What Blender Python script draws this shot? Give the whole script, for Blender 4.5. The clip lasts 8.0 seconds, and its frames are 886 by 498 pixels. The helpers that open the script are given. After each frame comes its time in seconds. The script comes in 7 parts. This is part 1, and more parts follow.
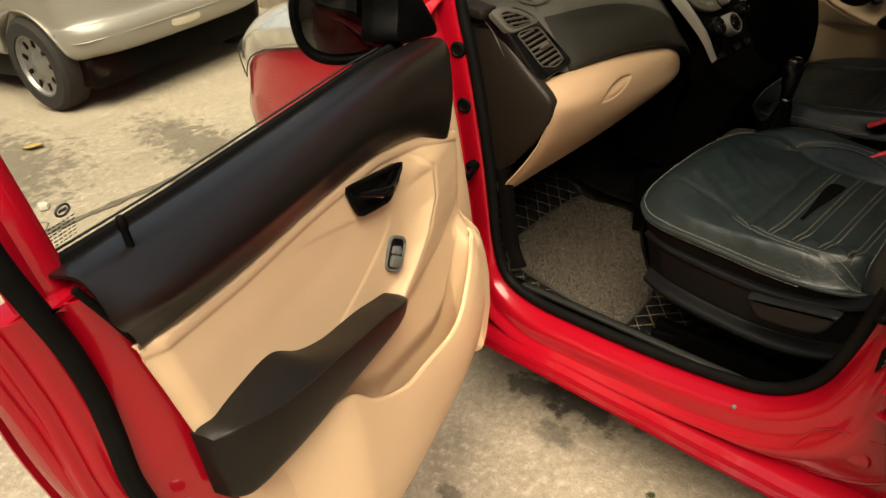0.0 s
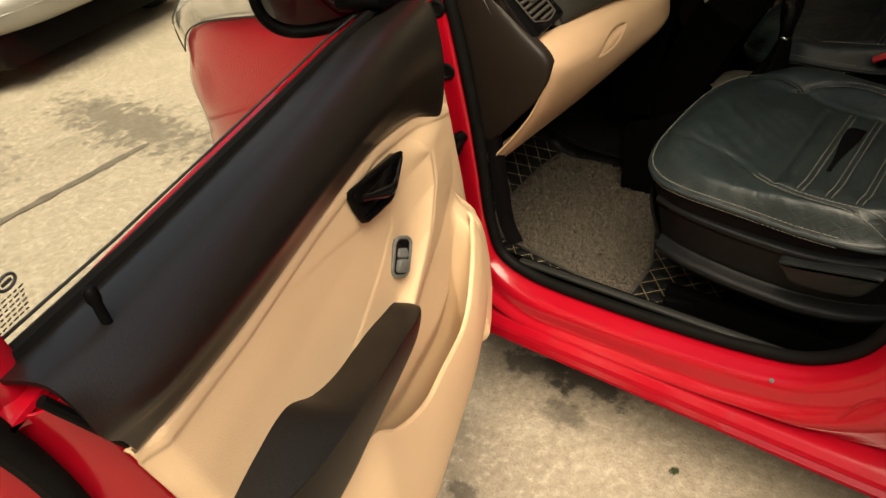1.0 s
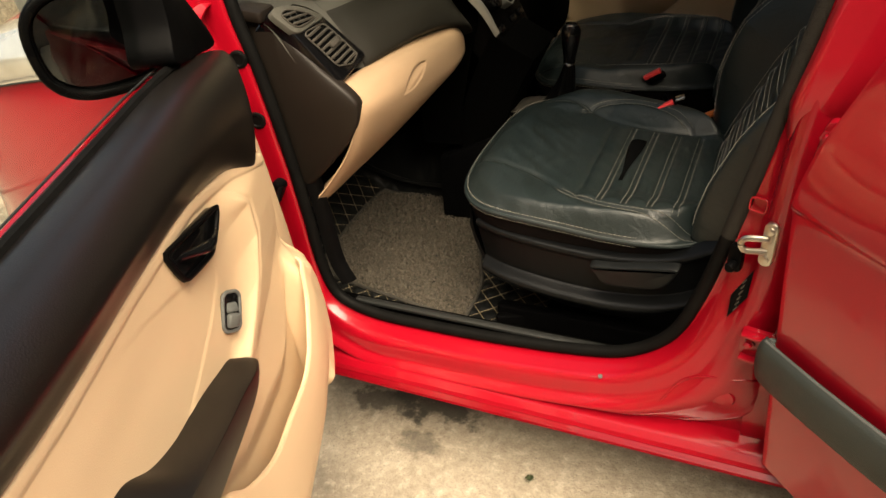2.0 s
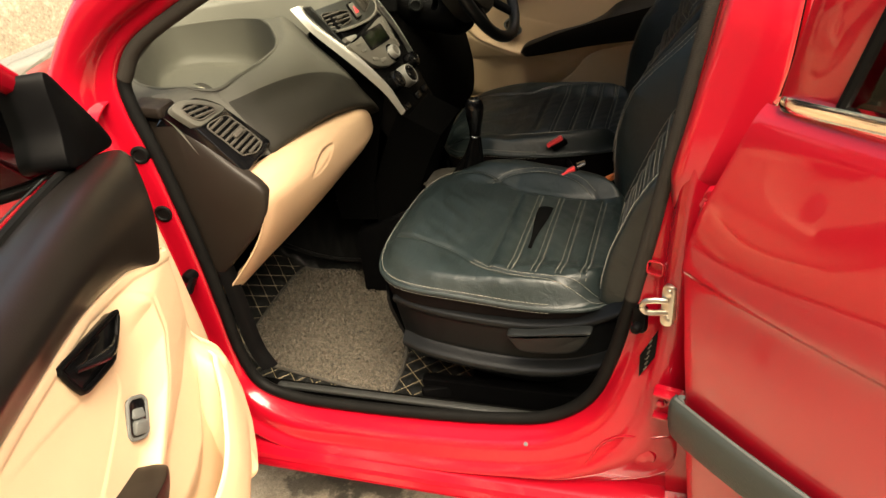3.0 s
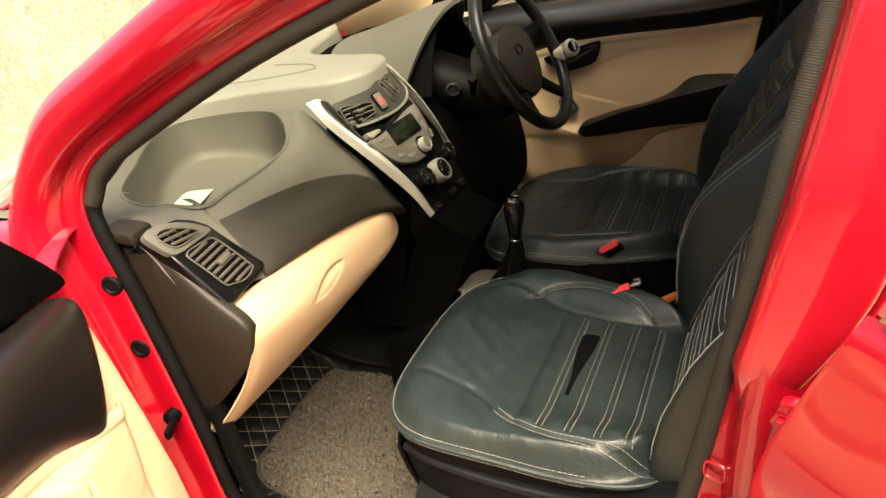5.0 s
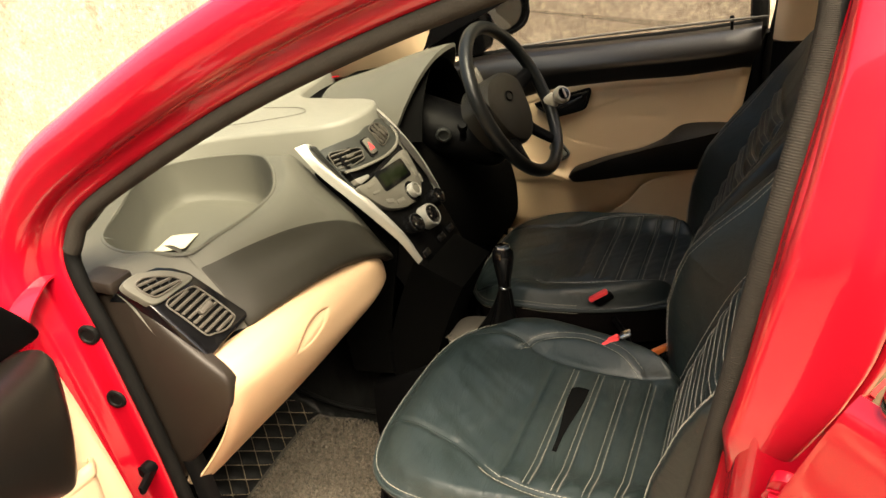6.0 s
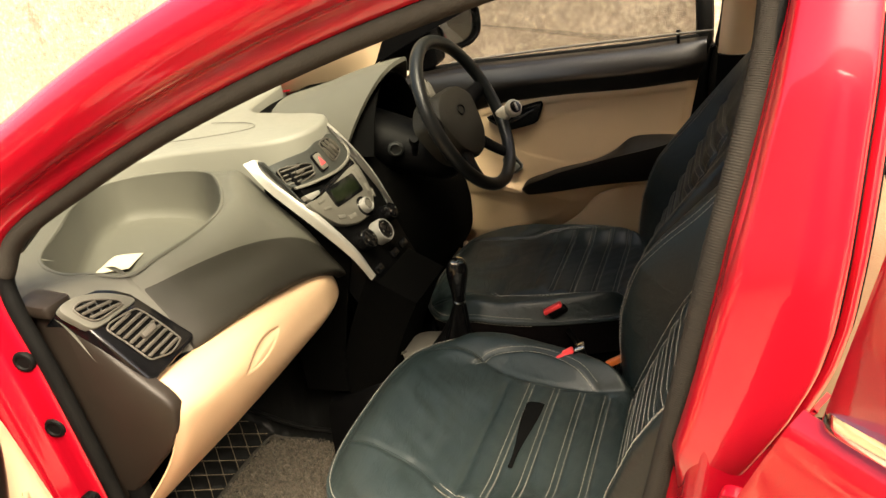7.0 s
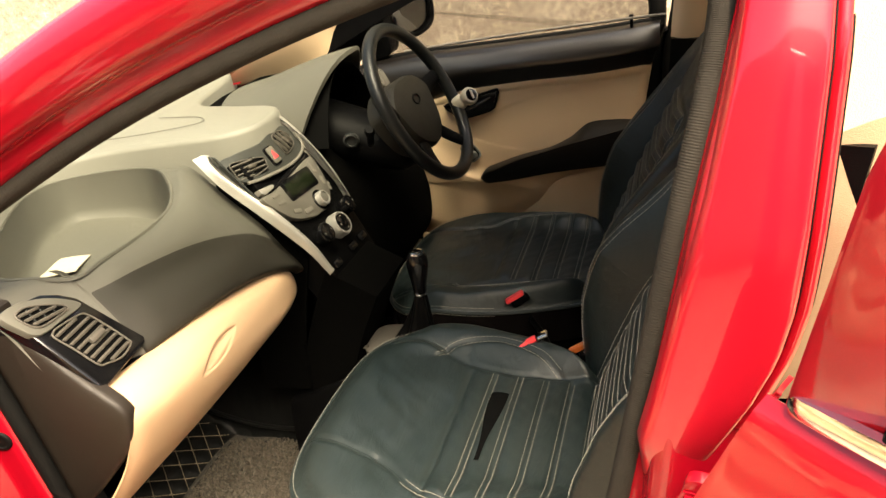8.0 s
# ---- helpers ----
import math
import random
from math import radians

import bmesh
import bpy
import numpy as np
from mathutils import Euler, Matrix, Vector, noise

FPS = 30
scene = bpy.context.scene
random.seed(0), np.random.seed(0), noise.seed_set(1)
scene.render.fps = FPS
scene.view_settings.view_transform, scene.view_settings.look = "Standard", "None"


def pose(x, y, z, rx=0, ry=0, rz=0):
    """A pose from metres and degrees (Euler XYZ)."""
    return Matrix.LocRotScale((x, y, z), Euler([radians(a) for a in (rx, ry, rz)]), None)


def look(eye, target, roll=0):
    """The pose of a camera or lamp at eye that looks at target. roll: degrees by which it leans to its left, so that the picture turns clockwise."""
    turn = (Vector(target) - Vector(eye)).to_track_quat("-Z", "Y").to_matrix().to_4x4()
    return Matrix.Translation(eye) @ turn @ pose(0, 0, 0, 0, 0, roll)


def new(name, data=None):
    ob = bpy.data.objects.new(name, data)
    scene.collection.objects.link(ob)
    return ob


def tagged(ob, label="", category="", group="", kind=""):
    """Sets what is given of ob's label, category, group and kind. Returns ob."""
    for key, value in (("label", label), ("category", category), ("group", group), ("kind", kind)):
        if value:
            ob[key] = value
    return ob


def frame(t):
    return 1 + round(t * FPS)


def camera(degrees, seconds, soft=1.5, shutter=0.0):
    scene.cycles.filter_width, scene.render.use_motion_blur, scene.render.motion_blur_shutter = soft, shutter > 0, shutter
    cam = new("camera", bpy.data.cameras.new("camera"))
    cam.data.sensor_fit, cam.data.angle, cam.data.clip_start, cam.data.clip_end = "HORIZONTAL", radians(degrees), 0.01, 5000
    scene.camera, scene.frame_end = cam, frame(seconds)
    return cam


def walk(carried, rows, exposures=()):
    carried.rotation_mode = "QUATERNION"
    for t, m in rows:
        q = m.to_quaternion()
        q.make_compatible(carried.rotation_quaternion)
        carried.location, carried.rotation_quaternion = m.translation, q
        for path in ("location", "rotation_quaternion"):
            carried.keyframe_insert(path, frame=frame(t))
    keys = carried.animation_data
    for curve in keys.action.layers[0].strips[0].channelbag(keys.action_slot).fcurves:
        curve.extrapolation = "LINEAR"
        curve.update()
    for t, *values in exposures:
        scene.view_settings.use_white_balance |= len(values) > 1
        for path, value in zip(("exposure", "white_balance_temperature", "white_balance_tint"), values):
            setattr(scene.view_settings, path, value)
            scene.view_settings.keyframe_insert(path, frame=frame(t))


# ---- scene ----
cam = camera(62.8, 8.0)
PATH = [
    (0, (1.076, -0.979, 1.407), (-0.223, 0.128, 0.366), -7.7),
    (0.5, (0.98, -0.918, 1.401), (-0.326, 0.094, 0.274), -8.6),
    (1, (0.882, -0.923, 1.395), (-0.266, 0.218, 0.22), -10.4),
    (1.5, (0.867, -0.933, 1.397), (-0.139, 0.337, 0.226), -9.5),
    (2, (0.906, -0.928, 1.403), (0.105, 0.499, 0.253), -8.7),
    (2.2, (0.919, -0.925, 1.403), (0.181, 0.548, 0.269), -8.9),
    (3.3, (0.946, -0.874, 1.437), (0.295, 0.718, 0.416), -9.0),
    (3.5, (0.947, -0.829, 1.435), (0.272, 0.746, 0.405), -9.0),
    (4, (0.966, -0.692, 1.44), (0.192, 0.846, 0.423), -9.6),
    (4.5, (0.977, -0.632, 1.447), (0.105, 0.894, 0.493), -10.9),
    (5, (0.959, -0.597, 1.452), (0.094, 0.958, 0.541), -11.4),
    (6.3, (0.96, -0.559, 1.468), (0.124, 1.062, 0.648), -9.7),
    (6.5, (0.959, -0.555, 1.468), (0.156, 1.083, 0.647), -9.4),
    (7, (0.967, -0.545, 1.465), (0.215, 1.116, 0.645), -9.7),
    (7.5, (0.971, -0.535, 1.461), (0.274, 1.136, 0.612), -10.0),
    (8, (0.965, -0.525, 1.457), (0.31, 1.157, 0.597), -10.2),
]
EXPOSURES = [(0, 1.12, 7900, 7), (1.4, 1.2, 7900, 7), (2.2, 1.68, 7900, 7), (3.3, 2.45, 7900, 7), (8, 2.85, 7900, 7)]
walk(cam, [(t, look(eye, target, roll)) for t, eye, target, roll in PATH], EXPOSURES)

# ---- world, sun and exposure ----
SUN_UP, SUN_FROM = 60.0, (0.76, -0.65)
world = bpy.data.worlds.new("world")
scene.world = world
world.use_nodes = True
sky = world.node_tree.nodes.new("ShaderNodeTexSky")
sky.sky_type, sky.sun_disc = "NISHITA", False
sky.sun_elevation, sky.sun_rotation = radians(SUN_UP), math.atan2(SUN_FROM[0], SUN_FROM[1])
back = world.node_tree.nodes["Background"]
world.node_tree.links.new(sky.outputs[0], back.inputs[0])
back.inputs[1].default_value = 0.080
sky.dust_density, sky.ozone_density = 5.0, 0.6
sun = new("sun", bpy.data.lights.new("sun", "SUN"))
sun.data.energy, sun.data.angle, sun.data.color = 3.5, radians(50), (1.0, 0.92, 0.82)
sun.matrix_world = look((SUN_FROM[0] * 20, SUN_FROM[1] * 20, 20 * math.tan(radians(SUN_UP))), (0, 0, 0))


# ---- materials ----
def material(name, base, rough=0.5, metal=0.0, second=None, scale=20.0, mix=0.5, bump=0.0, bump_scale=400.0, coat=0.0,
             rough2=None, detail=4.0, spec=0.5, sheen=0.0):
    """A surface with a large-scale tint, a fine grain and relief."""
    m = bpy.data.materials.new(name)
    m.use_nodes = True
    nt = m.node_tree
    b = nt.nodes["Principled BSDF"]
    b.inputs["Base Color"].default_value = (*base, 1)
    b.inputs["Roughness"].default_value = rough
    b.inputs["Metallic"].default_value = metal
    b.inputs["Coat Weight"].default_value = coat
    b.inputs["Coat Roughness"].default_value = 0.06
    b.inputs["Specular IOR Level"].default_value = spec
    b.inputs["Sheen Weight"].default_value = sheen
    co = nt.nodes.new("ShaderNodeTexCoord")
    if second:
        big = noise_node(nt, co, scale, detail)
        ramp = nt.nodes.new("ShaderNodeMapRange")
        ramp.inputs[1].default_value, ramp.inputs[2].default_value = 0.5 - 0.22, 0.5 + 0.22
        ramp.inputs[4].default_value = mix
        nt.links.new(big.outputs[0], ramp.inputs[0])
        mixer = nt.nodes.new("ShaderNodeMix")
        mixer.data_type = "RGBA"
        mixer.inputs[6].default_value, mixer.inputs[7].default_value = (*base, 1), (*second, 1)
        nt.links.new(ramp.outputs[0], mixer.inputs[0])
        nt.links.new(mixer.outputs[2], b.inputs["Base Color"])
        if rough2 is not None:
            rr = nt.nodes.new("ShaderNodeMapRange")
            rr.inputs[3].default_value, rr.inputs[4].default_value = rough, rough2
            rr.inputs[1].default_value, rr.inputs[2].default_value = 0.35, 0.65
            nt.links.new(big.outputs[0], rr.inputs[0])
            nt.links.new(rr.outputs[0], b.inputs["Roughness"])
    if bump:
        fine = noise_node(nt, co, bump_scale, 3.0)
        bn = nt.nodes.new("ShaderNodeBump")
        bn.inputs["Strength"].default_value, bn.inputs["Distance"].default_value = bump, 0.002
        nt.links.new(fine.outputs[0], bn.inputs["Height"])
        nt.links.new(bn.outputs[0], b.inputs["Normal"])
    return m


def noise_node(nt, co, scale, detail=4.0, rough=0.55):
    n = nt.nodes.new("ShaderNodeTexNoise")
    n.inputs["Scale"].default_value, n.inputs["Detail"].default_value, n.inputs["Roughness"].default_value = scale, detail, rough
    nt.links.new(co.outputs["Object"], n.inputs["Vector"])
    return n


def glass_material(name, tint, rough=0.0, ior=0.02):
    """Thin pane: tinted see-through with a mirror-like gloss."""
    m = bpy.data.materials.new(name)
    m.use_nodes = True
    nt = m.node_tree
    nt.nodes.remove(nt.nodes["Principled BSDF"])
    tr, gl = nt.nodes.new("ShaderNodeBsdfTransparent"), nt.nodes.new("ShaderNodeBsdfGlossy")
    tr.inputs[0].default_value = (*tint, 1)
    gl.inputs["Roughness"].default_value = rough
    fr, mx = nt.nodes.new("ShaderNodeLayerWeight"), nt.nodes.new("ShaderNodeMixShader")
    fr.inputs[0].default_value = 0.5
    pw, sc = nt.nodes.new("ShaderNodeMath"), nt.nodes.new("ShaderNodeMath")
    pw.operation, sc.operation = "POWER", "MULTIPLY_ADD"
    pw.inputs[1].default_value, sc.inputs[1].default_value, sc.inputs[2].default_value = 5.0, 0.5, ior
    nt.links.new(fr.outputs["Facing"], pw.inputs[0])
    nt.links.new(pw.outputs[0], sc.inputs[0])
    for a, c in ((sc.outputs[0], mx.inputs[0]), (tr.outputs[0], mx.inputs[1]), (gl.outputs[0], mx.inputs[2]),
                 (mx.outputs[0], nt.nodes["Material Output"].inputs[0])):
        nt.links.new(a, c)
    return m


def concrete_material(name, a, b, c, stains, relief, patches=(), mottle=1.0):
    """Worn concrete or plaster: three noise scales, dark blotches and pitted relief."""
    m = bpy.data.materials.new(name)
    m.use_nodes = True
    nt = m.node_tree
    bs = nt.nodes["Principled BSDF"]
    bs.inputs["Roughness"].default_value = 0.9
    co = nt.nodes.new("ShaderNodeTexCoord")
    n1, n2, n3 = noise_node(nt, co, 0.9, 6, 0.6), noise_node(nt, co, 9, 8, 0.7), noise_node(nt, co, 160, 3)

    def ramp(src, lo, hi, to):
        r = nt.nodes.new("ShaderNodeMapRange")
        r.inputs[1].default_value, r.inputs[2].default_value, r.inputs[4].default_value = lo, hi, to
        nt.links.new(src, r.inputs[0])
        return r.outputs[0]

    def blend(fac, x, col):
        mx = nt.nodes.new("ShaderNodeMix")
        mx.data_type = "RGBA"
        nt.links.new(fac, mx.inputs[0])
        if isinstance(x, tuple):
            mx.inputs[6].default_value = (*x, 1)
        else:
            nt.links.new(x, mx.inputs[6])
        mx.inputs[7].default_value = (*col, 1)
        return mx.outputs[2]

    col = blend(ramp(n1.outputs[0], 0.35, 0.65, 0.8), a, b)
    col = blend(ramp(n2.outputs[0], 0.52 - 0.03 * (mottle > 1.6), 0.72 - 0.10 * (mottle > 1.6), min(1.0, 0.6 * mottle)), col, c)
    n4 = noise_node(nt, co, 2.3, 7, 0.62)
    col = blend(ramp(n4.outputs[0], 0.58, 0.70, stains), col, tuple(0.25 * v for v in a))
    col = blend(ramp(n3.outputs[0], 0.55, 0.75, 0.35), col, tuple(0.5 * v for v in a))
    n6, n7 = noise_node(nt, co, 38, 6, 0.75), noise_node(nt, co, 330, 2)
    col = blend(ramp(n6.outputs[0], 0.50, 0.72, min(1.0, 0.45 * mottle)), col, tuple(0.55 * v for v in b))
    col = blend(ramp(n6.outputs[0], 0.47, 0.28, min(1.0, 0.5 * mottle)), col, tuple(1.35 * v for v in c))
    col = blend(ramp(n7.outputs[0], 0.60, 0.70, min(1.0, 0.5 * mottle)), col, tuple(0.35 * v for v in a))
    for cx0, cy0, rx, ry, amount in patches:
        # a soaked-in oil patch with a broken edge
        mp = nt.nodes.new("ShaderNodeMapping")
        mp.vector_type = "TEXTURE"
        mp.inputs["Location"].default_value, mp.inputs["Scale"].default_value = (cx0, cy0, 0), (rx, ry, 1)
        nt.links.new(co.outputs["Object"], mp.inputs["Vector"])
        ln = nt.nodes.new("ShaderNodeVectorMath")
        ln.operation = "LENGTH"
        nt.links.new(mp.outputs[0], ln.inputs[0])
        n5 = noise_node(nt, co, 13, 8, 0.68)
        mm = nt.nodes.new("ShaderNodeMath")
        mm.operation = "MULTIPLY_ADD"
        mm.inputs[1].default_value = -3.4
        nt.links.new(n5.outputs[0], mm.inputs[0])
        nt.links.new(ln.outputs["Value"], mm.inputs[2])
        col = blend(ramp(mm.outputs[0], -0.70, -1.15, amount), col, tuple(0.13 * v for v in a))
    nt.links.new(col, bs.inputs["Base Color"])
    bn = nt.nodes.new("ShaderNodeBump")
    bn.inputs["Strength"].default_value, bn.inputs["Distance"].default_value = relief, 0.01
    add = nt.nodes.new("ShaderNodeMath")
    add.operation = "MULTIPLY_ADD"
    add.inputs[1].default_value = 0.35
    nt.links.new(n3.outputs[0], add.inputs[0])
    nt.links.new(n2.outputs[0], add.inputs[2])
    nt.links.new(add.outputs[0], bn.inputs["Height"])
    nt.links.new(bn.outputs[0], bs.inputs["Normal"])
    return m


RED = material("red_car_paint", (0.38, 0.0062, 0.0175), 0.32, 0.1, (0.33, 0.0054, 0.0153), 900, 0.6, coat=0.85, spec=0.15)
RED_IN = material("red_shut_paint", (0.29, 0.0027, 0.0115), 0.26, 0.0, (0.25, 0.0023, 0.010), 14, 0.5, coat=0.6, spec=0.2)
RUBBER = material("black_rubber", (0.003, 0.003, 0.003), 0.55, 0, (0.006, 0.006, 0.0055), 30, 0.6, 0.3, 260, spec=0.06)
SEAL = material("grey_brown_seal_fabric", (0.028, 0.025, 0.021), 0.7, 0, (0.021, 0.0187, 0.0157), 40, 0.6, 0.4, 300, spec=0.06)
SCUFF = material("scuffed_sill_rubber", (0.012, 0.0135, 0.0125), 0.5, 0, (0.009, 0.009, 0.009), 18, 0.8, 0.4, 200)
BLACK = material("black_plastic", (0.0016, 0.0016, 0.0018), 0.42, 0, (0.003, 0.003, 0.003), 40, 0.6, 0.25, 700, spec=0.05)
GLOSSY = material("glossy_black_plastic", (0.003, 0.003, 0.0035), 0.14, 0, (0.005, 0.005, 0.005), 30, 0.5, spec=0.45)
BROWN = material("dark_brown_grained_plastic", (0.0044, 0.0035, 0.0028), 0.32, 0, (0.0060, 0.0047, 0.0038), 6, 0.6, 0.14, 520, spec=0.6)
# copy of BROWN, darkened and dulled to offset sky light on the armrest
ARMREST = material("darkened_armrest_brown", (0.0036, 0.0030, 0.0025), 0.46, 0, (0.0050, 0.0042, 0.0036), 6, 0.6, 0.2, 520, spec=0.28)
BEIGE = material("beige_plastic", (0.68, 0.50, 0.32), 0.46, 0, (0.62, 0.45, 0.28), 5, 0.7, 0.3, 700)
# tan lid, also taken darker than BEIGE because less light should reach it
GLOVE = material("darkened_tan_glove_plastic", (0.42, 0.285, 0.180), 0.48, 0, (0.375, 0.252, 0.156), 5, 0.6, 0.3, 700, spec=0.35)
# beige lining darkened to stand in for the rear door's shade
SHADED_BEIGE = material("shaded_beige_pillar_plastic", (0.24, 0.175, 0.112), 0.5, 0, (0.21, 0.152, 0.097), 5, 0.6, 0.3, 700, spec=0.2)
BEIGE_CLOTH = material("beige_textured_insert", (0.62, 0.46, 0.29), 0.62, 0, (0.56, 0.41, 0.25), 5, 0.6, 0.5, 420)
GREY = material("grey_dashboard_plastic", (0.072, 0.070, 0.059), 0.5, 0, (0.062, 0.060, 0.050), 6, 0.6, 0.35, 650, spec=0.2)
PAD = material("pale_grey_dashboard_top", (0.140, 0.137, 0.119), 0.48, 0, (0.120, 0.118, 0.102), 6, 0.6, 0.35, 650, spec=0.35)
TAUPE = material("dark_taupe_dashboard_plastic", (0.0215, 0.02, 0.0165), 0.45, 0, (0.0175, 0.0163, 0.0135), 6, 0.6, 0.4, 650, spec=0.14)
RADIO = material("dull_silver_plastic", (0.125, 0.118, 0.100), 0.4, 0.2, (0.095, 0.089, 0.076), 20, 0.5)
SILVER = material("satin_silver_plastic", (0.31, 0.3, 0.275), 0.35, 0.35, (0.26, 0.25, 0.23), 20, 0.5)
CHROME = material("chrome", (0.8, 0.78, 0.74), 0.12, 1.0, (0.7, 0.68, 0.64), 30, 0.4)
STEEL = material("zinc_plated_steel", (0.62, 0.58, 0.5), 0.32, 1.0, (0.4, 0.36, 0.3), 60, 0.6)
LEATHER = material("black_leatherette", (0.0069, 0.0120, 0.0121), 0.39, 0, (0.0104, 0.0170, 0.0171), 9, 0.7, 0.0, 330, rough2=0.48, spec=0.48)
lnt = LEATHER.node_tree
lco = lnt.nodes.new("ShaderNodeTexCoord")
lmap = lnt.nodes.new("ShaderNodeMapping")
lmap.inputs["Scale"].default_value = (1.0, 0.38, 1.0)
lmap.inputs["Rotation"].default_value = (0, 0, 0.35)
lnt.links.new(lco.outputs["Object"], lmap.inputs["Vector"])
crease, grain = noise_node(lnt, lco, 34, 5, 0.6), noise_node(lnt, lco, 420, 2)
lnt.links.new(lmap.outputs[0], crease.inputs["Vector"])
crease.inputs["Distortion"].default_value = 0.8
for src, strength, dist in ((crease, 0.36, 0.006), (grain, 0.12, 0.002)):
    lb = lnt.nodes.new("ShaderNodeBump")
    lb.inputs["Strength"].default_value, lb.inputs["Distance"].default_value = strength, dist
    lnt.links.new(src.outputs[0], lb.inputs["Height"])
    if src is grain:
        lnt.links.new(last.outputs[0], lb.inputs["Normal"])
    last = lb
lnt.links.new(last.outputs[0], lnt.nodes["Principled BSDF"].inputs["Normal"])
SEAT_BLACK = material("satin_black_seat_plastic", (0.0030, 0.0034, 0.0037), 0.30, 0, (0.0042, 0.0047, 0.0051), 30, 0.6, 0.1, 600, spec=0.16)
SKIRT = material("dark_seat_fabric", (0.0035, 0.0026, 0.0026), 0.8, 0, (0.006, 0.0044, 0.0042), 30, 0.6, 0.5, 500, spec=0.05)
THREAD = material("pale_stitching_thread", (0.19, 0.182, 0.155), 0.8, 0, (0.125, 0.12, 0.10), 90, 0.6)
# same thread, lightened to make up for the dark where it is used
THREAD_LIGHTENED = material("lightened_stitching_thread", (0.30, 0.29, 0.255), 0.8, 0, (0.21, 0.205, 0.18), 90, 0.6)
GOLD = material("tan_stitching_thread", (0.20, 0.16, 0.098), 0.7, 0, (0.12, 0.095, 0.058), 90, 0.6)
# far below real carpet black: the cabin's deep shade is in this colour
CARPET_SHADE = material("shade_black_carpet", (0.001, 0.001, 0.001), 0.95, 0, (0.002, 0.0019, 0.0017), 40, 0.6, 0.8, 500, spec=0.02)
QUILT = material("black_quilted_leatherette", (0.005, 0.0055, 0.0055), 0.42, 0, (0.009, 0.009, 0.0085), 12, 0.6, 0.4, 400, spec=0.18)
REDBTN = material("red_release_button", (0.75, 0.05, 0.06), 0.35, 0, (0.62, 0.04, 0.05), 60, 0.4)
AMBER = material("amber_plastic", (0.42, 0.10, 0.02), 0.35, 0, (0.33, 0.08, 0.02), 40, 0.5)
IVORY = material("ivory_plastic", (0.50, 0.455, 0.36), 0.35, 0, (0.42, 0.38, 0.30), 60, 0.4)
LCD = material("dark_green_display", (0.006, 0.009, 0.0035), 0.25, 0, (0.005, 0.0075, 0.003), 60, 0.4)
PAPER = material("white_paper", (0.36, 0.33, 0.26), 0.8, 0, (0.28, 0.255, 0.2), 40, 0.4)
WHITE_CAR = material("silver_white_paint", (0.27, 0.26, 0.235), 0.42, 0.3, (0.23, 0.222, 0.2), 3, 0.5, coat=0.35)
TYRE = material("worn_tyre_rubber", (0.007, 0.007, 0.0068), 0.85, 0, (0.016, 0.015, 0.014), 25, 0.6, 0.5, 90)
HUBCAP = material("silver_wheel_rim", (0.26, 0.265, 0.26), 0.38, 0.6, (0.12, 0.12, 0.115), 30, 0.6)
PALE_GREY = material("pale_grey_plastic", (0.125, 0.117, 0.100), 0.4, 0, (0.10, 0.093, 0.080), 60, 0.6, 0.2, 500, spec=0.3)
LEVER = material("dark_satin_lever_plastic", (0.0075, 0.0085, 0.0088), 0.36, 0, (0.0060, 0.0070, 0.0072), 30, 0.6, 0.15, 500, spec=0.3)
END_CAP = material("dark_taupe_end_plastic", (0.0125, 0.0095, 0.0074), 0.42, 0, (0.0100, 0.0076, 0.0060), 6, 0.6, 0.3, 650, spec=0.2)
VENT_GREY = material("worn_grey_vent_plastic", (0.062, 0.056, 0.047), 0.42, 0, (0.048, 0.043, 0.036), 60, 0.6, 0.2, 500, spec=0.3)
POD = material("dark_grey_vent_surround", (0.030, 0.031, 0.028), 0.4, 0, (0.024, 0.025, 0.0225), 20, 0.6, 0.2, 600, spec=0.25)
CLADDING = material("dark_grey_plastic", (0.022, 0.0235, 0.023), 0.5, 0, (0.016, 0.0175, 0.017), 12, 0.5, 0.3, 500, spec=0.18)
LAMP_IN = material("lamp_reflector", (0.80, 0.78, 0.72), 0.22, 0.55, (0.55, 0.53, 0.48), 20, 0.8, 0.9, 45, coat=1.0)
LEAFY = material("dry_leaf", (0.34, 0.26, 0.08), 0.8, 0, (0.22, 0.15, 0.05), 60, 0.6)
STONE = material("pale_stone", (0.5, 0.46, 0.4), 0.85, 0, (0.35, 0.32, 0.27), 40, 0.6, 0.5, 200)
WEED = material("dark_green_weed", (0.04, 0.055, 0.02), 0.8, 0, (0.02, 0.03, 0.01), 60, 0.6)
CLEAR = glass_material("clear_glass", (0.93, 0.95, 0.93))
TINTED = glass_material("lightly_tinted_glass", (0.61, 0.61, 0.61))
DARK_GLASS = glass_material("dark_tinted_glass", (0.10, 0.11, 0.11), 0.0, 0.05)
SCREEN = glass_material("laminated_screen_glass", (0.80, 0.82, 0.79))
LENS = glass_material("lamp_lens", (0.95, 0.94, 0.9))
MIRROR = material("mirror_glass", (0.1, 0.105, 0.11), 0.02, 1.0)
INK = material("white_glass_print", (0.02, 0.02, 0.02), 0.6, 0, (0.04, 0.04, 0.04), 60, 0.4)
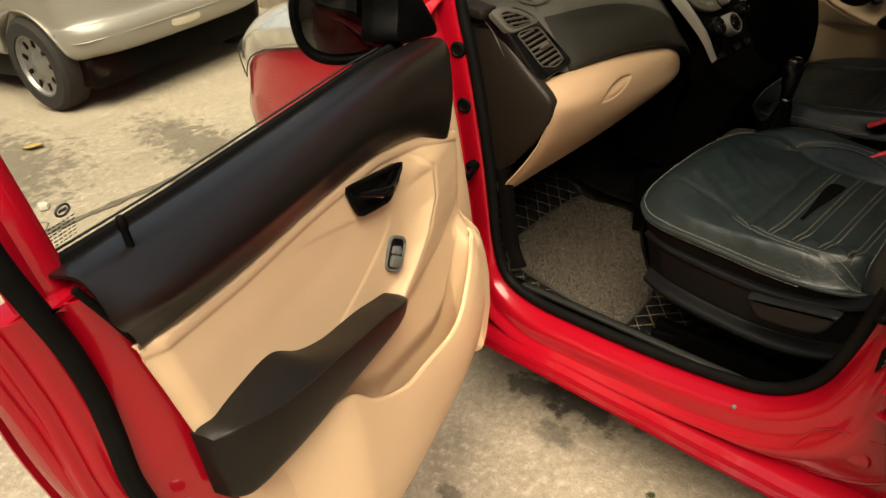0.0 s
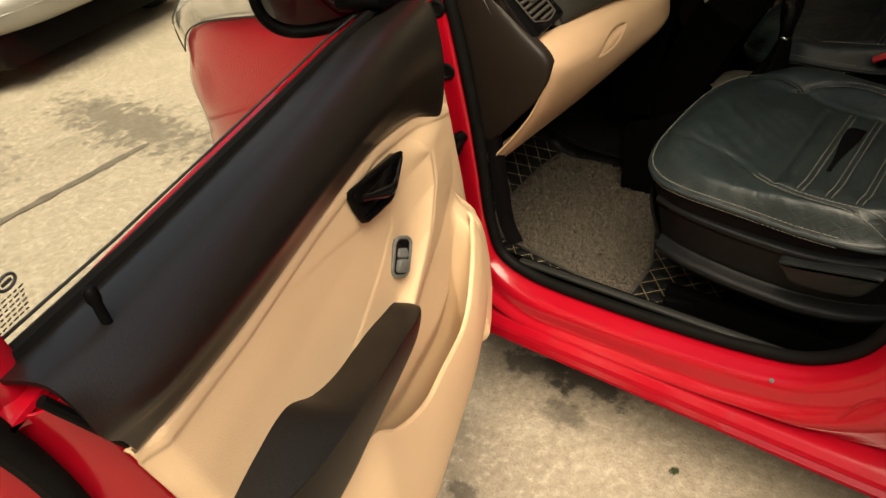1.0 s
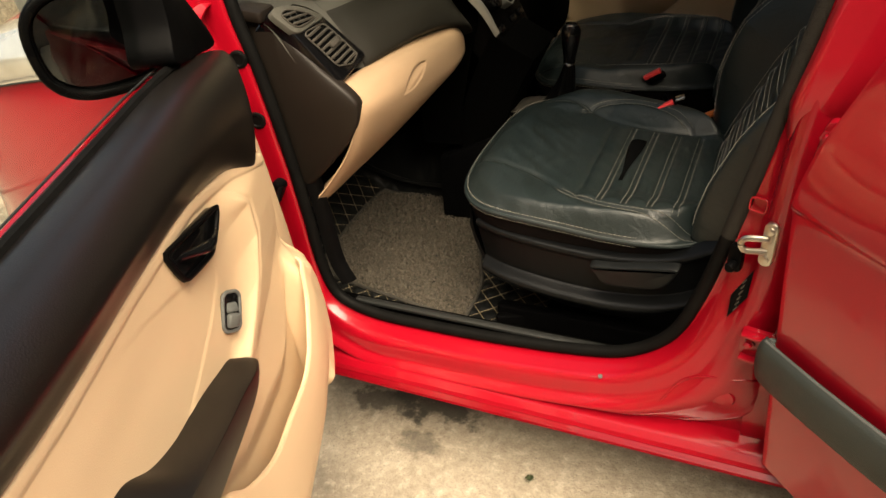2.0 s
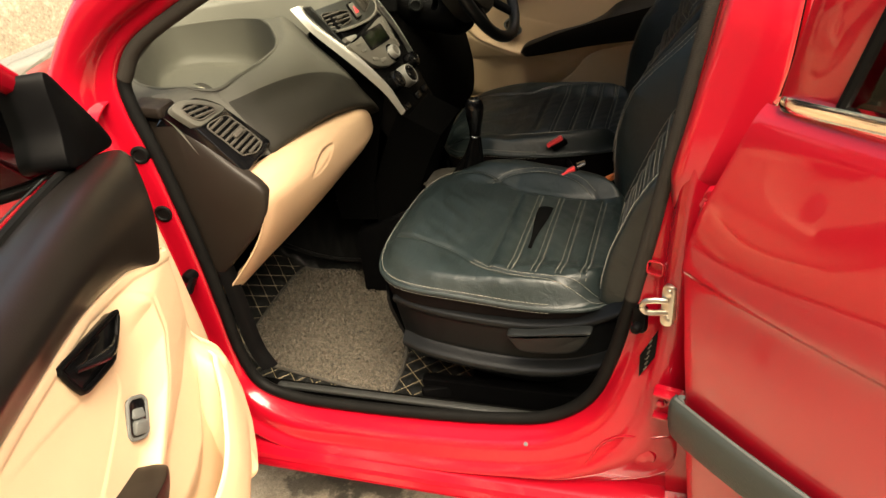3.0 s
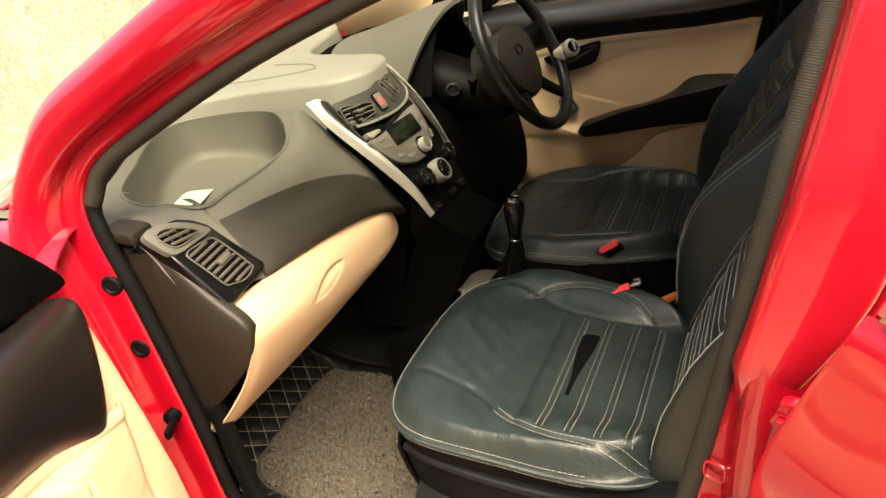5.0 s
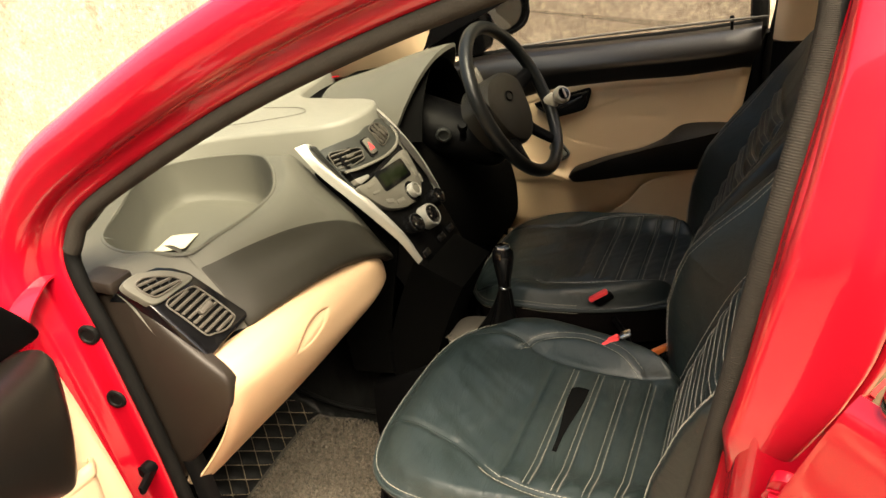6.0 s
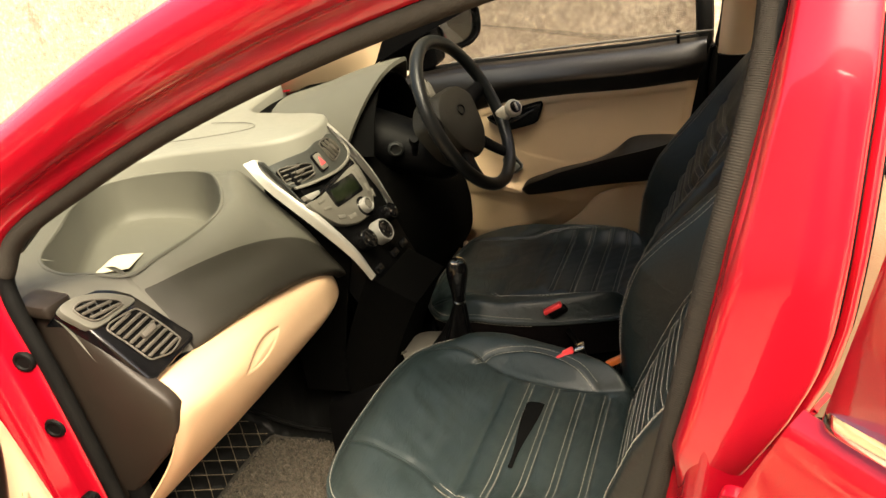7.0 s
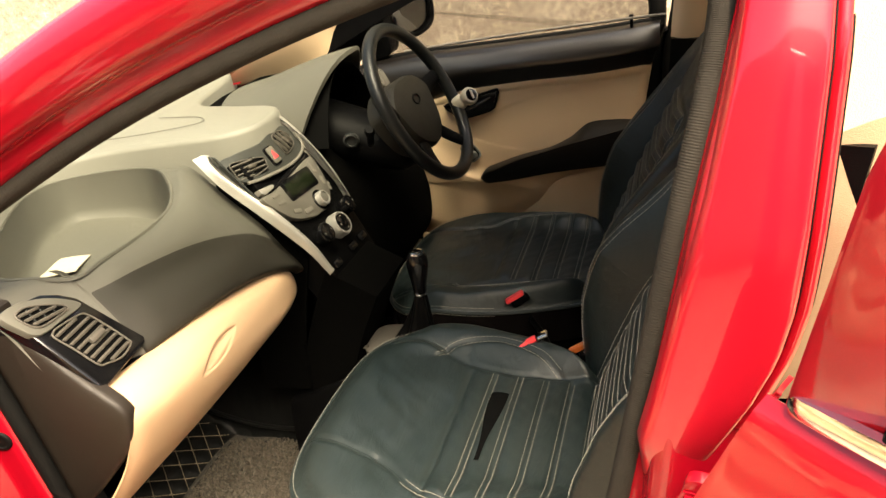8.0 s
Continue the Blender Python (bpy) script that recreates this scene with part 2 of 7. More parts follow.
GROUND = concrete_material("worn_concrete_ground", (0.32, 0.277, 0.212), (0.25, 0.212, 0.160), (0.40, 0.353, 0.278), 0.5, 0.6, ((0.21, 0.19, 0.16, 0.075, 0.92), (0.06, 0.15, 0.12, 0.06, 0.8), (0.20, 0.05, 0.07, 0.05, 0.55), (0.14, -0.26, 0.07, 0.03, 0.7), (0.93, -0.12, 0.2, 0.1, 0.7), (-3.3, -0.35, 0.8, 0.45, 0.6), (-2.6, 0.5, 0.8, 0.2, 0.6)), 1.5)
WALL = concrete_material("weathered_plaster_wall", (0.36, 0.305, 0.225), (0.24, 0.197, 0.145), (0.43, 0.37, 0.28), 0.85, 1.2, (), 2.0)
STRIP = material("dark_grey_side_moulding", (0.030, 0.036, 0.032), 0.5, 0, (0.022, 0.027, 0.024), 12, 0.5, 0.3, 500, spec=0.3)
MOULDING = material("grey_door_moulding", (0.10, 0.105, 0.10), 0.55, 0, (0.075, 0.08, 0.075), 12, 0.5, 0.3, 500)


# ---- mesh helpers ----
def spline(points, n, closed=False):
    """Catmull-Rom curve through the points, n samples."""
    p = np.asarray(points, float)
    m = len(p)
    t = np.linspace(0, m if closed else m - 1, n, endpoint=not closed)
    i = np.minimum(t.astype(int), m - 1 if closed else m - 2)
    f = (t - i).reshape(-1, *([1] * (p.ndim - 1)))
    if closed:
        a, b, c, d = (p[(i + k) % m] for k in (-1, 0, 1, 2))
    else:
        q = np.concatenate([[2 * p[0] - p[1]], p, [2 * p[-1] - p[-2]]])
        a, b, c, d = (q[i + k] for k in (0, 1, 2, 3))
    return 0.5 * (2 * b + (c - a) * f + (2 * a - 5 * b + 4 * c - d) * f**2 + (3 * b - a - 3 * c + d) * f**3)


def loft_grid(rows, nu, nv, closed_v=False):
    """A smooth grid of nu by nv points through sections of equal point counts."""
    rows = np.asarray(rows, float)
    across = np.stack([spline(r, nv, closed_v) for r in rows])
    return spline(across, nu)


def sheet(g, closed_u=False, closed_v=False, caps=False):
    """Vertices and faces of a grid of points."""
    g = np.asarray(g, float)
    nu, nv = g.shape[:2]
    faces = []
    for i in range(nu if closed_u else nu - 1):
        for j in range(nv if closed_v else nv - 1):
            a, b = i * nv + j, i * nv + (j + 1) % nv
            c, d = ((i + 1) % nu) * nv + (j + 1) % nv, ((i + 1) % nu) * nv + j
            faces.append((a, b, c, d))
    if caps:
        faces.append(tuple(range(nv))[::-1])
        faces.append(tuple((nu - 1) * nv + j for j in range(nv)))
    return g.reshape(-1, 3), faces


def thick(g, depth):
    """A grid given thickness along its normals (depth may be negative)."""
    g = np.asarray(g, float)
    du, dv = np.gradient(g, axis=0), np.gradient(g, axis=1)
    n = np.cross(du, dv)
    n /= np.linalg.norm(n, axis=-1, keepdims=True) + 1e-12
    nu, nv = g.shape[:2]
    v1, f1 = sheet(g)
    v2, f2 = sheet(g + depth * n)
    k = len(v1)
    faces = f1 + [tuple(k + i for i in f[::-1]) for f in f2]
    ring = [j for j in range(nv)] + [i * nv + nv - 1 for i in range(1, nu)]
    ring += [(nu - 1) * nv + j for j in range(nv - 2, -1, -1)] + [i * nv for i in range(nu - 2, 0, -1)]
    for a, b in zip(ring, ring[1:] + ring[:1]):
        faces.append((a, k + a, k + b, b))
    return np.concatenate([v1, v2]), faces


def joined(*pieces):
    verts, faces, k = [], [], 0
    for v, f in pieces:
        verts.append(np.asarray(v, float).reshape(-1, 3))
        faces += [tuple(k + i for i in q) for q in f]
        k += len(verts[-1])
    return np.concatenate(verts), faces


def tube(path, radius, sides=8, closed=False, flat=1.0, up=(0, 0, 1)):
    """A round or flattened bar along a path."""
    p = np.asarray(path, float)
    t = np.roll(p, -1, 0) - np.roll(p, 1, 0) if closed else np.gradient(p, axis=0)
    t /= np.linalg.norm(t, axis=1, keepdims=True) + 1e-12
    up = np.asarray(up, float)
    a = np.cross(t, up)
    bad = np.linalg.norm(a, axis=1) < 0.05
    a[bad] = np.cross(t[bad], (0.31, 0.95, 0.1))
    a /= np.linalg.norm(a, axis=1, keepdims=True)
    b = np.cross(t, a)
    th = np.linspace(0, 2 * np.pi, sides, endpoint=False)
    r = np.broadcast_to(np.asarray(radius, float), len(p))[:, None, None]
    g = p[:, None] + r * (np.cos(th)[None, :, None] * a[:, None] + flat * np.sin(th)[None, :, None] * b[:, None])
    return sheet(g, closed, True, not closed)


def axes(origin, x, y, z):
    """The matrix that lays local x, y, z along the given directions."""
    m = np.eye(4)
    for i, v in enumerate((x, y, z)):
        m[:3, i] = np.asarray(v, float) / np.linalg.norm(v)
    m[:3, 3] = origin
    return m


def placed(piece, m):
    v, f = piece
    v = np.asarray(v, float)
    return v @ np.asarray(m)[:3, :3].T + np.asarray(m)[:3, 3], f


def inset(outline, r):
    """The closed outline moved inwards by r."""
    p = np.asarray(outline, float)
    area = 0.5 * np.sum(p[:, 0] * np.roll(p[:, 1], -1) - np.roll(p[:, 0], -1) * p[:, 1])
    a, b = p - np.roll(p, 1, 0), np.roll(p, -1, 0) - p
    a, b = (v / (np.linalg.norm(v, axis=1, keepdims=True) + 1e-9) for v in (a, b))
    n = np.stack([-(a + b)[:, 1], (a + b)[:, 0]], 1)
    n /= np.linalg.norm(n, axis=1, keepdims=True) + 1e-9
    return p + np.sign(area) * r * n


def plate(outline, low, high, r=0.003, smooth=0):
    """A plate with rounded upper edges: outline in x, y, from height low to high."""
    p = spline(outline, smooth, True) if smooth else np.asarray(outline, float)
    rings = [(0, low), (0, high - r), (0.3 * r, high - 0.3 * r), (r, high)]
    g = np.stack([np.column_stack([inset(p, i), np.full(len(p), h)]) for i, h in rings])
    return sheet(g, False, True, True)


def rounded(w, h, r, n=5):
    """The outline of a rectangle with rounded corners about the origin."""
    out = []
    for cx, cy, a0 in ((w / 2 - r, h / 2 - r, 0), (r - w / 2, h / 2 - r, 90), (r - w / 2, r - h / 2, 180), (w / 2 - r, r - h / 2, 270)):
        out += [(cx + r * math.cos(radians(a0 + 90 * k / (n - 1))), cy + r * math.sin(radians(a0 + 90 * k / (n - 1)))) for k in range(n)]
    return out


def block(sx, sy, sz, r=0.004):
    """A box with rounded edges about the origin."""
    p = np.array(rounded(sx, sy, min(r * 1.5, sx / 2.1, sy / 2.1), 4))
    rings = [(r, -sz / 2), (0.3 * r, -sz / 2 + 0.3 * r), (0, -sz / 2 + r), (0, sz / 2 - r), (0.3 * r, sz / 2 - 0.3 * r), (r, sz / 2)]
    return sheet(np.stack([np.column_stack([inset(p, i), np.full(len(p), h)]) for i, h in rings]), False, True, True)


def lathe(profile, n=24):
    """A turned body about z from (radius, height) pairs."""
    th = np.linspace(0, 2 * np.pi, n, endpoint=False)
    g = np.stack([np.stack([r * np.cos(th), r * np.sin(th), np.full(n, h)], 1) for r, h in profile])
    return sheet(g, False, True, True)


def at(x, y, z, rx=0, ry=0, rz=0):
    return np.array(pose(x, y, z, rx, ry, rz))


BASES = {}


def thing(name, base, label, category, group="", kind=""):
    ob = new(name)
    ob.location = base
    ob.empty_display_size = 0.05
    BASES[ob.name] = Vector(base)
    return tagged(ob, label, category, group, kind)


def part(name, piece, mat, parent=None, label="", sharp=35):
    """Links vertices and faces as ONE mesh object under a thing or a part."""
    v, f = piece
    me = bpy.data.meshes.new(name)
    me.from_pydata(np.asarray(v, float).tolist(), [], f)
    bm = bmesh.new()
    bm.from_mesh(me)
    bmesh.ops.recalc_face_normals(bm, faces=bm.faces)
    bm.to_mesh(me)
    bm.free()
    me.shade_smooth()
    me.set_sharp_from_angle(angle=radians(sharp))
    me.materials.append(mat)
    ob = new(name, me)
    if parent:
        ob.parent = parent
        ob.matrix_parent_inverse = Matrix.Translation(BASES.get(parent.name, Vector((0, 0, 0)))).inverted()
    if label:
        ob["label"] = label
    return ob


def smooth(lo, hi, x):
    t = np.clip((np.asarray(x, float) - lo) / (hi - lo), 0, 1)
    return t * t * (3 - 2 * t)


def curve_fn(xs, ys):
    """A function through the pairs, straight between them."""
    return lambda x: np.interp(x, xs, ys)


def outline_distance(x, y, out):
    """Signed distance to a closed outline, negative inside."""
    p, q = out, np.roll(out, -1, 0)
    best, inside = 1e9 + 0 * x, np.zeros(x.shape, bool)
    for (ax, ay), (bx, by) in zip(p, q):
        dx, dy = bx - ax, by - ay
        t = np.clip(((x - ax) * dx + (y - ay) * dy) / (dx * dx + dy * dy), 0, 1)
        best = np.minimum(best, np.hypot(x - ax - t * dx, y - ay - t * dy))
        cross = ((ay > y) != (by > y)) & (x < (bx - ax) * (y - ay) / (by - ay + 1e-12) + ax)
        inside ^= cross
    return np.where(inside, -best, best)


def dashes(path, step=0.009, length=0.0068, r=0.0006):
    """Single stitches along a path."""
    p = np.asarray(path, float)
    seg = np.r_[0, np.cumsum(np.linalg.norm(np.diff(p, axis=0), axis=1))]
    out = []
    for s in np.arange(0.002, seg[-1] - length, step):
        q = [[np.interp(s + k, seg, p[:, c]) for c in range(3)] for k in (0, length / 2, length)]
        q[1][2] += 0.0006
        out.append(tube(q, r, 5))
    return joined(*out)


# ---- the setting ----
def ground_sheet():
    xs = np.r_[-60, -30, -16, np.linspace(-9, 5, 71), 12, 30, 60]
    ys = np.r_[-60, -30, -12, np.linspace(-5, 4, 46), 12, 30, 60]
    g = np.array([[(x, y, 0.006 * noise.noise((x * 0.9, y * 0.9, 0)) - 0.002) for y in ys] for x in xs])
    g[..., 2] *= (np.abs(g[..., 0]) < 10) * (np.abs(g[..., 1]) < 6)
    ob = part("ground", sheet(g), GROUND, None, "", 180)
    tagged(ob, "worn stained concrete yard with oil patches and cracks", "ground", kind="structure")
    # a dark repaired joint across the yard
    c = []
    for y in np.linspace(-1.6, 0.42, 70):
        c.append((-2.25 + 0.012 * noise.noise((y * 5, 0, 3)), y, 0.0026))
    w = [(0.024 + 0.018 * noise.noise((k * 0.4, 1, 2)) + 0.010 * noise.noise((k * 1.1, 4, 2))) * min(1, (70 - k) / 3) for k in range(70)]
    part("joint_strip", tube(c, w, 8, flat=0.07), CRACK, ob, "dark dirt-filled repaired joint in the concrete")
    return ob


CRACK = material("crack_dirt", (0.085, 0.073, 0.057), 0.95, 0, (0.14, 0.12, 0.092), 14, 0.7, 0.5, 90)
yard = ground_sheet()

wall_bm = thick(np.array([[(x, 2.5 + 0.012 * noise.noise((x * 2, z * 2, 5)), z) for z in np.linspace(-0.05, 2.6, 40)] for x in np.linspace(-14, 9, 160)]), -0.2)
tagged(part("wall_boundary", wall_bm, WALL, None, "", 180), "rough weathered plaster boundary wall beside the car", "wall", kind="structure")

# unseen wall, added to block low sky light and darken reflections
far_bm = thick(np.array([[(x, -4.2 + 0.012 * noise.noise((x * 2, z * 2, 9)), z) for z in np.linspace(-0.05, 4.6, 24)] for x in np.linspace(-14, 12, 60)]), 0.2)
tagged(part("light_block_wall", far_bm, WALL, None, "", 180), "unseen plaster wall added to keep low sky light off the car", "wall", kind="structure")

# ---- the red car: body ----
car = thing("red_hatchback", (0, 0.735, 0), "small red hatchback with its passenger doors standing open", "car")
YC = 0.735

# the door opening, clockwise from the foot of the front pillar up the pillars and back: x, y, z
OPENING = [(0.14, 0.085, 0.376), (0.055, 0.085, 0.41), (0.030, 0.085, 0.50), (0.030, 0.083, 0.62), (0.026, 0.082, 0.756), (0.010, 0.082, 0.936),
           (-0.012, 0.086, 1.045), (-0.015, 0.095, 1.10), (0.030, 0.105, 1.155), (0.15, 0.118, 1.214), (0.344, 0.13, 1.292), (0.56, 0.15, 1.358),
           (0.78, 0.175, 1.405), (0.92, 0.185, 1.42), (0.995, 0.175, 1.385), (0.984, 0.135, 1.30), (0.951, 0.095, 1.16), (0.917, 0.082, 1.0),
           (0.885, 0.080, 0.85), (0.853, 0.080, 0.71), (0.818, 0.082, 0.575), (0.775, 0.085, 0.475), (0.70, 0.085, 0.415), (0.60, 0.085, 0.392),
           (0.45, 0.085, 0.378), (0.28, 0.085, 0.372)]


def opening_sections():
    """Painted shut-face profiles round the opening: outward offset and outward shift in y at each station."""
    sill = [(0.000, 0.000), (0.012, 0.000), (0.020, 0.028), (0.030, 0.048), (0.058, 0.054), (0.066, 0.058), (0.072, 0.066), (0.078, 0.072), (0.082, 0.072), (0.086, 0.068), (0.090, 0.060), (0.095, 0.050), (0.100, 0.040), (0.110, 0.030), (0.120, 0.010)]
    hinge = [(0.000, 0.000), (0.008, 0.000), (0.014, 0.010), (0.022, 0.014), (0.034, 0.016), (0.046, 0.018), (0.054, 0.022), (0.060, 0.034), (0.064, 0.044), (0.068, 0.050), (0.072, 0.058), (0.076, 0.064), (0.080, 0.072), (0.090, 0.082), (0.110, 0.088)]
    screen = [(0.000, 0.000), (0.008, 0.002), (0.014, 0.012), (0.020, 0.016), (0.029, 0.018), (0.035, 0.021), (0.039, 0.033), (0.045, 0.040), (0.054, 0.044), (0.064, 0.048), (0.076, 0.050), (0.088, 0.048), (0.100, 0.040), (0.112, 0.024), (0.118, 0.000)]
    rear = lambda r, k=1.0: [(o * k, d * k) for o, d in ((0, 0), (0.3 * r, 0.004), (0.5 * r, 0.008), (0.65 * r, 0.012), (0.78 * r, 0.017), (0.88 * r, 0.024), (r, 0.036), (r + 0.006, 0.042), (r + 0.013, 0.045), (r + 0.025, 0.044), (r + 0.040, 0.038), (r + 0.055, 0.030), (r + 0.070, 0.022), (r + 0.085, 0.014), (r + 0.100, 0.004))]
    foot = [(0.000, 0.000), (0.012, 0.002), (0.022, 0.024), (0.034, 0.040), (0.052, 0.048), (0.066, 0.054), (0.078, 0.062), (0.094, 0.068), (0.110, 0.066), (0.126, 0.060), (0.140, 0.056), (0.155, 0.052), (0.170, 0.048), (0.190, 0.040), (0.215, 0.005)]
    mid = lambda a, b, k: [tuple((1 - k) * p + k * q for p, q in zip(u, v)) for u, v in zip(a, b)]
    kinds = [sill, mid(sill, hinge, .4), hinge, hinge, hinge, hinge, hinge, mid(hinge, screen, .5), screen, screen, screen, screen,
             screen, screen, rear(0.014, 0.8), rear(0.014, 0.75), rear(0.014, 0.8), rear(0.016), rear(0.030), rear(0.052), mid(rear(0.064), foot, .5), foot, mid(foot, sill, .6), sill, sill, sill]
    return kinds


def opening_ring():
    path = np.array(OPENING)
    t = np.roll(path, -1, 0) - np.roll(path, 1, 0)
    n = np.stack([t[:, 2] * -1, 0 * t[:, 0], t[:, 0]], 1)
    n /= np.linalg.norm(n, axis=1, keepdims=True)
    mid = path.mean(0)
    n *= np.sign(((path - mid) * n).sum(1))[:, None]
    rows = [[p + o * k + np.array((0, -dy, 0)) for o, dy in prof] for p, k, prof in zip(path, n, opening_sections())]
    rows = np.array(rows)
    # keep the foot of the ring level along the sill, and short of the rear door
    dense = spline(rows, 300, True)
    return dense


RING = opening_ring()
ring_g = np.concatenate([RING, RING[:1]])
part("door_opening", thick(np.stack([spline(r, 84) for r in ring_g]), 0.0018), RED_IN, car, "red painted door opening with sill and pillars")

seal_path = spline([(p[0], p[1], p[2]) for p in OPENING], 260, True)
part("door_seal", tube(seal_path, 0.0122, 12, True), RUBBER, car, "black rubber door seal")
part("seal_face", tube(spline(OPENING[7:15], 120), 0.0138, 14), SEAL, car, "grey-brown fabric seal face up the front pillar")
rib_path = spline([p for p in OPENING[14:20]], 1200)
rib_r = 0.0126 + 0.0004 * np.array([0, 1, 1, 0] * 300)
tagged(part("seal_ribs", tube(rib_path, rib_r, 12), SEAL, car, "finely ribbed door seal face"), kind="stuff")
part("sill_scuff_strip", placed(block(0.70, 0.018, 0.010, 0.004), at(0.43, 0.110, 0.383)), SCUFF, car, "scuffed dark sill trim strip")

# broad outer face of the centre pillar, leaning in with the roof
pillar_rows = []
for z in np.linspace(0.86, 1.385, 30):
    xl = float(np.interp(z, (0.86, 0.95, 1.0, 1.1, 1.2, 1.3, 1.385), (0.910, 0.908, 0.921, 0.946, 0.972, 0.994, 1.009)))
    xr = float(np.interp(z, (0.86, 0.95, 1.0, 1.05, 1.1, 1.2, 1.3, 1.385), (0.945, 0.985, 1.012, 1.034, 1.046, 1.057, 1.067, 1.073)))
    yp = float(np.interp(z, (0.86, 0.91, 0.95, 1.0, 1.16, 1.30, 1.385), (0.066, 0.048, 0.038, 0.036, 0.046, 0.084, 0.124)))
    pillar_rows.append(spline([(xl, yp + 0.020, z), (xl + 0.004, yp + 0.006, z), (xl + 0.013, yp, z), ((xl + xr) / 2, yp - 0.005, z), (xr - 0.012, yp - 0.001, z), (xr - 0.003, yp + 0.004, z), (xr, yp + 0.014, z), (xr + 0.001, yp + 0.045, z)], 36))
pillar_g = np.array(pillar_rows)
part("centre_pillar", thick(pillar_g, 0.002), RED, car, "broad smooth red centre pillar", 60)
edge = pillar_g[6:, -8]
part("rear_door_seal", tube(edge + (0.0022, 0.009, 0.0), 0.0013, 8), RUBBER, car, "thin dark rear door seal")
part("rear_opening_lip", thick(np.stack([edge + (dx, dy, 0) for dx, dy in ((0.002, 0.040), (0.003, 0.008), (0.008, 0.005), (0.014, 0.009), (0.016, 0.060))], 1), 0.0015), RED, car, "red rear door opening lip", 60)
part("rear_lip_seal", tube(edge + (0.0165, 0.022, 0.0), 0.0015, 8), RUBBER, car)
part("rear_pillar_lining", thick(np.stack([edge + (dx, dy, 0) for dx, dy in ((0.0165, 0.095), (0.0175, 0.055), (0.022, 0.051), (0.078, 0.058), (0.086, 0.095))], 1), 0.002), SHADED_BEIGE, car, "beige rear face of the centre pillar, darkened as shade", 60)

# the outer sill and floor
rocker = [(0.074, 0.030), (0.080, 0.070), (0.084, 0.080), (0.094, 0.091), (0.103, 0.095), (0.106, 0.089), (0.112, 0.096), (0.115, 0.089), (0.121, 0.096), (0.124, 0.089), (0.132, 0.093), (0.142, 0.080), (0.168, 0.062), (0.190, 0.010)]
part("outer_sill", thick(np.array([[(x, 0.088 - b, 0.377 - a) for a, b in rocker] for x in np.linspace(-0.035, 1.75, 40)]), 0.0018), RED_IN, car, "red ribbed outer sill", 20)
part("lower_quarter", thick(np.array([[(x, 0.052 - 0.016 * math.sin(math.pi * (z - 0.24) / 0.5), z) for z in np.linspace(0.24, 0.60, 14)] for x in np.linspace(0.915, 1.40, 20)]), 0.002), RED_IN, car, "red lower quarter panel under the rear door", 60)
part("quarter_web", thick(np.array([[(x, 0.060 - 0.10 * (0.36 - z), z) for z in np.linspace(0.24, 0.36, 8)] for x in np.linspace(0.56, 0.94, 16)]), 0.002), RED_IN, car)
part("floor_pan", placed(block(2.6, 1.36, 0.03, 0.006), at(0.75, YC, 0.245)), CARPET_SHADE, car, "black carpeted floor")
part("inner_sill", placed(block(1.1, 0.05, 0.13, 0.01), at(0.42, 0.125, 0.300)), CARPET_SHADE, car)
part("firewall", placed(block(0.03, 1.30, 0.86, 0.005), at(-0.42, YC, 0.61)), CARPET_SHADE, car)
# runs back over the door corner, a dark sheet for the shade there
part("far_kick_panel", placed(block(0.62, 0.03, 0.42, 0.005), at(-0.12, 1.345, 0.44)), CARPET_SHADE, car)
part("near_kick_panel", placed(block(0.42, 0.02, 0.80, 0.005), at(-0.21, 0.12, 0.60)), CARPET_SHADE, car)
part("far_inner_sill", placed(block(2.0, 0.06, 0.2, 0.01), at(0.85, 1.37, 0.33)), CARPET_SHADE, car)
part("underbody", placed(block(3.0, 1.24, 0.05, 0.01), at(0.35, YC, 0.19)), BLACK, car, "dark underbody")


def fender():
    """Wing and nose: outward y and height along x, wrapped inwards at the front."""
    rows = []
    for x, ysh, zt, ylow, zlow in ((-0.045, -0.012, 1.045, 0.0, 0.30), (-0.18, -0.018, 1.045, -0.005, 0.34), (-0.35, -0.025, 1.03, -0.01, 0.42), (-0.55, -0.022, 1.0, -0.01, 0.40),
                                   (-0.72, -0.005, 0.955, -0.005, 0.36), (-0.86, 0.035, 0.90, 0.02, 0.30), (-0.98, 0.11, 0.84, 0.07, 0.26), (-1.07, 0.26, 0.79, 0.20, 0.25), (-1.12, 0.50, 0.77, 0.45, 0.25), (-1.13, 0.735, 0.765, 0.735, 0.25)):
        yin = (0.085 if x > -0.4 else 0.11) if x > -0.9 else ysh + 0.05
        rows.append([(x, yin, zt + 0.022), (x, ysh + 0.06, zt + 0.012), (x, ysh + 0.015, zt - 0.03), (x, ysh - 0.012, zt - 0.12), (x - 0.02, ysh - 0.022, 0.68), (x - 0.03 * (x < -0.6), ysh - 0.012, 0.55), (x - 0.05 * (x < -0.8), ylow, zlow + 0.06), (x - 0.03 * (x < -0.8), ylow + 0.05, zlow)])
    return loft_grid(rows, 90, 40)


fg = fender()
cx, cz, rr = -0.50, 0.30, 0.345
arch = np.hypot(fg[..., 0] - cx, fg[..., 2] - cz)
push = (arch < rr) & (fg[..., 0] > -1.0)
fg[..., 0] = np.where(push, cx + (fg[..., 0] - cx) * rr / np.maximum(arch, 0.05), fg[..., 0])
fg[..., 2] = np.where(push, cz + (fg[..., 2] - cz) * rr / np.maximum(arch, 0.05), fg[..., 2])
part("front_wing", thick(fg, 0.003), RED, car, "glossy red front wing and nose", 60)
far = fg.copy()
far[..., 1] = 2 * YC - far[..., 1]
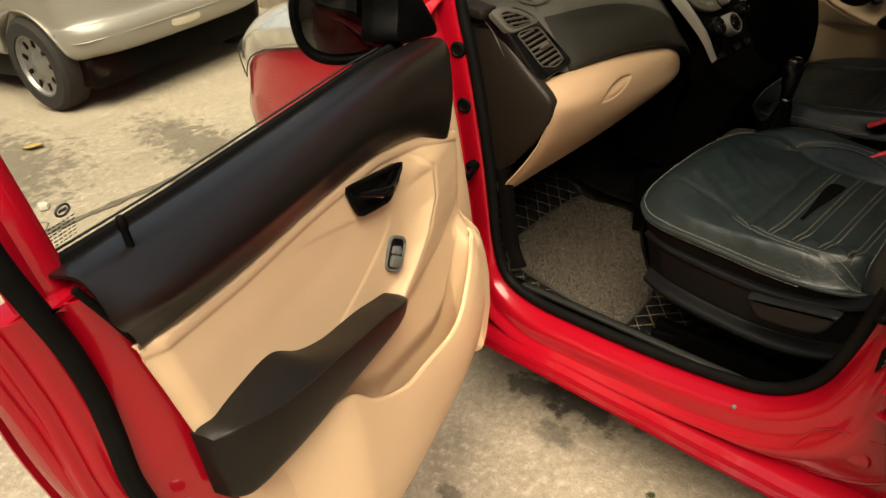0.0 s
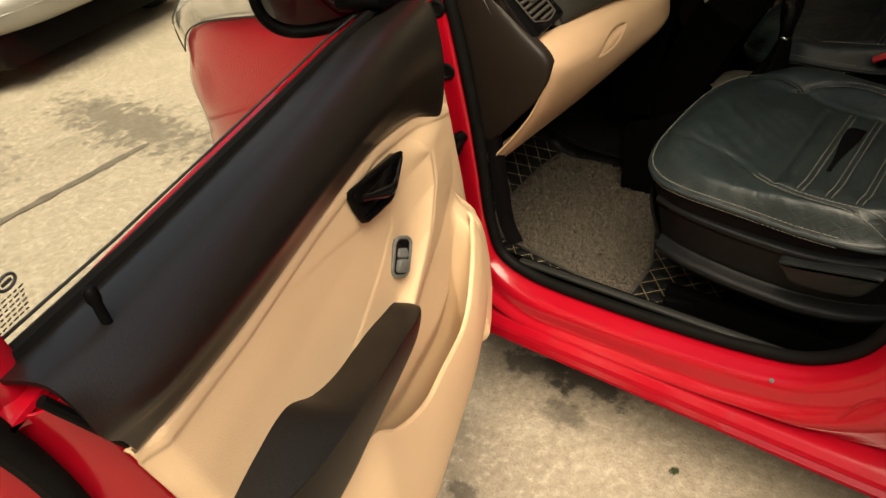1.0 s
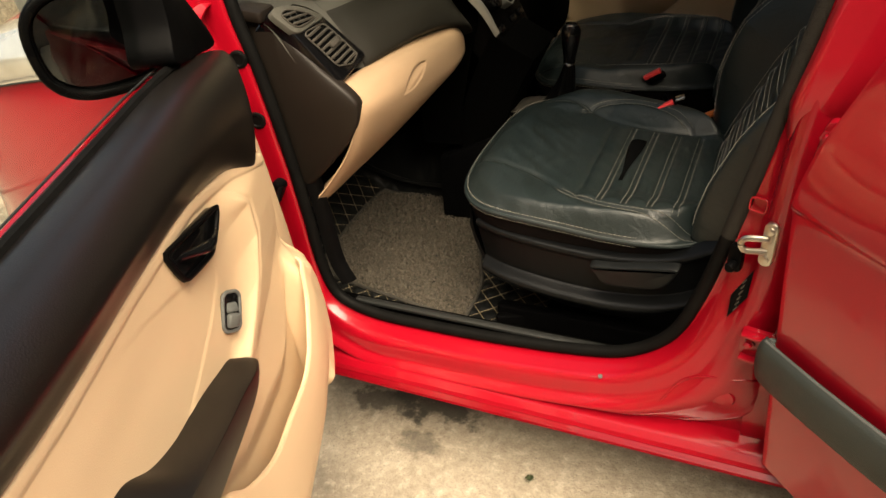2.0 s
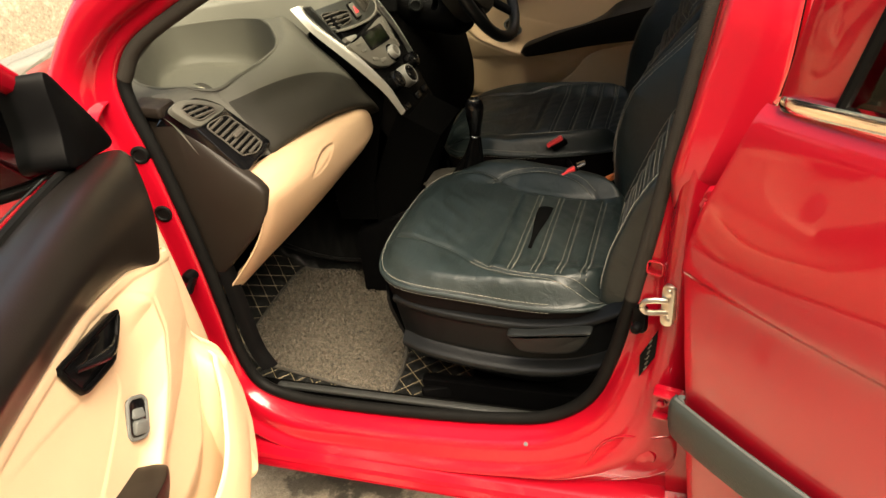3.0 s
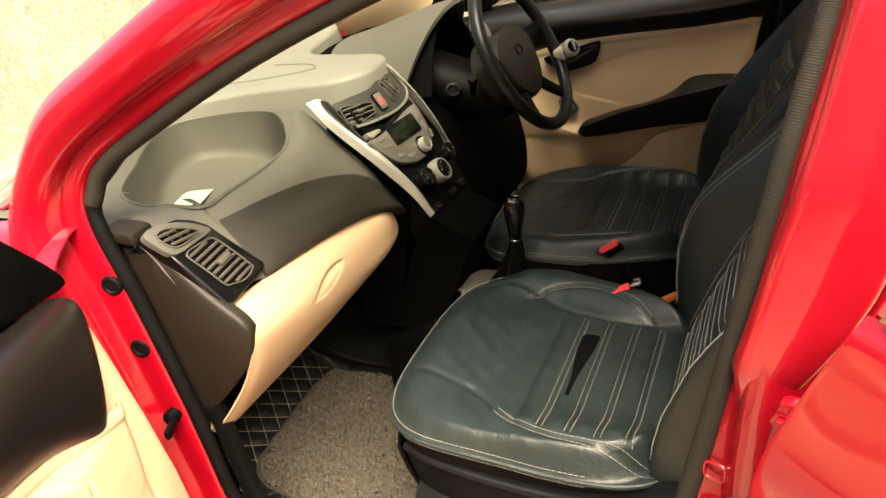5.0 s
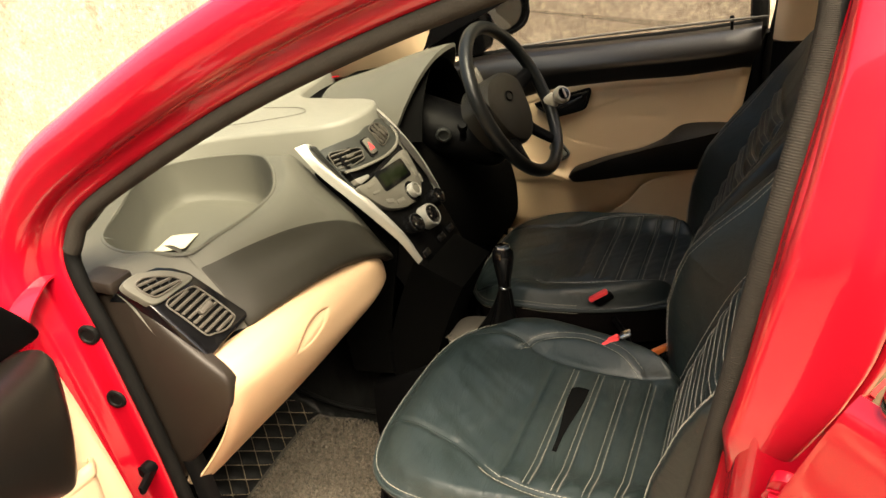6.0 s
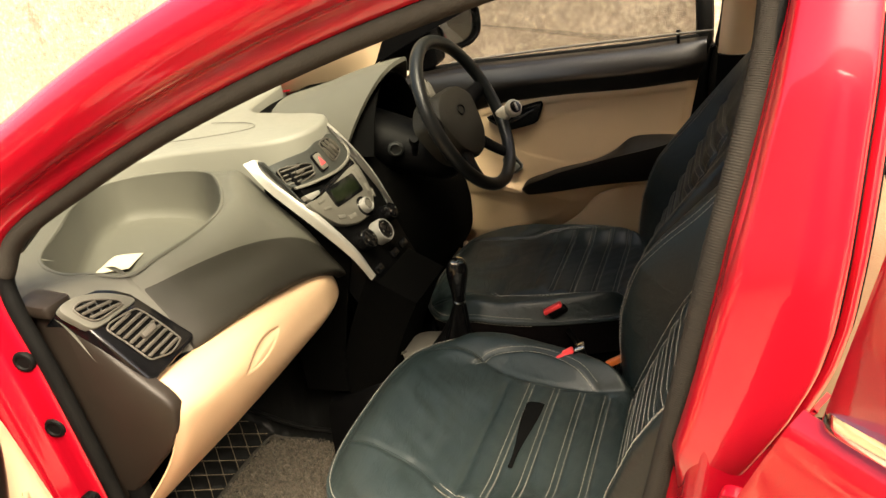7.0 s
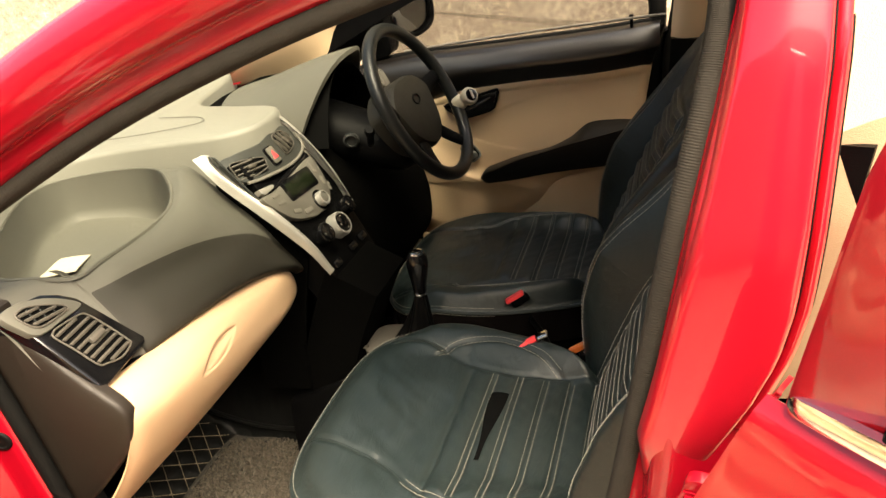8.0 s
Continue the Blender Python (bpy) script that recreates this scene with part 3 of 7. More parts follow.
part("front_wing", thick(far, -0.003), RED, car, "", 60)
hood = [[(x, 0.13 + 0.02 * (x < -0.9), z), (x - 0.01, 0.35, z + 0.03), (x - 0.015, YC, z + 0.045), (x - 0.01, 2 * YC - 0.35, z + 0.03), (x, 2 * YC - 0.13, z)]
        for x, z in ((-0.30, 1.068), (-0.50, 1.035), (-0.75, 0.985), (-0.95, 0.90), (-1.08, 0.80))]
part("bonnet", thick(loft_grid(hood, 40, 50), 0.004), RED, car, "glossy red bonnet", 60)
part("wheel_housing", placed(lathe([(0.33, -0.1), (0.34, 0.1), (0.30, 0.11)], 40), at(-0.50, 0.16, 0.30, 90)), BLACK, car)


def wheel_parts(parent, m, r=0.285, w=0.165):
    tyre = part("tyre", placed(lathe([(r * 0.66, -w / 2), (r * 0.9, -w / 2), (r * 0.985, -w * 0.38), (r, -w * 0.2), (r, w * 0.2), (r * 0.985, w * 0.38), (r * 0.9, w / 2), (r * 0.66, w / 2), (r * 0.62, w * 0.3), (r * 0.62, -w * 0.3)], 48), m), TYRE, parent, "worn black tyre")
    rim = part("rim", placed(lathe([(r * 0.64, -w * 0.3), (r * 0.66, w * 0.46), (r * 0.62, w * 0.47), (r * 0.58, w * 0.36), (r * 0.3, w * 0.30), (r * 0.2, w * 0.38), (r * 0.05, w * 0.40)], 40), m), HUBCAP, parent, "silver wheel rim")
    for k in range(9):
        a = k * 40
        part("rim_slot", placed(block(r * 0.16, r * 0.1, 0.01, 0.003), m @ at(0, 0, 0, 0, 0, a) @ at(r * 0.47, 0, w * 0.345)), BLACK, rim)
    return tyre


wheel_hub = part("front_wheel", placed(lathe([(0.07, -0.06), (0.07, 0.05)], 20), at(-0.50, 0.11, 0.285, 90)), BLACK, car)
wheel_parts(wheel_hub, at(-0.50, 0.11, 0.285, 90))
for wname, wx, wy, turn in (("front_wheel", -0.50, 1.36, -90), ("rear_wheel", 1.88, 0.11, 90), ("rear_wheel", 1.88, 1.36, -90)):
    hub_ob = part(wname, placed(lathe([(0.07, -0.06), (0.07, 0.05)], 20), at(wx, wy, 0.285, turn)), BLACK, car)
    wheel_parts(hub_ob, at(wx, wy, 0.285, turn))

# headlamp on the wing
lamp_rows = []
for k in range(9):
    s = k / 8
    x, yb = -0.40 - 0.50 * s, -0.034 + 0.085 * s**2.4
    top = 1.026 - 0.055 * s - 0.075 * s**3
    low = 0.955 - 0.085 * s**1.1 - 0.09 * s**4
    lamp_rows.append([(x, yb + 0.12, top + 0.02), (x, yb + 0.045, top + 0.012), (x, yb - 0.006, top - 0.02), (x, yb - 0.014, (top + low) / 2), (x, yb - 0.008, low)])
lg = loft_grid(lamp_rows, 30, 20)
lamp_in = lg.copy()
lamp_in[..., 1] += 0.004
headlamp = part("headlamp", thick(lamp_in, 0.004), LAMP_IN, car, "large clear wraparound headlamp")
part("lamp_bezel", tube(np.concatenate([lg[:, 0], lg[-1], lg[::-1, -1], lg[0, ::-1]])[::2] - np.array((0, 0.010, 0)), 0.002, 6), CLADDING, headlamp)

# windscreen, roof, far side
screen = [[(-0.36, 0.16, 1.075), (-0.43, 0.40, 1.085), (-0.45, YC, 1.09), (-0.43, 2 * YC - 0.40, 1.085), (-0.36, 2 * YC - 0.16, 1.075)],
          [(0.05, 0.165, 1.245), (-0.02, 0.42, 1.27), (-0.04, YC, 1.28), (-0.02, 2 * YC - 0.42, 1.27), (0.05, 2 * YC - 0.165, 1.245)],
          [(0.46, 0.22, 1.405), (0.41, 0.44, 1.435), (0.39, YC, 1.445), (0.41, 2 * YC - 0.44, 1.435), (0.46, 2 * YC - 0.22, 1.405)]]
glass = part("windscreen", thick(loft_grid(screen, 20, 24), 0.004), SCREEN, car, "clear front windscreen")
roof = [[(x, 0.235, z), (x, 0.42, z + 0.035), (x, YC, z + 0.05), (x, 2 * YC - 0.42, z + 0.035), (x, 2 * YC - 0.235, z)] for x, z in ((0.44, 1.415), (0.9, 1.455), (1.4, 1.455), (2.0, 1.40), (2.3, 1.30))]
part("roof", thick(loft_grid(roof, 30, 24), 0.006), RED, car, "red roof panel", 60)
# lining is greyed instead of beige so less light bounces into the cabin
lining = np.array(roof) - np.array((0, 0, 0.02))
part("roof_lining", thick(loft_grid(lining, 20, 20), 0.006), PAD, car, "unseen roof lining, greyed to cut bounced light")
back_side = [[(1.07, 0.02, z0), (1.5, 0.0, z0), (2.0, 0.0, z0), (2.32, 0.12, z0), (2.38, 0.5, z0), (2.38, 0.97, z0), (2.32, 1.35, z0), (2.0, 1.47, z0), (1.5, 1.47, z0), (1.0, 1.46, z0)] for z0 in (0.27, 0.6, 0.95)]
g = loft_grid(back_side, 10, 70)
part("rear_body", thick(g[:, 15:], 0.004), RED, car, "red rear body side", 60)
# rear seat back closes the cabin
part("rear_bench", placed(block(0.35, 1.2, 0.62, 0.06), at(1.85, YC, 0.70, 0, 14, 0)), LEATHER, car, "black rear bench")
part("cabin_side_panel", placed(block(1.3, 0.02, 0.9, 0.005), at(1.68, 1.40, 0.70)), BLACK, car)
part("rear_quarter_panel", placed(block(0.75, 0.02, 0.95, 0.005), at(1.98, 0.06, 0.72)), RED, car)

# unseen opaque sheets added at the rear to keep light out of the cabin
hatch = [[(2.30, y, 0.94), (2.24, y, 1.12), (2.16, y, 1.36)] for y in (0.14, YC, 1.33)]
part("tailgate", thick(loft_grid(hatch, 8, 8), 0.01), GLOSSY, car, "unseen dark tailgate added to block light from behind")
part("rear_side_blocker", placed(block(1.1, 0.01, 0.34, 0.004), at(1.62, 1.36, 1.24, 14)), GLOSSY, car, "unseen opaque panel added over the rear side window to block light")

# far front pillar with its pale lining, far rear pillar
pillar_far = []
for xl, zl, xu, zu in ((-0.36, 1.055, -0.41, 1.10), (-0.16, 1.080, -0.23, 1.165), (-0.035, 1.095, -0.09, 1.225), (0.015, 1.185, 0.0, 1.27), (0.12, 1.262, 0.12, 1.325), (0.46, 1.395, 0.45, 1.445)):
    pillar_far.append([(xl, 1.388, zl), (0.65 * xl + 0.35 * xu, 1.368, 0.65 * zl + 0.35 * zu), (xu, 1.325, zu)])
part("pillar_lining", thick(loft_grid(pillar_far, 24, 10), 0.012), BEIGE, car, "beige front pillar lining")
outer_far = [[(x, 2 * YC - y0 + 0.05, z + 0.012), (x + 0.05, 2 * YC - y0 + 0.075, z - 0.03), (x + 0.10, 2 * YC - y0 + 0.07, z - 0.085)] for x, y0, z in ((-0.34, 0.17, 1.10), (-0.10, 0.165, 1.205), (0.15, 0.175, 1.305), (0.46, 0.23, 1.41), (0.9, 0.24, 1.45))]
part("far_roof_pillar", thick(loft_grid(outer_far, 24, 10), 0.012), BLACK, car, "dark far roof pillar")
near_lining = [[(x, y0 + 0.008, z), (x - 0.02, y0 + 0.012, z + 0.06), (x - 0.05, y0 + 0.03, z + 0.09)] for x, y0, z in ((0.0, 0.115, 1.12), (0.15, 0.135, 1.225), (0.344, 0.15, 1.302), (0.56, 0.17, 1.368), (0.8, 0.19, 1.41))]
part("pillar_lining", thick(loft_grid(near_lining, 24, 8), 0.008), TAUPE, car, "dark front pillar lining")
bp = [[(0.855 + 0.08 * (z - 0.3), 1.372, z), (0.90 + 0.08 * (z - 0.3), 1.352, z), (1.02, 1.350, z), (1.10, 1.385, z)] for z in (0.30, 0.7, 1.06)]
part("far_centre_pillar_trim", thick(loft_grid(bp, 14, 14), 0.01), BLACK, car, "black centre pillar trim")
bp2 = [[(0.915 + dx, 1.385 - dy, z), (0.95 + dx, 1.352 - dy, z), (1.04 + dx, 1.350 - dy, z), (1.08 + dx, 1.385 - dy, z)] for z, dx, dy in ((1.062, 0, 0), (1.2, 0.015, 0.02), (1.40, 0.04, 0.09))]
part("far_centre_pillar_lining", thick(loft_grid(bp2, 14, 14), 0.01), BEIGE, car, "beige upper centre pillar lining")
nb = [[(x0, 0.098, z), (x0 + 0.02, 0.118, z), (x0 + 0.07, 0.128, z), (x0 + 0.12, 0.11, z)] for x0, z in ((0.86, 0.45), (0.90, 0.72), (0.945, 1.0), (0.985, 1.22))]
part("centre_pillar_trim", thick(loft_grid(nb, 14, 14), 0.01), BLACK, car, "black centre pillar trim")

rl = [[(1.06, 0.12, z), (1.14, 0.135, z), (1.26, 0.15, z)] for z in (0.45, 0.9, 1.36)]
part("rear_opening_lining", thick(loft_grid(rl, 10, 8), 0.01), BEIGE, car, "beige lining behind the centre pillar")


# ---- doors ----
def door(name, m, label, glass_mat, open_door):
    """A front door. Local x runs back from the hinge, y is up, z points into the cabin."""
    lay = lambda piece: placed(piece, m)
    belt = curve_fn((0.0, 0.09, 0.19, 0.30, 0.44, 0.60, 0.765, 0.92, 0.95), (1.028, 1.040, 1.055, 1.061, 1.063, 1.066, 1.070, 1.078, 1.080))
    split = curve_fn((0.06, 0.118, 0.26, 0.41, 0.607, 0.77, 0.92), (0.85, 0.874, 0.925, 0.960, 0.972, 0.974, 0.985))
    rear = curve_fn((0.28, 0.40, 0.55, 0.69, 0.875, 0.99, 1.09), (0.77, 0.80, 0.835, 0.862, 0.896, 0.920, 0.950))
    inner = [(0.012, 0.42), (0.004, 0.60), (0.02, 0.80), (0.045, 0.95), (0.07, 1.02), (0.27, 1.044), (0.6, 1.050), (0.94, 1.060), (0.945, 1.04), (0.928, 0.99), (0.902, 0.875), (0.868, 0.69), (0.84, 0.55), (0.805, 0.41), (0.76, 0.335), (0.60, 0.315), (0.30, 0.315), (0.10, 0.33)]
    outer = [(-0.02, 0.42), (-0.03, 0.60), (-0.03, 0.80), (-0.025, 0.98), (0.0, 1.015), (0.27, 1.030), (0.6, 1.034), (0.99, 1.040), (1.010, 1.015), (1.003, 0.95), (0.995, 0.84), (0.965, 0.66), (0.935, 0.52), (0.90, 0.38), (0.84, 0.27), (0.60, 0.255), (0.30, 0.255), (0.05, 0.27)]
    shell = part(name, lay(joined(plate(inner, -0.06, -0.026, 0.006, 140), plate(outer, -0.115, -0.080, 0.006, 140))), RED_IN if open_door else BLACK, car, label)
    skin = loft_grid([[(s, z, -0.118 - b) for s, z, b in row] for row in (
        [(-0.03, 0.27, 0.0), (0.3, 0.25, 0.004), (0.65, 0.25, 0.004), (0.90, 0.30, 0.0)],
        [(-0.03, 0.50, 0.02), (0.3, 0.50, 0.03), (0.65, 0.50, 0.03), (0.94, 0.50, 0.018)],
        [(-0.03, 0.80, 0.028), (0.3, 0.82, 0.04), (0.65, 0.83, 0.04), (0.992, 0.84, 0.026)],
        [(-0.025, 0.99, 0.0), (0.3, 1.025, 0.0), (0.65, 1.032, 0.0), (1.008, 1.040, -0.01)])], 30, 30)
    part("outer_skin", lay(thick(skin, 0.004)), RED, shell, "", 60)
    # pressed shut face behind the trim: a flat land, two rolled folds and the hem of the outer skin
    edge = curve_fn((0.26, 0.38, 0.52, 0.66, 0.80, 0.84, 0.95, 1.0, 1.05), (0.83, 0.895, 0.932, 0.963, 0.988, 0.996, 1.006, 1.012, 1.016))
    seat_line = curve_fn((0.26, 0.37, 0.50, 0.68, 0.813, 0.884, 0.944, 1.008, 1.06), (0.76, 0.84, 0.90, 0.938, 0.958, 0.955, 0.953, 0.9585, 0.969))
    face_rows = []
    for z in np.linspace(0.27, 1.055, 60):
        e, sc, tr = float(edge(z)), float(seat_line(z)), float(rear(z)) - 0.01
        fa = sc + (e - sc) * 0.40
        face_rows.append(np.concatenate([spline(run, 12) for run in (
            [(tr, z, -0.012), (tr + 0.35 * (sc - tr), z, -0.020), (sc - 0.016, z, -0.040), (sc, z, -0.045)],
            [(sc + 0.004, z, -0.047), (fa - 0.010, z, -0.050), (fa - 0.002, z, -0.053), (fa + 0.002, z, -0.058)],
            [(fa + 0.003, z, -0.064), (fa + 0.010, z, -0.066), (fa + 0.016, z, -0.068), (fa + 0.017, z, -0.074)],
            [(fa + 0.019, z, -0.078), (e - 0.010, z, -0.081), (e - 0.004, z, -0.081), (e, z, -0.086)])]))
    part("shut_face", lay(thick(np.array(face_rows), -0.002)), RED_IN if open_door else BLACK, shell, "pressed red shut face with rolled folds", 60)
    # weather seal round the rear and lower edge
    sl = spline([(0.990, 1.20, -0.034), (0.981, 1.12, -0.034), (0.9705, 1.067, -0.034), (0.9585, 1.008, -0.034), (0.953, 0.944, -0.034), (0.955, 0.884, -0.034), (0.958, 0.813, -0.034), (0.938, 0.68, -0.034), (0.90, 0.50, -0.034), (0.84, 0.37, -0.034), (0.75, 0.30, -0.034), (0.5, 0.288, -0.034), (0.2, 0.288, -0.034)], 90)
    part("weather_seal", lay(tube(sl, 0.0125, 10, flat=0.8)), RUBBER, shell, "black rubber weather seal")
    for bs, bz in ((0.905, 0.74), (0.897, 0.70)):
        part("latch_bolt", lay(placed(lathe([(0.010, 0), (0.010, 0.004), (0.006, 0.008)], 10), at(bs + 0.02, bz, -0.006))), STEEL, shell)
    # window surround, pane, print, inner belt seal
    top = spline([(0.012, 1.030, -0.090), (0.045, 1.088, -0.088), (0.085, 1.134, -0.086), (0.14, 1.18, -0.084), (0.26, 1.26, -0.09), (0.46, 1.345, -0.105), (0.68, 1.395, -0.118), (0.84, 1.40, -0.122), (0.905, 1.34, -0.11), (0.928, 1.24, -0.09), (0.934, 1.13, -0.066), (0.932, 1.06, -0.058), (0.926, 1.01, -0.056)], 80)
    part("window_surround", lay(tube(top, np.interp(np.arange(80), (0, 12, 24), (0.006, 0.011, 0.0215)), 10, flat=0.9, up=(0, 0, 1))), RED_IN if open_door else RUBBER, shell, "painted window surround")
    if open_door:
        frame_edge = top[34:76].copy()
        land = np.stack([frame_edge + (0.008, 0.0, 0.012), frame_edge + (0.024, 0.004, 0.014), frame_edge + (0.032, 0.006, 0.008), frame_edge + (0.034, 0.006, -0.02)], 1)
        part("frame_land", lay(thick(np.stack([spline(r, 14) for r in land]), -0.002)), RED_IN, shell, "stepped red window frame land", 40)
    chan = top.copy()
    chan[:, :2] += (np.array((0.5, 1.15)) - chan[:, :2]) * 0.04
    part("window_channel", lay(tube(chan, 0.005, 8)), RUBBER, shell, "black rubber window channel")
    low = np.column_stack([np.linspace(0.15, 0.925, 40), belt(np.linspace(0.15, 0.925, 40)) + 0.0005, np.full(40, -0.052)])
    pane_out = np.concatenate([chan[15:-3, :2], low[::-1, :2] - (0, 0.02)])
    pane = part("window_pane", lay(plate(pane_out, -0.082, -0.078, 0.001)), glass_mat, shell, "raised clear window pane")
    part("belt_seal", lay(tube(low, 0.0078, 8)), RUBBER, shell, "black rubber belt seal")
    low2 = low + (0, 0.006, -0.02)
    part("outer_belt_strip", lay(tube(low2 + (0, -0.006, -0.004), 0.0016, 8)), CLADDING, shell, "thin dark outer belt strip")
    if open_door:
        ink = []
        for k in range(6):
            for q in range(6):
                ink.append(placed(block(0.0050 - 0.0009 * ((k + 2 * q) % 3), 0.0013, 0.0006, 0.0002), at(0.866 + 0.0060 * q + 0.001 * k, 1.0985 - 0.0036 * k, -0.0773, 0, 0, -3)))
        part("glass_print", lay(joined(*ink)), INK, pane, "small etched print bars on the glass")
        mark = [(0.0085 * math.cos(a), 0.0052 * math.sin(a), 0) for a in np.linspace(0, 2 * math.pi, 32, endpoint=False)]
        part("glass_mark", lay(placed(joined(tube(mark, 0.0014, 5, True), placed(block(0.0100, 0.0030, 0.0006, 0.0002), at(0, 0, 0))), at(0.874, 1.1085, -0.0772))), INK, pane, "plain oval etched mark")
        part("glass_mark", lay(placed(tube([(0.007, 0, 0), (0, 0.005, 0), (-0.007, 0, 0), (0, -0.005, 0)], 0.0005, 5, True), at(0.900, 1.1045, -0.0772))), INK, pane)
    # dark upper trim, gently crowned
    rows = []
    for s in (0.075, 0.12, 0.27, 0.42, 0.58, 0.75, 0.88, 0.94):
        b, p, e = float(belt(s)), float(split(min(s, 0.92))), 1.0 if 0.1 < s < 0.93 else 0.55
        lean = 0.075 * (1 - smooth(0.08, 0.22, s))
        rows.append([(q + lean * (b - z) / (b - p), z, d) for q, z, d in ((s, b - 0.004, -0.046), (s, b - 0.001, -0.026 * e), (s, b - 0.006, 0.002 * e), (s, b - 0.026, 0.022 * e), (s, (b + p) / 2, 0.033 * e), (s - 0.012 * (s > 0.85), p + 0.03, 0.028 * e), (s - 0.022 * (s > 0.85), p + 0.004, 0.016 * e), (s - 0.024 * (s > 0.85), p - 0.004, -0.004))])
    upper = part("upper_trim", lay(thick(loft_grid(rows, 90, 36), -0.004)), BROWN, shell, "dark brown grained upper door trim", 50)
    part("trim_front_edge", lay(plate([(0.010, 0.52), (0.012, 0.66), (0.026, 0.80), (0.045, 0.93), (0.062, 1.025), (0.085, 1.030), (0.12, 0.97), (0.155, 0.895), (0.150, 0.84), (0.10, 0.70), (0.08, 0.55)], -0.03, -0.004, 0.006)), BEIGE, shell, "beige front edge of the door trim")
    endcap = spline([(0.949, 1.076, 0.0), (0.936, 1.040, 0.008), (0.917, 0.994, 0.006)], 14)
    part("trim_end_lip", lay(tube(endcap, 0.0045, 8)), BLACK, upper)
    pin = lay(placed(lathe([(0.008, 0), (0.0075, 0.003), (0.0042, 0.005), (0.0042, 0.024), (0.0056, 0.028), (0.0056, 0.036), (0.0035, 0.039)], 14), at(0.873, float(belt(0.87)) - 0.006, -0.004, -90, 0, 0)))
    part("lock_pin", pin, BLACK, upper, "black door lock pin")
    # beige lower trim with its sculpted ridge, lip and pocket
    lip = curve_fn((0.0, 0.127, 0.156, 0.172, 0.200, 0.245, 0.307, 0.412, 0.506, 0.64, 0.70, 0.78, 0.95), (0.69, 0.69, 0.657, 0.610, 0.575, 0.535, 0.527, 0.548, 0.569, 0.655, 0.69, 0.70, 0.71))
    low_edge = curve_fn((0.03, 0.05, 0.08, 0.15, 0.25, 0.46, 0.80), (0.475, 0.425, 0.392, 0.362, 0.344, 0.335, 0.335))
    front = curve_fn((0.34, 0.40, 0.45, 0.52, 0.58, 0.62, 0.667, 0.70, 0.76, 0.89, 0.93), (0.165, 0.080, 0.046, 0.036, 0.045, 0.060, 0.083, 0.086, 0.078, 0.066, 0.075))
    pocket = spline([(0.164, 0.652), (0.172, 0.612), (0.200, 0.577), (0.245, 0.538), (0.307, 0.529), (0.412, 0.550), (0.506, 0.572), (0.62, 0.65), (0.655, 0.69), (0.58, 0.692), (0.45, 0.66), (0.33, 0.655), (0.24, 0.668), (0.185, 0.678)], 110, True)
    inlay = np.array([(0.395, 0.846), (0.411, 0.861), (0.48, 0.890), (0.544, 0.910), (0.601, 0.927), (0.68, 0.944), (0.80, 0.950), (0.885, 0.945), (0.86, 0.78), (0.70, 0.72), (0.634, 0.745), (0.60, 0.765), (0.509, 0.788), (0.453, 0.805), (0.402, 0.828)])
    nz, ns = 190, 220
    g = np.zeros((nz, ns, 3))
    for i, v in enumerate(np.linspace(0, 1, nz)):
        w = np.linspace(0, 1, ns)
        z = np.full(ns, 0.335 + v * 0.65)
        for _ in range(3):
            s = front(z) + w * (rear(z) - front(z))
            z = low_edge(s) + v * (split(s) - low_edge(s))
        g[i] = np.column_stack([s, z, 0 * z])
    S, Z = g[..., 0], g[..., 1]
    ridge_s = np.interp(Z, (0.62, 0.66, 0.687, 0.695, 0.725, 0.752, 0.805, 0.859, 0.895, 0.93), (0.62, 0.58, 0.49, 0.438, 0.360, 0.307, 0.256, 0.252, 0.291, 0.34))
    off = S - ridge_s
    scoop = 0.010 + 0.017 * np.clip(1 - off / 0.11, 0, 1) ** 2
    flank = np.maximum(0.027 - 0.07 * np.abs(off) - 0.0025 * np.exp(-((off + 0.013) / 0.005) ** 2), 0.012)
    D = np.where(off > 0, scoop, flank)
    D = 0.012 + (D - 0.012) * smooth(0.925, 0.865, Z) * smooth(0.64, 0.70, Z + 0.25 * (S < 0.3))
    D -= 0.0012 * smooth(0.0, -0.006, outline_distance(S, Z, inlay)) * smooth(0.72, 0.58, S)
    column = smooth(0.172, 0.150, S) * smooth(0.705, 0.615, Z)
    D = D * (1 - column) + 0.046 * column
    back_wall = smooth(0.045, -0.02, Z - lip(S)) * smooth(0.80, 0.66, S) * smooth(0.150, 0.172, S)
    D = D * (1 - back_wall) - 0.004 * back_wall
    D -= 0.022 * smooth(0.055, 0.0, S - front(Z)) ** 1.5
    D -= 0.012 * smooth(0.025, 0.0, rear(Z) - S)
    D += 0.003 * smooth(0.020, 0.014, split(S) - Z)
    D = np.where(Z > split(S) - 0.001, D - 0.004, D)
    g[..., 2] = D
    lower = part("lower_trim", lay(thick(g, -0.003)), BEIGE, shell, "beige moulded lower door trim with a map pocket", 70)
    # map pocket: a moulded shell standing off the panel
    rim_line = spline([(0.140, 0.672), (0.156, 0.655), (0.172, 0.612), (0.200, 0.577), (0.245, 0.540), (0.307, 0.529), (0.412, 0.550), (0.506, 0.572), (0.60, 0.630), (0.66, 0.690), (0.74, 0.705), (0.83, 0.708)], 120)
    foot_s = spline([(0.110,), (0.13,), (0.16,), (0.20,), (0.25,), (0.31,), (0.40,), (0.50,), (0.59,), (0.66,), (0.73,), (0.795,)], 120)[:, 0]
    shell_rows = []
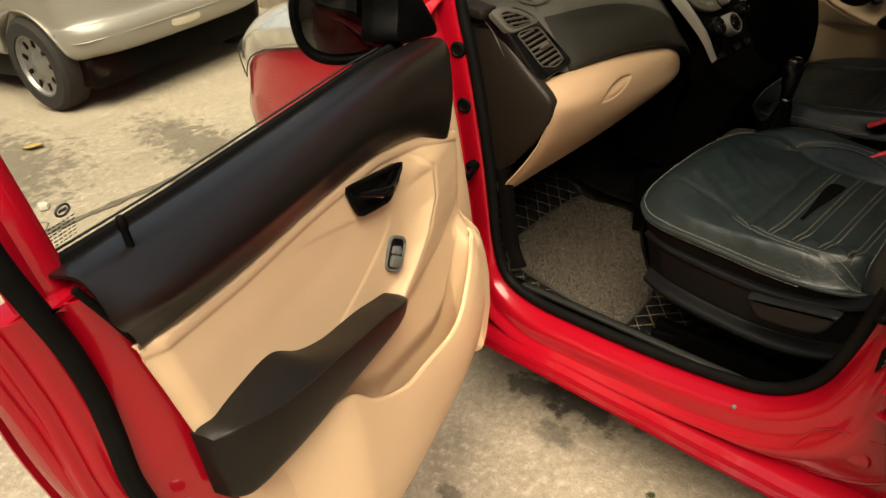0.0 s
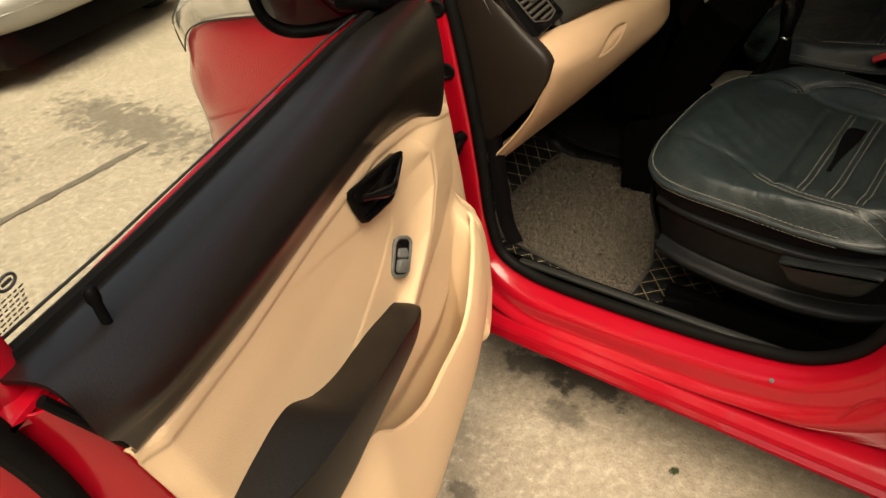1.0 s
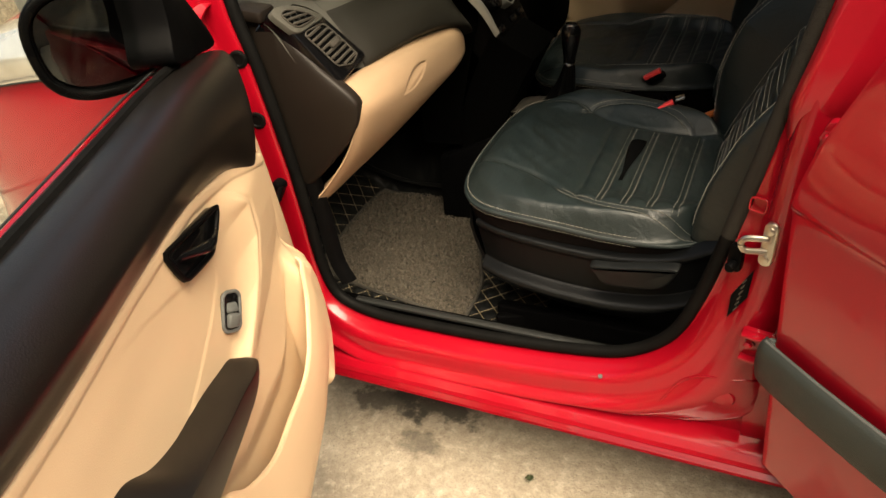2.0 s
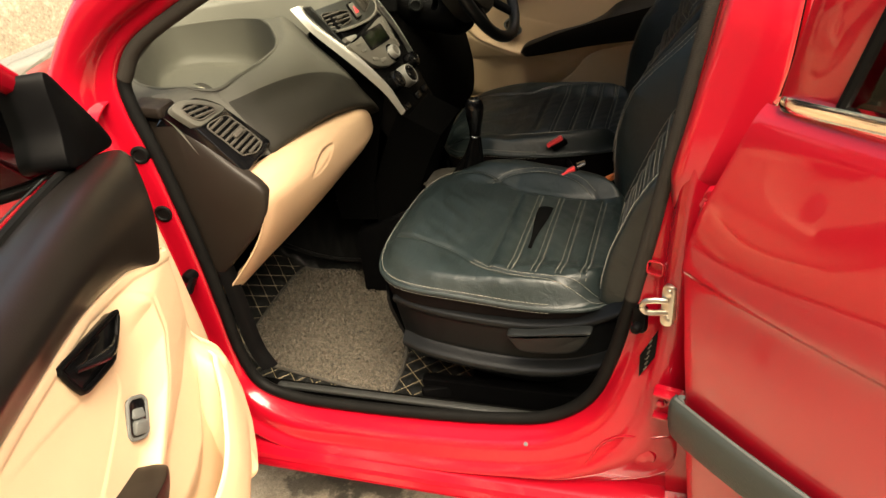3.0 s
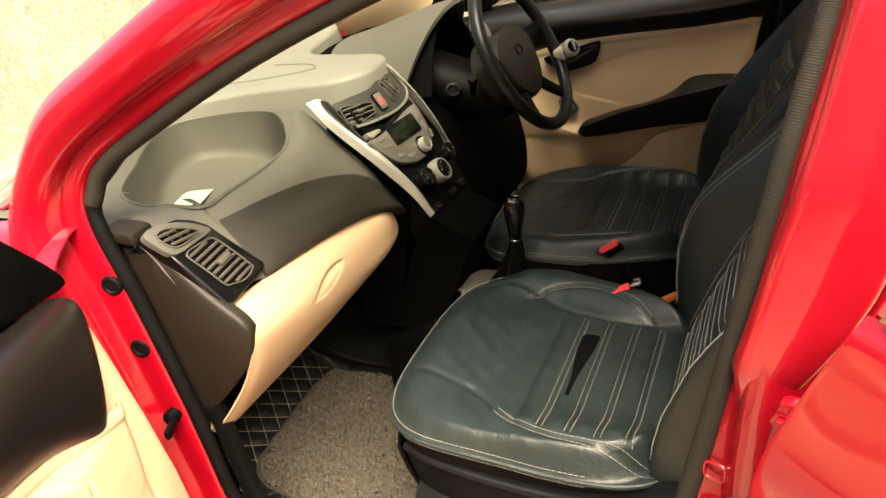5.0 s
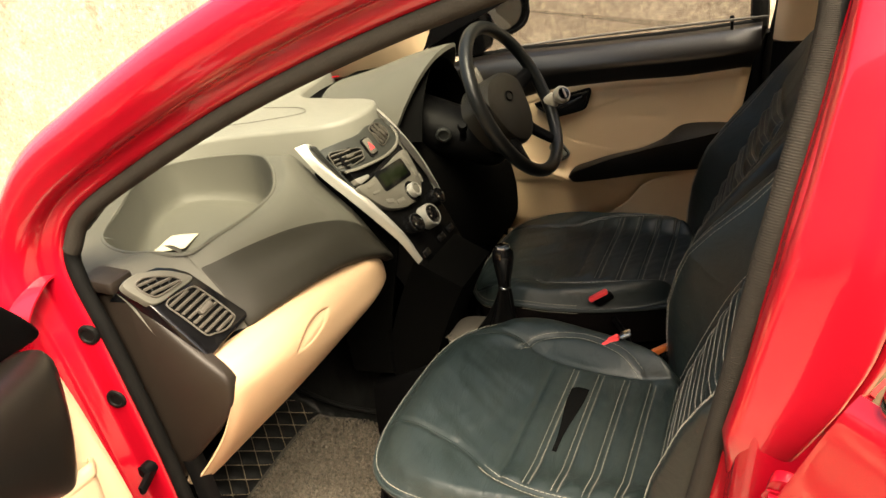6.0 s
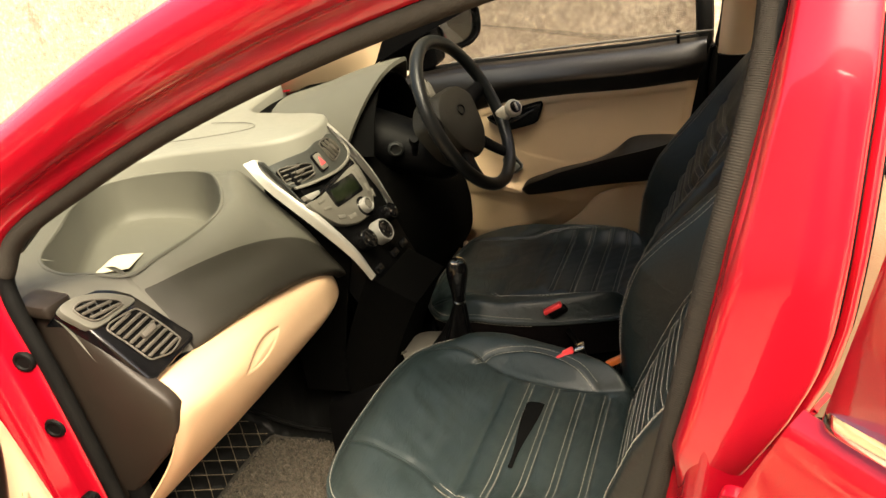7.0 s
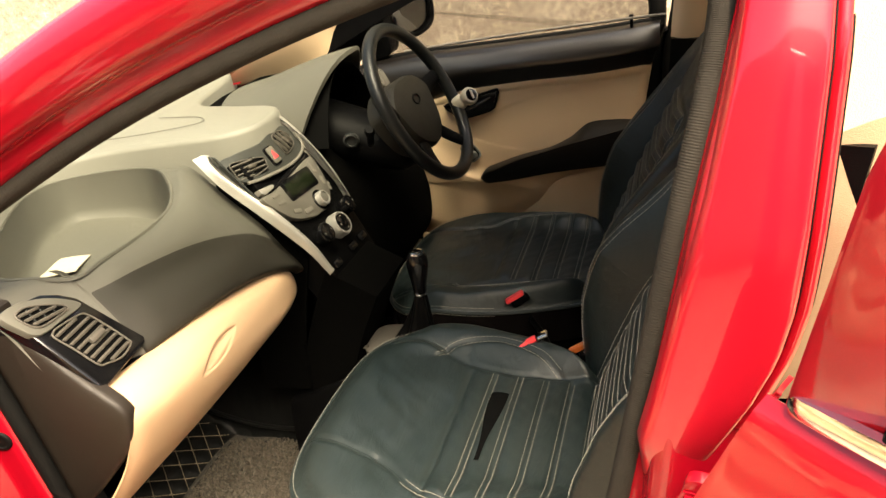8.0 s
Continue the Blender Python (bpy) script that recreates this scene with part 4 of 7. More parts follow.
    for k, (ls, lz) in enumerate(rim_line):
        fs = foot_s[k]
        fz = float(low_edge(fs)) - 0.002
        f0 = float(smooth(-14, 6, k))
        fade = float(smooth(119, 96, k)) * f0
        row = []
        for q, dd in ((0.0, 0.0445), (0.002, 0.0475), (0.02, 0.049), (0.25, 0.053), (0.6, 0.050), (0.88, 0.034), (1.0, 0.012)):
            row.append((ls + (fs - ls) * q, lz + (fz - lz) * q, 0.006 + (dd - 0.006) * fade))
        shell_rows.append(spline(row, 40))
    part("map_pocket", lay(thick(np.array(shell_rows), -0.0035)), BEIGE, shell, "beige moulded map pocket", 60)
    # inset panel seam, handle bowl, window switch, armrest
    seam = spline([(0.70, 0.950, 0.013), (0.68, 0.944, 0.012), (0.601, 0.927, 0.012), (0.544, 0.910, 0.012), (0.48, 0.890, 0.012), (0.411, 0.861, 0.0125), (0.397, 0.848, 0.013)], 50)
    part("panel_seam", lay(tube(seam, 0.0007, 6)), BEIGE_CLOTH, lower)
    bowl = [(0.516, 0.955), (0.505, 0.9535), (0.44, 0.940), (0.372, 0.926), (0.363, 0.923), (0.367, 0.915), (0.388, 0.899), (0.413, 0.886), (0.424, 0.886), (0.46, 0.893), (0.490, 0.900), (0.500, 0.906), (0.509, 0.926), (0.517, 0.950)]

    def tilted(piece):
        v = np.array(piece[0], float)
        v[:, 2] += 0.006 + 0.055 * (0.516 - v[:, 0])
        return v, piece[1]

    handle = part("door_handle", lay(tilted(plate(bowl, -0.01, 0.0130, 0.003))), GLOSSY, shell, "glossy black inside door handle")
    part("handle_bezel", lay(tilted(tube(np.column_stack([np.array(bowl), np.full(len(bowl), 0.0145)]), 0.0040, 8, True))), BLACK, handle)
    grip = spline([(0.495, 0.935, 0.018), (0.46, 0.920, 0.026), (0.43, 0.910, 0.028), (0.40, 0.908, 0.022)], 20)
    part("pull_lever", lay(tilted(tube(grip, np.r_[np.linspace(0.004, 0.008, 10), np.linspace(0.008, 0.005, 10)], 10, flat=0.6))), GLOSSY, handle)
    up = np.array((-0.53, 0.845, 0.08))
    out = np.array((0.35, 0.12, 1.0))
    sw_m = m @ axes((0.415, 0.783, 0.0190), np.cross(up, out), up - out * (up @ out) / (out @ out), out)
    switch = part("window_switch", placed(plate(rounded(0.032, 0.052, 0.010), -0.012, 0.004, 0.002), sw_m), GLOSSY, shell, "black electric window switch in a grey bezel")
    part("switch_bezel", placed(tube(np.column_stack([spline(rounded(0.035, 0.056, 0.011), 48, True), np.full(48, 0.003)]), 0.0028, 8, True), sw_m), MOULDING, switch)
    part("rocker", placed(joined(placed(block(0.022, 0.020, 0.010, 0.003), at(0, -0.0125, 0.006, 10)), placed(block(0.022, 0.016, 0.008, 0.003), at(0, 0.006, 0.003, -22))), sw_m), MOULDING, switch, "grey rocker button")
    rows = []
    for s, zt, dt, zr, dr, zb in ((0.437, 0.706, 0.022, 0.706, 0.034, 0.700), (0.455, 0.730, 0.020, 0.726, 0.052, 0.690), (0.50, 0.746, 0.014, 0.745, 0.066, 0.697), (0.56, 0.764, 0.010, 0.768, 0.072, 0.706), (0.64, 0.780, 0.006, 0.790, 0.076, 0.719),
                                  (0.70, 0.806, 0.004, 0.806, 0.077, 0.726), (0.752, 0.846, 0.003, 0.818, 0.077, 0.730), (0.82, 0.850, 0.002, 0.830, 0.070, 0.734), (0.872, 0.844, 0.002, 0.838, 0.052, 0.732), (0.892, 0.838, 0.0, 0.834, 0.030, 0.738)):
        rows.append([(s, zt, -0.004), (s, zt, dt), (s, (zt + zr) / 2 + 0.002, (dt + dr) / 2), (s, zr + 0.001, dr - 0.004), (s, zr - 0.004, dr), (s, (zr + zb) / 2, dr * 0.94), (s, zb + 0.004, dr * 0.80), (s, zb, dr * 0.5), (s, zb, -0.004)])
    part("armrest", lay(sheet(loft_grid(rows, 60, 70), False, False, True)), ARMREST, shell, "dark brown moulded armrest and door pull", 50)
    # mirror triangle and mirror
    sail = [(0.02, 1.04), (0.10, 1.145), (0.155, 1.195), (0.175, 1.12), (0.19, 1.066), (0.10, 1.045)]
    if not open_door:
        sail = [(0.03, 1.06), (0.045, 1.16), (0.10, 1.222), (0.19, 1.268), (0.205, 1.16), (0.205, 1.07), (0.12, 1.06)]
    mirror_base = part("mirror_sail", lay(plate(sail, -0.10, -0.03, 0.006, 40)), BLACK, shell, "black mirror corner trim")
    out = m @ axes((0.090, 1.096, -0.178) if open_door else (0.195, 1.160, -0.165), (0.88, 0.0, 0.475), (0, 1, 0), (-0.475, 0, 0.88)) @ np.diag((1.1, 1.1 if open_door else 0.92, 1.1, 1))
    rows = []
    for k, (sx, zc, hz, hd) in enumerate(((-0.075, 0.0, 0.012, 0.02), (-0.068, 0.0, 0.040, 0.046), (-0.045, 0, 0.062, 0.074), (0.0, 0.0, 0.076, 0.092), (0.035, 0.0, 0.080, 0.097), (0.046, 0.0, 0.078, 0.095), (0.046, 0.0, 0.068, 0.086), (0.034, 0.0, 0.066, 0.084))):
        rows.append([(sx, zc + hz * math.copysign(abs(math.sin(a)) ** 0.75, math.sin(a)), hd * math.copysign(abs(math.cos(a)) ** 0.75, math.cos(a))) for a in np.linspace(0, 2 * math.pi, 22, endpoint=False)])
    mir = part("door_mirror", placed(sheet(loft_grid(rows, 28, 44, True), False, True, True), out), BLACK, shell, "black door mirror housing")
    glass_out = [(0.081 * math.copysign(abs(math.cos(a)) ** 0.7, math.cos(a)), 0.064 * math.copysign(abs(math.sin(a)) ** 0.7, math.sin(a))) for a in np.linspace(0, 2 * math.pi, 40, endpoint=False)]
    part("mirror_glass", placed(placed(plate(glass_out, -0.002, 0.003, 0.001), axes((0.035, 0, 0), (0, 0, -1), (0, 1, 0), (1, 0, 0))), out), MIRROR, mir, "mirror glass")
    part("mirror_arm", lay(tube(spline([(0.07, 1.08, -0.06), (0.075, 1.075, -0.09), (0.09, 1.09, -0.13)], 12), (0.03, ) * 12, 12, flat=0.7)), BLACK, mir)
    return shell


NEAR = axes((0.0555, 0.0, 0.0), (0.401, -0.916, 0), (0, 0, 1), (0.916, 0.401, 0))
FAR = axes((-0.05, 1.385, 0.018), (1, 0, 0), (0, 0, 1), (0, -1, 0))
door("front_door", NEAR, "open red front passenger door with beige and brown trim", CLEAR, True)
far_door = door("driver_door", FAR, "closed driver door with beige and black trim", TINTED, False)
# pale tube stands in for light catching the door trim's top edge
part("window_sill_highlight", tube(spline([(0.22, 1.365, 1.099), (0.287, 1.365, 1.103), (0.521, 1.365, 1.113), (0.811, 1.365, 1.120), (0.905, 1.365, 1.121)], 40), 0.0032, 8), PALE_GREY, far_door, "pale strip painted as the light along the window sill")


def rear_door():
    """The rear door, a little open, seen from outside."""
    m = axes((0.940, 0.0, 0.0), (0.765, -0.645, 0), (0, 0, 1), (-0.645, -0.765, 0))
    lay = lambda piece: placed(piece, m)
    rows = []
    for z, f, b in ((0.30, 0.022, -0.008), (0.42, 0.022, 0.002), (0.55, 0.022, 0.010), (0.70, 0.017, 0.016), (0.82, 0.013, 0.018), (0.850, 0.014, 0.024), (0.93, 0.036, 0.025), (1.02, 0.070, 0.016), (1.075, 0.092, 0.008), (1.094, 0.099, -0.004)):
        rows.append([(f - 0.004, z, b - 0.03), (f + 0.002, z, b - 0.006), (f + 0.014, z, b), (f + 0.2, z, b + 0.012), (f + 0.5, z, b + 0.012), (f + 0.8, z, b)])
    shell = part("rear_door", lay(thick(loft_grid(rows, 60, 50), -0.004)), RED, car, "red rear door standing partly open", 60)
    part("inner_shell", lay(plate([(0.02, 0.32), (0.03, 0.8), (0.11, 1.07), (0.8, 1.09), (0.8, 0.32)], -0.09, -0.012, 0.006)), RED_IN, shell)
    part("door_moulding", lay(thick(loft_grid([[(0.015, z, b - 0.02), (0.025, z, b), (0.25, z + 0.004, b + 0.012), (0.8, z + 0.01, b + 0.01)] for z, b in ((0.52, 0.024), (0.528, 0.036), (0.56, 0.042), (0.592, 0.038), (0.60, 0.026))], 16, 24), -0.004)), STRIP, shell, "dark grey plastic door moulding")
    # the highlight on the moulding's upper edge, drawn as a pale bead
    part("moulding_highlight", lay(tube(spline([(0.020, 0.599, 0.024), (0.027, 0.600, 0.030), (0.25, 0.604, 0.042), (0.8, 0.610, 0.040)], 40), 0.0035, 8)), MOULDING, shell, "pale bead painted as the highlight along the moulding")
    part("moulding_joint", lay(tube([(0.062, 0.530, 0.0395), (0.062, 0.56, 0.0455), (0.062, 0.594, 0.0415)], 0.0016, 6)), RUBBER, shell)
    strip = spline([(0.124, 1.104, -0.006), (0.130, 1.105, 0.006), (0.3, 1.116, 0.020), (0.6, 1.122, 0.022), (0.82, 1.126, 0.018)], 30)
    part("chrome_strip", lay(thick(np.stack([strip + np.array(o) for o in ((0, -0.0105, -0.004), (0, -0.0088, 0.002), (0, 0.0, 0.0045), (0, 0.0088, 0.002), (0, 0.0105, -0.004))], 1), -0.002)), CHROME, shell, "chrome window strip")
    post = [(0.112, 1.10), (0.152, 1.28), (0.195, 1.40), (0.28, 1.42), (0.235, 1.28), (0.182, 1.105)]
    part("window_post", lay(plate(post, -0.045, 0.006, 0.006)), RED, shell, "red window post")
    part("window_surround", lay(tube(spline([(0.16, 1.40, -0.02), (0.4, 1.44, -0.035), (0.7, 1.42, -0.035), (0.82, 1.12, 0)], 30), 0.025, 10)), RED, shell)
    part("window_channel", lay(tube(spline([(0.186, 1.11, 0.008), (0.240, 1.28, 0.008), (0.285, 1.41, 0.006)], 20), 0.007, 8)), RUBBER, shell)
    pane = part("window_pane", lay(plate([(0.180, 1.10), (0.235, 1.28), (0.28, 1.41), (0.78, 1.42), (0.82, 1.12)], -0.016, -0.012, 0.001)), DARK_GLASS, shell, "dark tinted rear window pane")
    part("inner_door_trim", lay(plate([(0.05, 0.35), (0.06, 0.8), (0.13, 1.06), (0.8, 1.08), (0.8, 0.35)], -0.115, -0.092, 0.006)), BEIGE, shell, "beige inner door trim")
    return shell


rear = rear_door()

# hinges, striker and small fittings on the pillars
upper_hinge = part("hinge", joined(placed(plate([(-0.012, -0.050), (0.012, -0.046), (0.016, -0.01), (0.026, 0.030), (0.026, 0.052), (0.004, 0.052), (-0.004, 0.02)], -0.008, 0.006, 0.004, 60), axes((0.953, -0.004, 0.904), (1, -0.22, 0), (0, 0, 1), (-0.22, -1, 0))), placed(lathe([(0.0055, -0.020), (0.0055, 0.020)], 16), at(0.974, -0.010, 0.908))), RED_IN, car, "red painted upper door hinge")
lower_hinge = part("hinge", joined(placed(plate(rounded(0.050, 0.052, 0.006), -0.008, 0.005, 0.003), axes((0.917, 0.006, 0.560), (1, -0.2, 0), (0, 0, 1), (-0.2, -1, 0))), placed(block(0.050, 0.018, 0.006, 0.002), at(0.918, -0.004, 0.584, 0, 0, -12)), placed(block(0.050, 0.018, 0.006, 0.002), at(0.918, -0.004, 0.536, 0, 0, -12))), RED_IN, car, "red painted lower door hinge")
for bolted, bx0, by0, bz0 in ((upper_hinge, 0.958, -0.012, 0.937), (upper_hinge, 0.950, -0.010, 0.878), (lower_hinge, 0.905, 0.002, 0.562), (lower_hinge, 0.929, -0.003, 0.556)):
    part("hinge_bolt", placed(lathe([(0.0105, 0), (0.0105, 0.002), (0.0068, 0.0022), (0.0068, 0.006), (0.0050, 0.0075), (0.002, 0.0078)], 6), at(bx0, by0, bz0, 90, 0, -12)), RED_IN, bolted, "painted hinge bolt")
facing = axes((0, 0, 0), (0.94, -0.34, 0), (0.05, 0.1, 1.0), (-0.34, -0.94, 0.1))
striker = part("door_striker", placed(joined(plate(rounded(0.020, 0.072, 0.009), -0.012, 0.004, 0.002), placed(lathe([(0.0062, 0), (0.0062, 0.003), (0.003, 0.0042)], 12), at(0.0, 0.024, 0.004)), placed(lathe([(0.0062, 0), (0.0062, 0.003), (0.003, 0.0042)], 12), at(0.0, -0.024, 0.004))), at(0.911, 0.030, 0.737) @ facing), STEEL, car, "zinc plated door latch striker")
part("striker_loop", tube(spline([(0.910, 0.028, 0.747), (0.890, 0.025, 0.748), (0.878, 0.024, 0.746), (0.873, 0.024, 0.7365), (0.878, 0.024, 0.727), (0.890, 0.025, 0.725), (0.910, 0.028, 0.726)], 30), 0.0048, 8), STEEL, striker)
part("door_switch", placed(joined(plate(rounded(0.022, 0.046, 0.006), -0.006, 0.006, 0.002), placed(lathe([(0.0085, 0.0), (0.0085, 0.014), (0.006, 0.018)], 14), at(0, -0.010, 0.004))), at(0.868, 0.052, 0.690) @ facing), BLACK, car, "black courtesy light switch")
for hx, hy, hz in ((-0.018, 0.0665, 0.965), (-0.013, 0.0642, 0.844)):
    part("hole_plug", placed(lathe([(0.0175, -0.004), (0.0175, 0.001), (0.016, 0.0035), (0.012, 0.0042), (0.010, 0.002)], 18), axes((hx, hy, hz), (0.975, 0.2, 0.0), (0, 0, 1), (0.2, -0.975, 0.05))), RUBBER, car, "black rubber hole plug")
part("door_check", joined(placed(block(0.010, 0.055, 0.016, 0.003), at(0.014, 0.040, 0.70, 0, 0, 24)), placed(lathe([(0.013, 0), (0.013, 0.02), (0.008, 0.024)], 12), at(0.0, 0.068, 0.705, 90))), BLACK, car, "dark metal door check strap")
for sx, sz in ((0.66, 0.384), (0.27, 0.345)):
    part("sill_plug", placed(lathe([(0.0045, 0), (0.004, 0.002), (0.002, 0.0026)], 12), axes((sx, 0.038, sz - 0.004), (1, 0, 0), (0, 0.5, 0.85), (0, -0.85, 0.5))), MOULDING, car)
flat_ring = np.stack([spline(r, 44) for r in RING]).reshape(-1, 3)


def skin_y(x, z):
    """Outermost y of the painted opening at x, z."""
    d = np.hypot(flat_ring[:, 0] - x, flat_ring[:, 2] - z)
    near = d < max(0.012, d.min() + 0.004)
    return float(flat_ring[near, 1].min())


press = spline([(0.775, 0.372), (0.81, 0.425), (0.86, 0.455), (0.925, 0.455), (0.95, 0.44)], 40)
part("quarter_pressing", tube([(x, skin_y(x, z) + 0.0018, z) for x, z in press], 0.0022, 8), RED_IN, car)
part("slot_rim", placed(tube([(0.0125 * sx, 0.0110 * sz, 0.0) for sx, sz in spline(rounded(2, 2, 0.5), 28, True)], 0.0020, 6, True), at(0.889, skin_y(0.889, 0.78) + 0.001, 0.780) @ facing), RED_IN, car)
plaque = part("type_label", placed(plate([(0.013, 0.050), (0.012, -0.002), (-0.013, -0.052), (-0.014, -0.008)], -0.004, 0.0014, 0.0004), at(0.882, skin_y(0.882, 0.625) + 0.002, 0.625) @ facing), BLACK, car, "black type label with unreadable pale print")
for k in range(6):
    part("print_bar", placed(block(0.011, 0.0020, 0.0005, 0.0002), at(0.882, skin_y(0.882, 0.625) + 0.002, 0.625) @ facing @ at(-0.003 + 0.0012 * k, -0.030 + 0.011 * k, 0.0016, 0, 0, 62)), VENT_GREY, plaque)
part("pressing_boss", placed(lathe([(0.024, -0.004), (0.021, 0.0005), (0.015, 0.0022), (0.011, 0.0040), (0.006, 0.0048)], 22), at(0.875, skin_y(0.875, 0.405) + 0.003, 0.405, 90)), RED_IN, car)


# ---- dashboard ----
dash = thing("dashboard", (-0.1, YC, 0.6), "two-tone grey dashboard with silver centre stack and tan glove box", "dashboard")
TRAY = spline([(-0.122, 0.232), (-0.190, 0.330), (-0.280, 0.475), (-0.288, 0.575), (-0.215, 0.628), (-0.11, 0.643), (-0.010, 0.577), (0.056, 0.485), (0.076, 0.40), (0.070, 0.30), (0.048, 0.232), (-0.03, 0.200)], 180, True)


def passenger_panel():
    """Upper face from the windscreen over the open tray to the lower overhang."""
    rows = []
    for y, x1, z1, x2, z2, x3, z3, b in ((0.105, -0.03, 1.048, 0.040, 1.010, 0.118, 0.885, 0.0), (0.20, 0.012, 1.040, 0.070, 0.982, 0.128, 0.885, 0.0), (0.245, 0.040, 1.036, 0.094, 0.976, 0.148, 0.895, 0.3), (0.30, 0.062, 1.034, 0.114, 0.974, 0.160, 0.898, 0.7),
                                         (0.42, 0.082, 1.032, 0.140, 0.962, 0.178, 0.893, 1.0), (0.52, 0.068, 1.038, 0.147, 0.950, 0.185, 0.875, 0.7), (0.60, 0.020, 1.056, 0.142, 0.928, 0.200, 0.850, 0.0), (0.645, 0.0, 1.05, 0.125, 0.92, 0.195, 0.82, 0.0)):
        rows.append([(-0.43, y, 1.045), (-0.36, y, 1.06), (-0.20, y, 1.056), (x1 - 0.05, y, z1 + 0.002), (x1, y, z1), ((x1 + x2) / 2 + 0.006 * b, y, (z1 + z2) / 2 + 0.010 * b), (x2, y, z2), ((x2 + x3) / 2 + 0.008 * b, y, (z2 + z3) / 2), (x3, y, z3), (x3 - 0.02, y, z3 - 0.016)])
    return loft_grid(rows, 150, 170)


pg = passenger_panel()
# two-tone split: the lower overhang is darker, below an arc that rises towards the door
arc = lambda y: float(np.interp(y, ARC_Y, ARC_Z))
ARC_Y, ARC_Z = np.linspace(0.10, 0.67, 30), spline([(0.90,), (0.985,), (0.998,), (0.996,), (0.985,), (0.962,), (0.925,), (0.85,)], 30)[:, 0]
ARC_Z = np.where(ARC_Y < 0.226, 0.5, ARC_Z)


def resample(p, n):
    """n points evenly along a polyline."""
    seg = np.r_[0, np.cumsum(np.linalg.norm(np.diff(p, axis=0), axis=1))]
    return np.column_stack([np.interp(np.linspace(0, seg[-1], n), seg, p[:, c]) for c in range(3)])


light, dark = [], []
for row in pg:
    y = row[0, 1]
    k = max(i for i in range(len(row)) if row[i, 2] > arc(y) or row[i, 0] < 0.02)
    k = min(k, len(row) - 2)
    a, b = row[k], row[k + 1]
    t = np.clip((a[2] - arc(y)) / (a[2] - b[2] + 1e-9), 0, 1)
    cut = a + t * (b - a)
    light.append(np.concatenate([resample(row[:k + 1], 190), [cut]]))
    if y > 0.226:
        dark.append(resample(np.concatenate([[cut], row[k + 1:]]), 30))


def subset(v, faces):
    used = sorted({i for q in faces for i in q})
    at_new = {i: k for k, i in enumerate(used)}
    return v[used], [tuple(at_new[i] for i in q) for q in faces]


lgrid = np.array(light)
lv, lf = sheet(lgrid)
gone = outline_distance(lv[:, 0], lv[:, 1], TRAY) < 0.0015
tray_panel = part("tray_panel", subset(lv, [q for q in lf if not all(gone[i] for i in q)]), GREY, dash, "grey dashboard panel with an open storage tray", 60)
flat_pg = pg.reshape(-1, 3)


def panel_height(xy):
    d = np.hypot(flat_pg[:, 0] - xy[0], flat_pg[:, 1] - xy[1])
    k = np.argsort(d)[:6]
    return float((flat_pg[k, 2] / (d[k] + 1e-4)).sum() / (1 / (d[k] + 1e-4)).sum())


rim_z = np.array([panel_height(p) for p in TRAY])
for _ in range(8):
    rim_z = (np.roll(rim_z, 1) + rim_z + np.roll(rim_z, -1)) / 3
bowl_rings = []
for go, dz, level in ((-0.006, -0.0015, 0), (-0.0045, 0.0022, 0), (-0.001, 0.0030, 0), (0.0006, 0.0015, 0), (0.0010, -0.004, 0), (0.004, -0.002, 0.35), (0.009, 0.0, 0.75), (0.013, 0.0, 0.90), (0.020, 0.0, 0.975), (0.034, 0.0, 1), (0.050, 0.0, 1)):
    p = inset(TRAY, go)
    floor_z = 0.940 + 0.03 * smooth(-0.05, -0.3, p[:, 0])
    bowl_rings.append(np.column_stack([p, (rim_z + dz) * (1 - level) + (floor_z + dz) * level]))
bv, bf = sheet(np.array(bowl_rings), False, True)
floor_ring = list(range(len(bv) - len(TRAY), len(bv)))
part("tray_bowl", (np.concatenate([bv, bv[floor_ring].mean(0, keepdims=True)]), bf + [(i, j, len(bv)) for i, j in zip(floor_ring, floor_ring[1:] + floor_ring[:1])]), GREY, tray_panel, "deep rounded storage tray", 32)
part("lower_overhang", sheet(np.array(dark)), TAUPE, dash, "dark taupe dashboard overhang", 60)

# raised upper pad with a lip over the centre stack
pad_out = spline([(-0.46, 0.13), (-0.40, 0.30), (-0.335, 0.50), (-0.285, 0.60), (-0.19, 0.655), (-0.06, 0.680), (0.045, 0.700), (0.098, 0.745), (0.112, 0.80), (0.098, 0.865), (0.055, 0.905), (-0.06, 0.93), (-0.2, 1.0), (-0.3, 1.30), (-0.46, 1.34)], 150, True)
px = plate(pad_out, 0.935, 1.096, 0.012)
pv = np.array(px[0])
pv[:, 2] += 0.012 * smooth(0.45, 0.85, pv[:, 1]) - 0.006
part("upper_pad", (pv, px[1]), PAD, dash, "pale grey dashboard top pad", 50)
part("airbag_lid_seam", tube([(x, y, 1.1035) for x, y in spline([(-0.30, 0.70), (-0.16, 0.735), (-0.06, 0.79), (-0.10, 0.84), (-0.22, 0.86)], 40)], 0.0009, 6), GREY, dash)
part("screen_shelf", placed(block(0.26, 1.30, 0.05, 0.01), at(-0.47, YC, 1.045)), PAD, dash, "pale shelf under the windscreen")

# end cap beside the door opening
cap = [(-0.055, 1.035), (0.03, 1.030), (0.058, 1.000), (0.125, 0.930), (0.180, 0.880), (0.186, 0.845), (0.160, 0.795), (0.10, 0.735), (0.035, 0.675), (-0.015, 0.628), (-0.04, 0.75), (-0.05, 0.9)]
side = axes((0, 0.128, 0), (1, 0, 0), (0, 0, 1), (0, -1, 0))
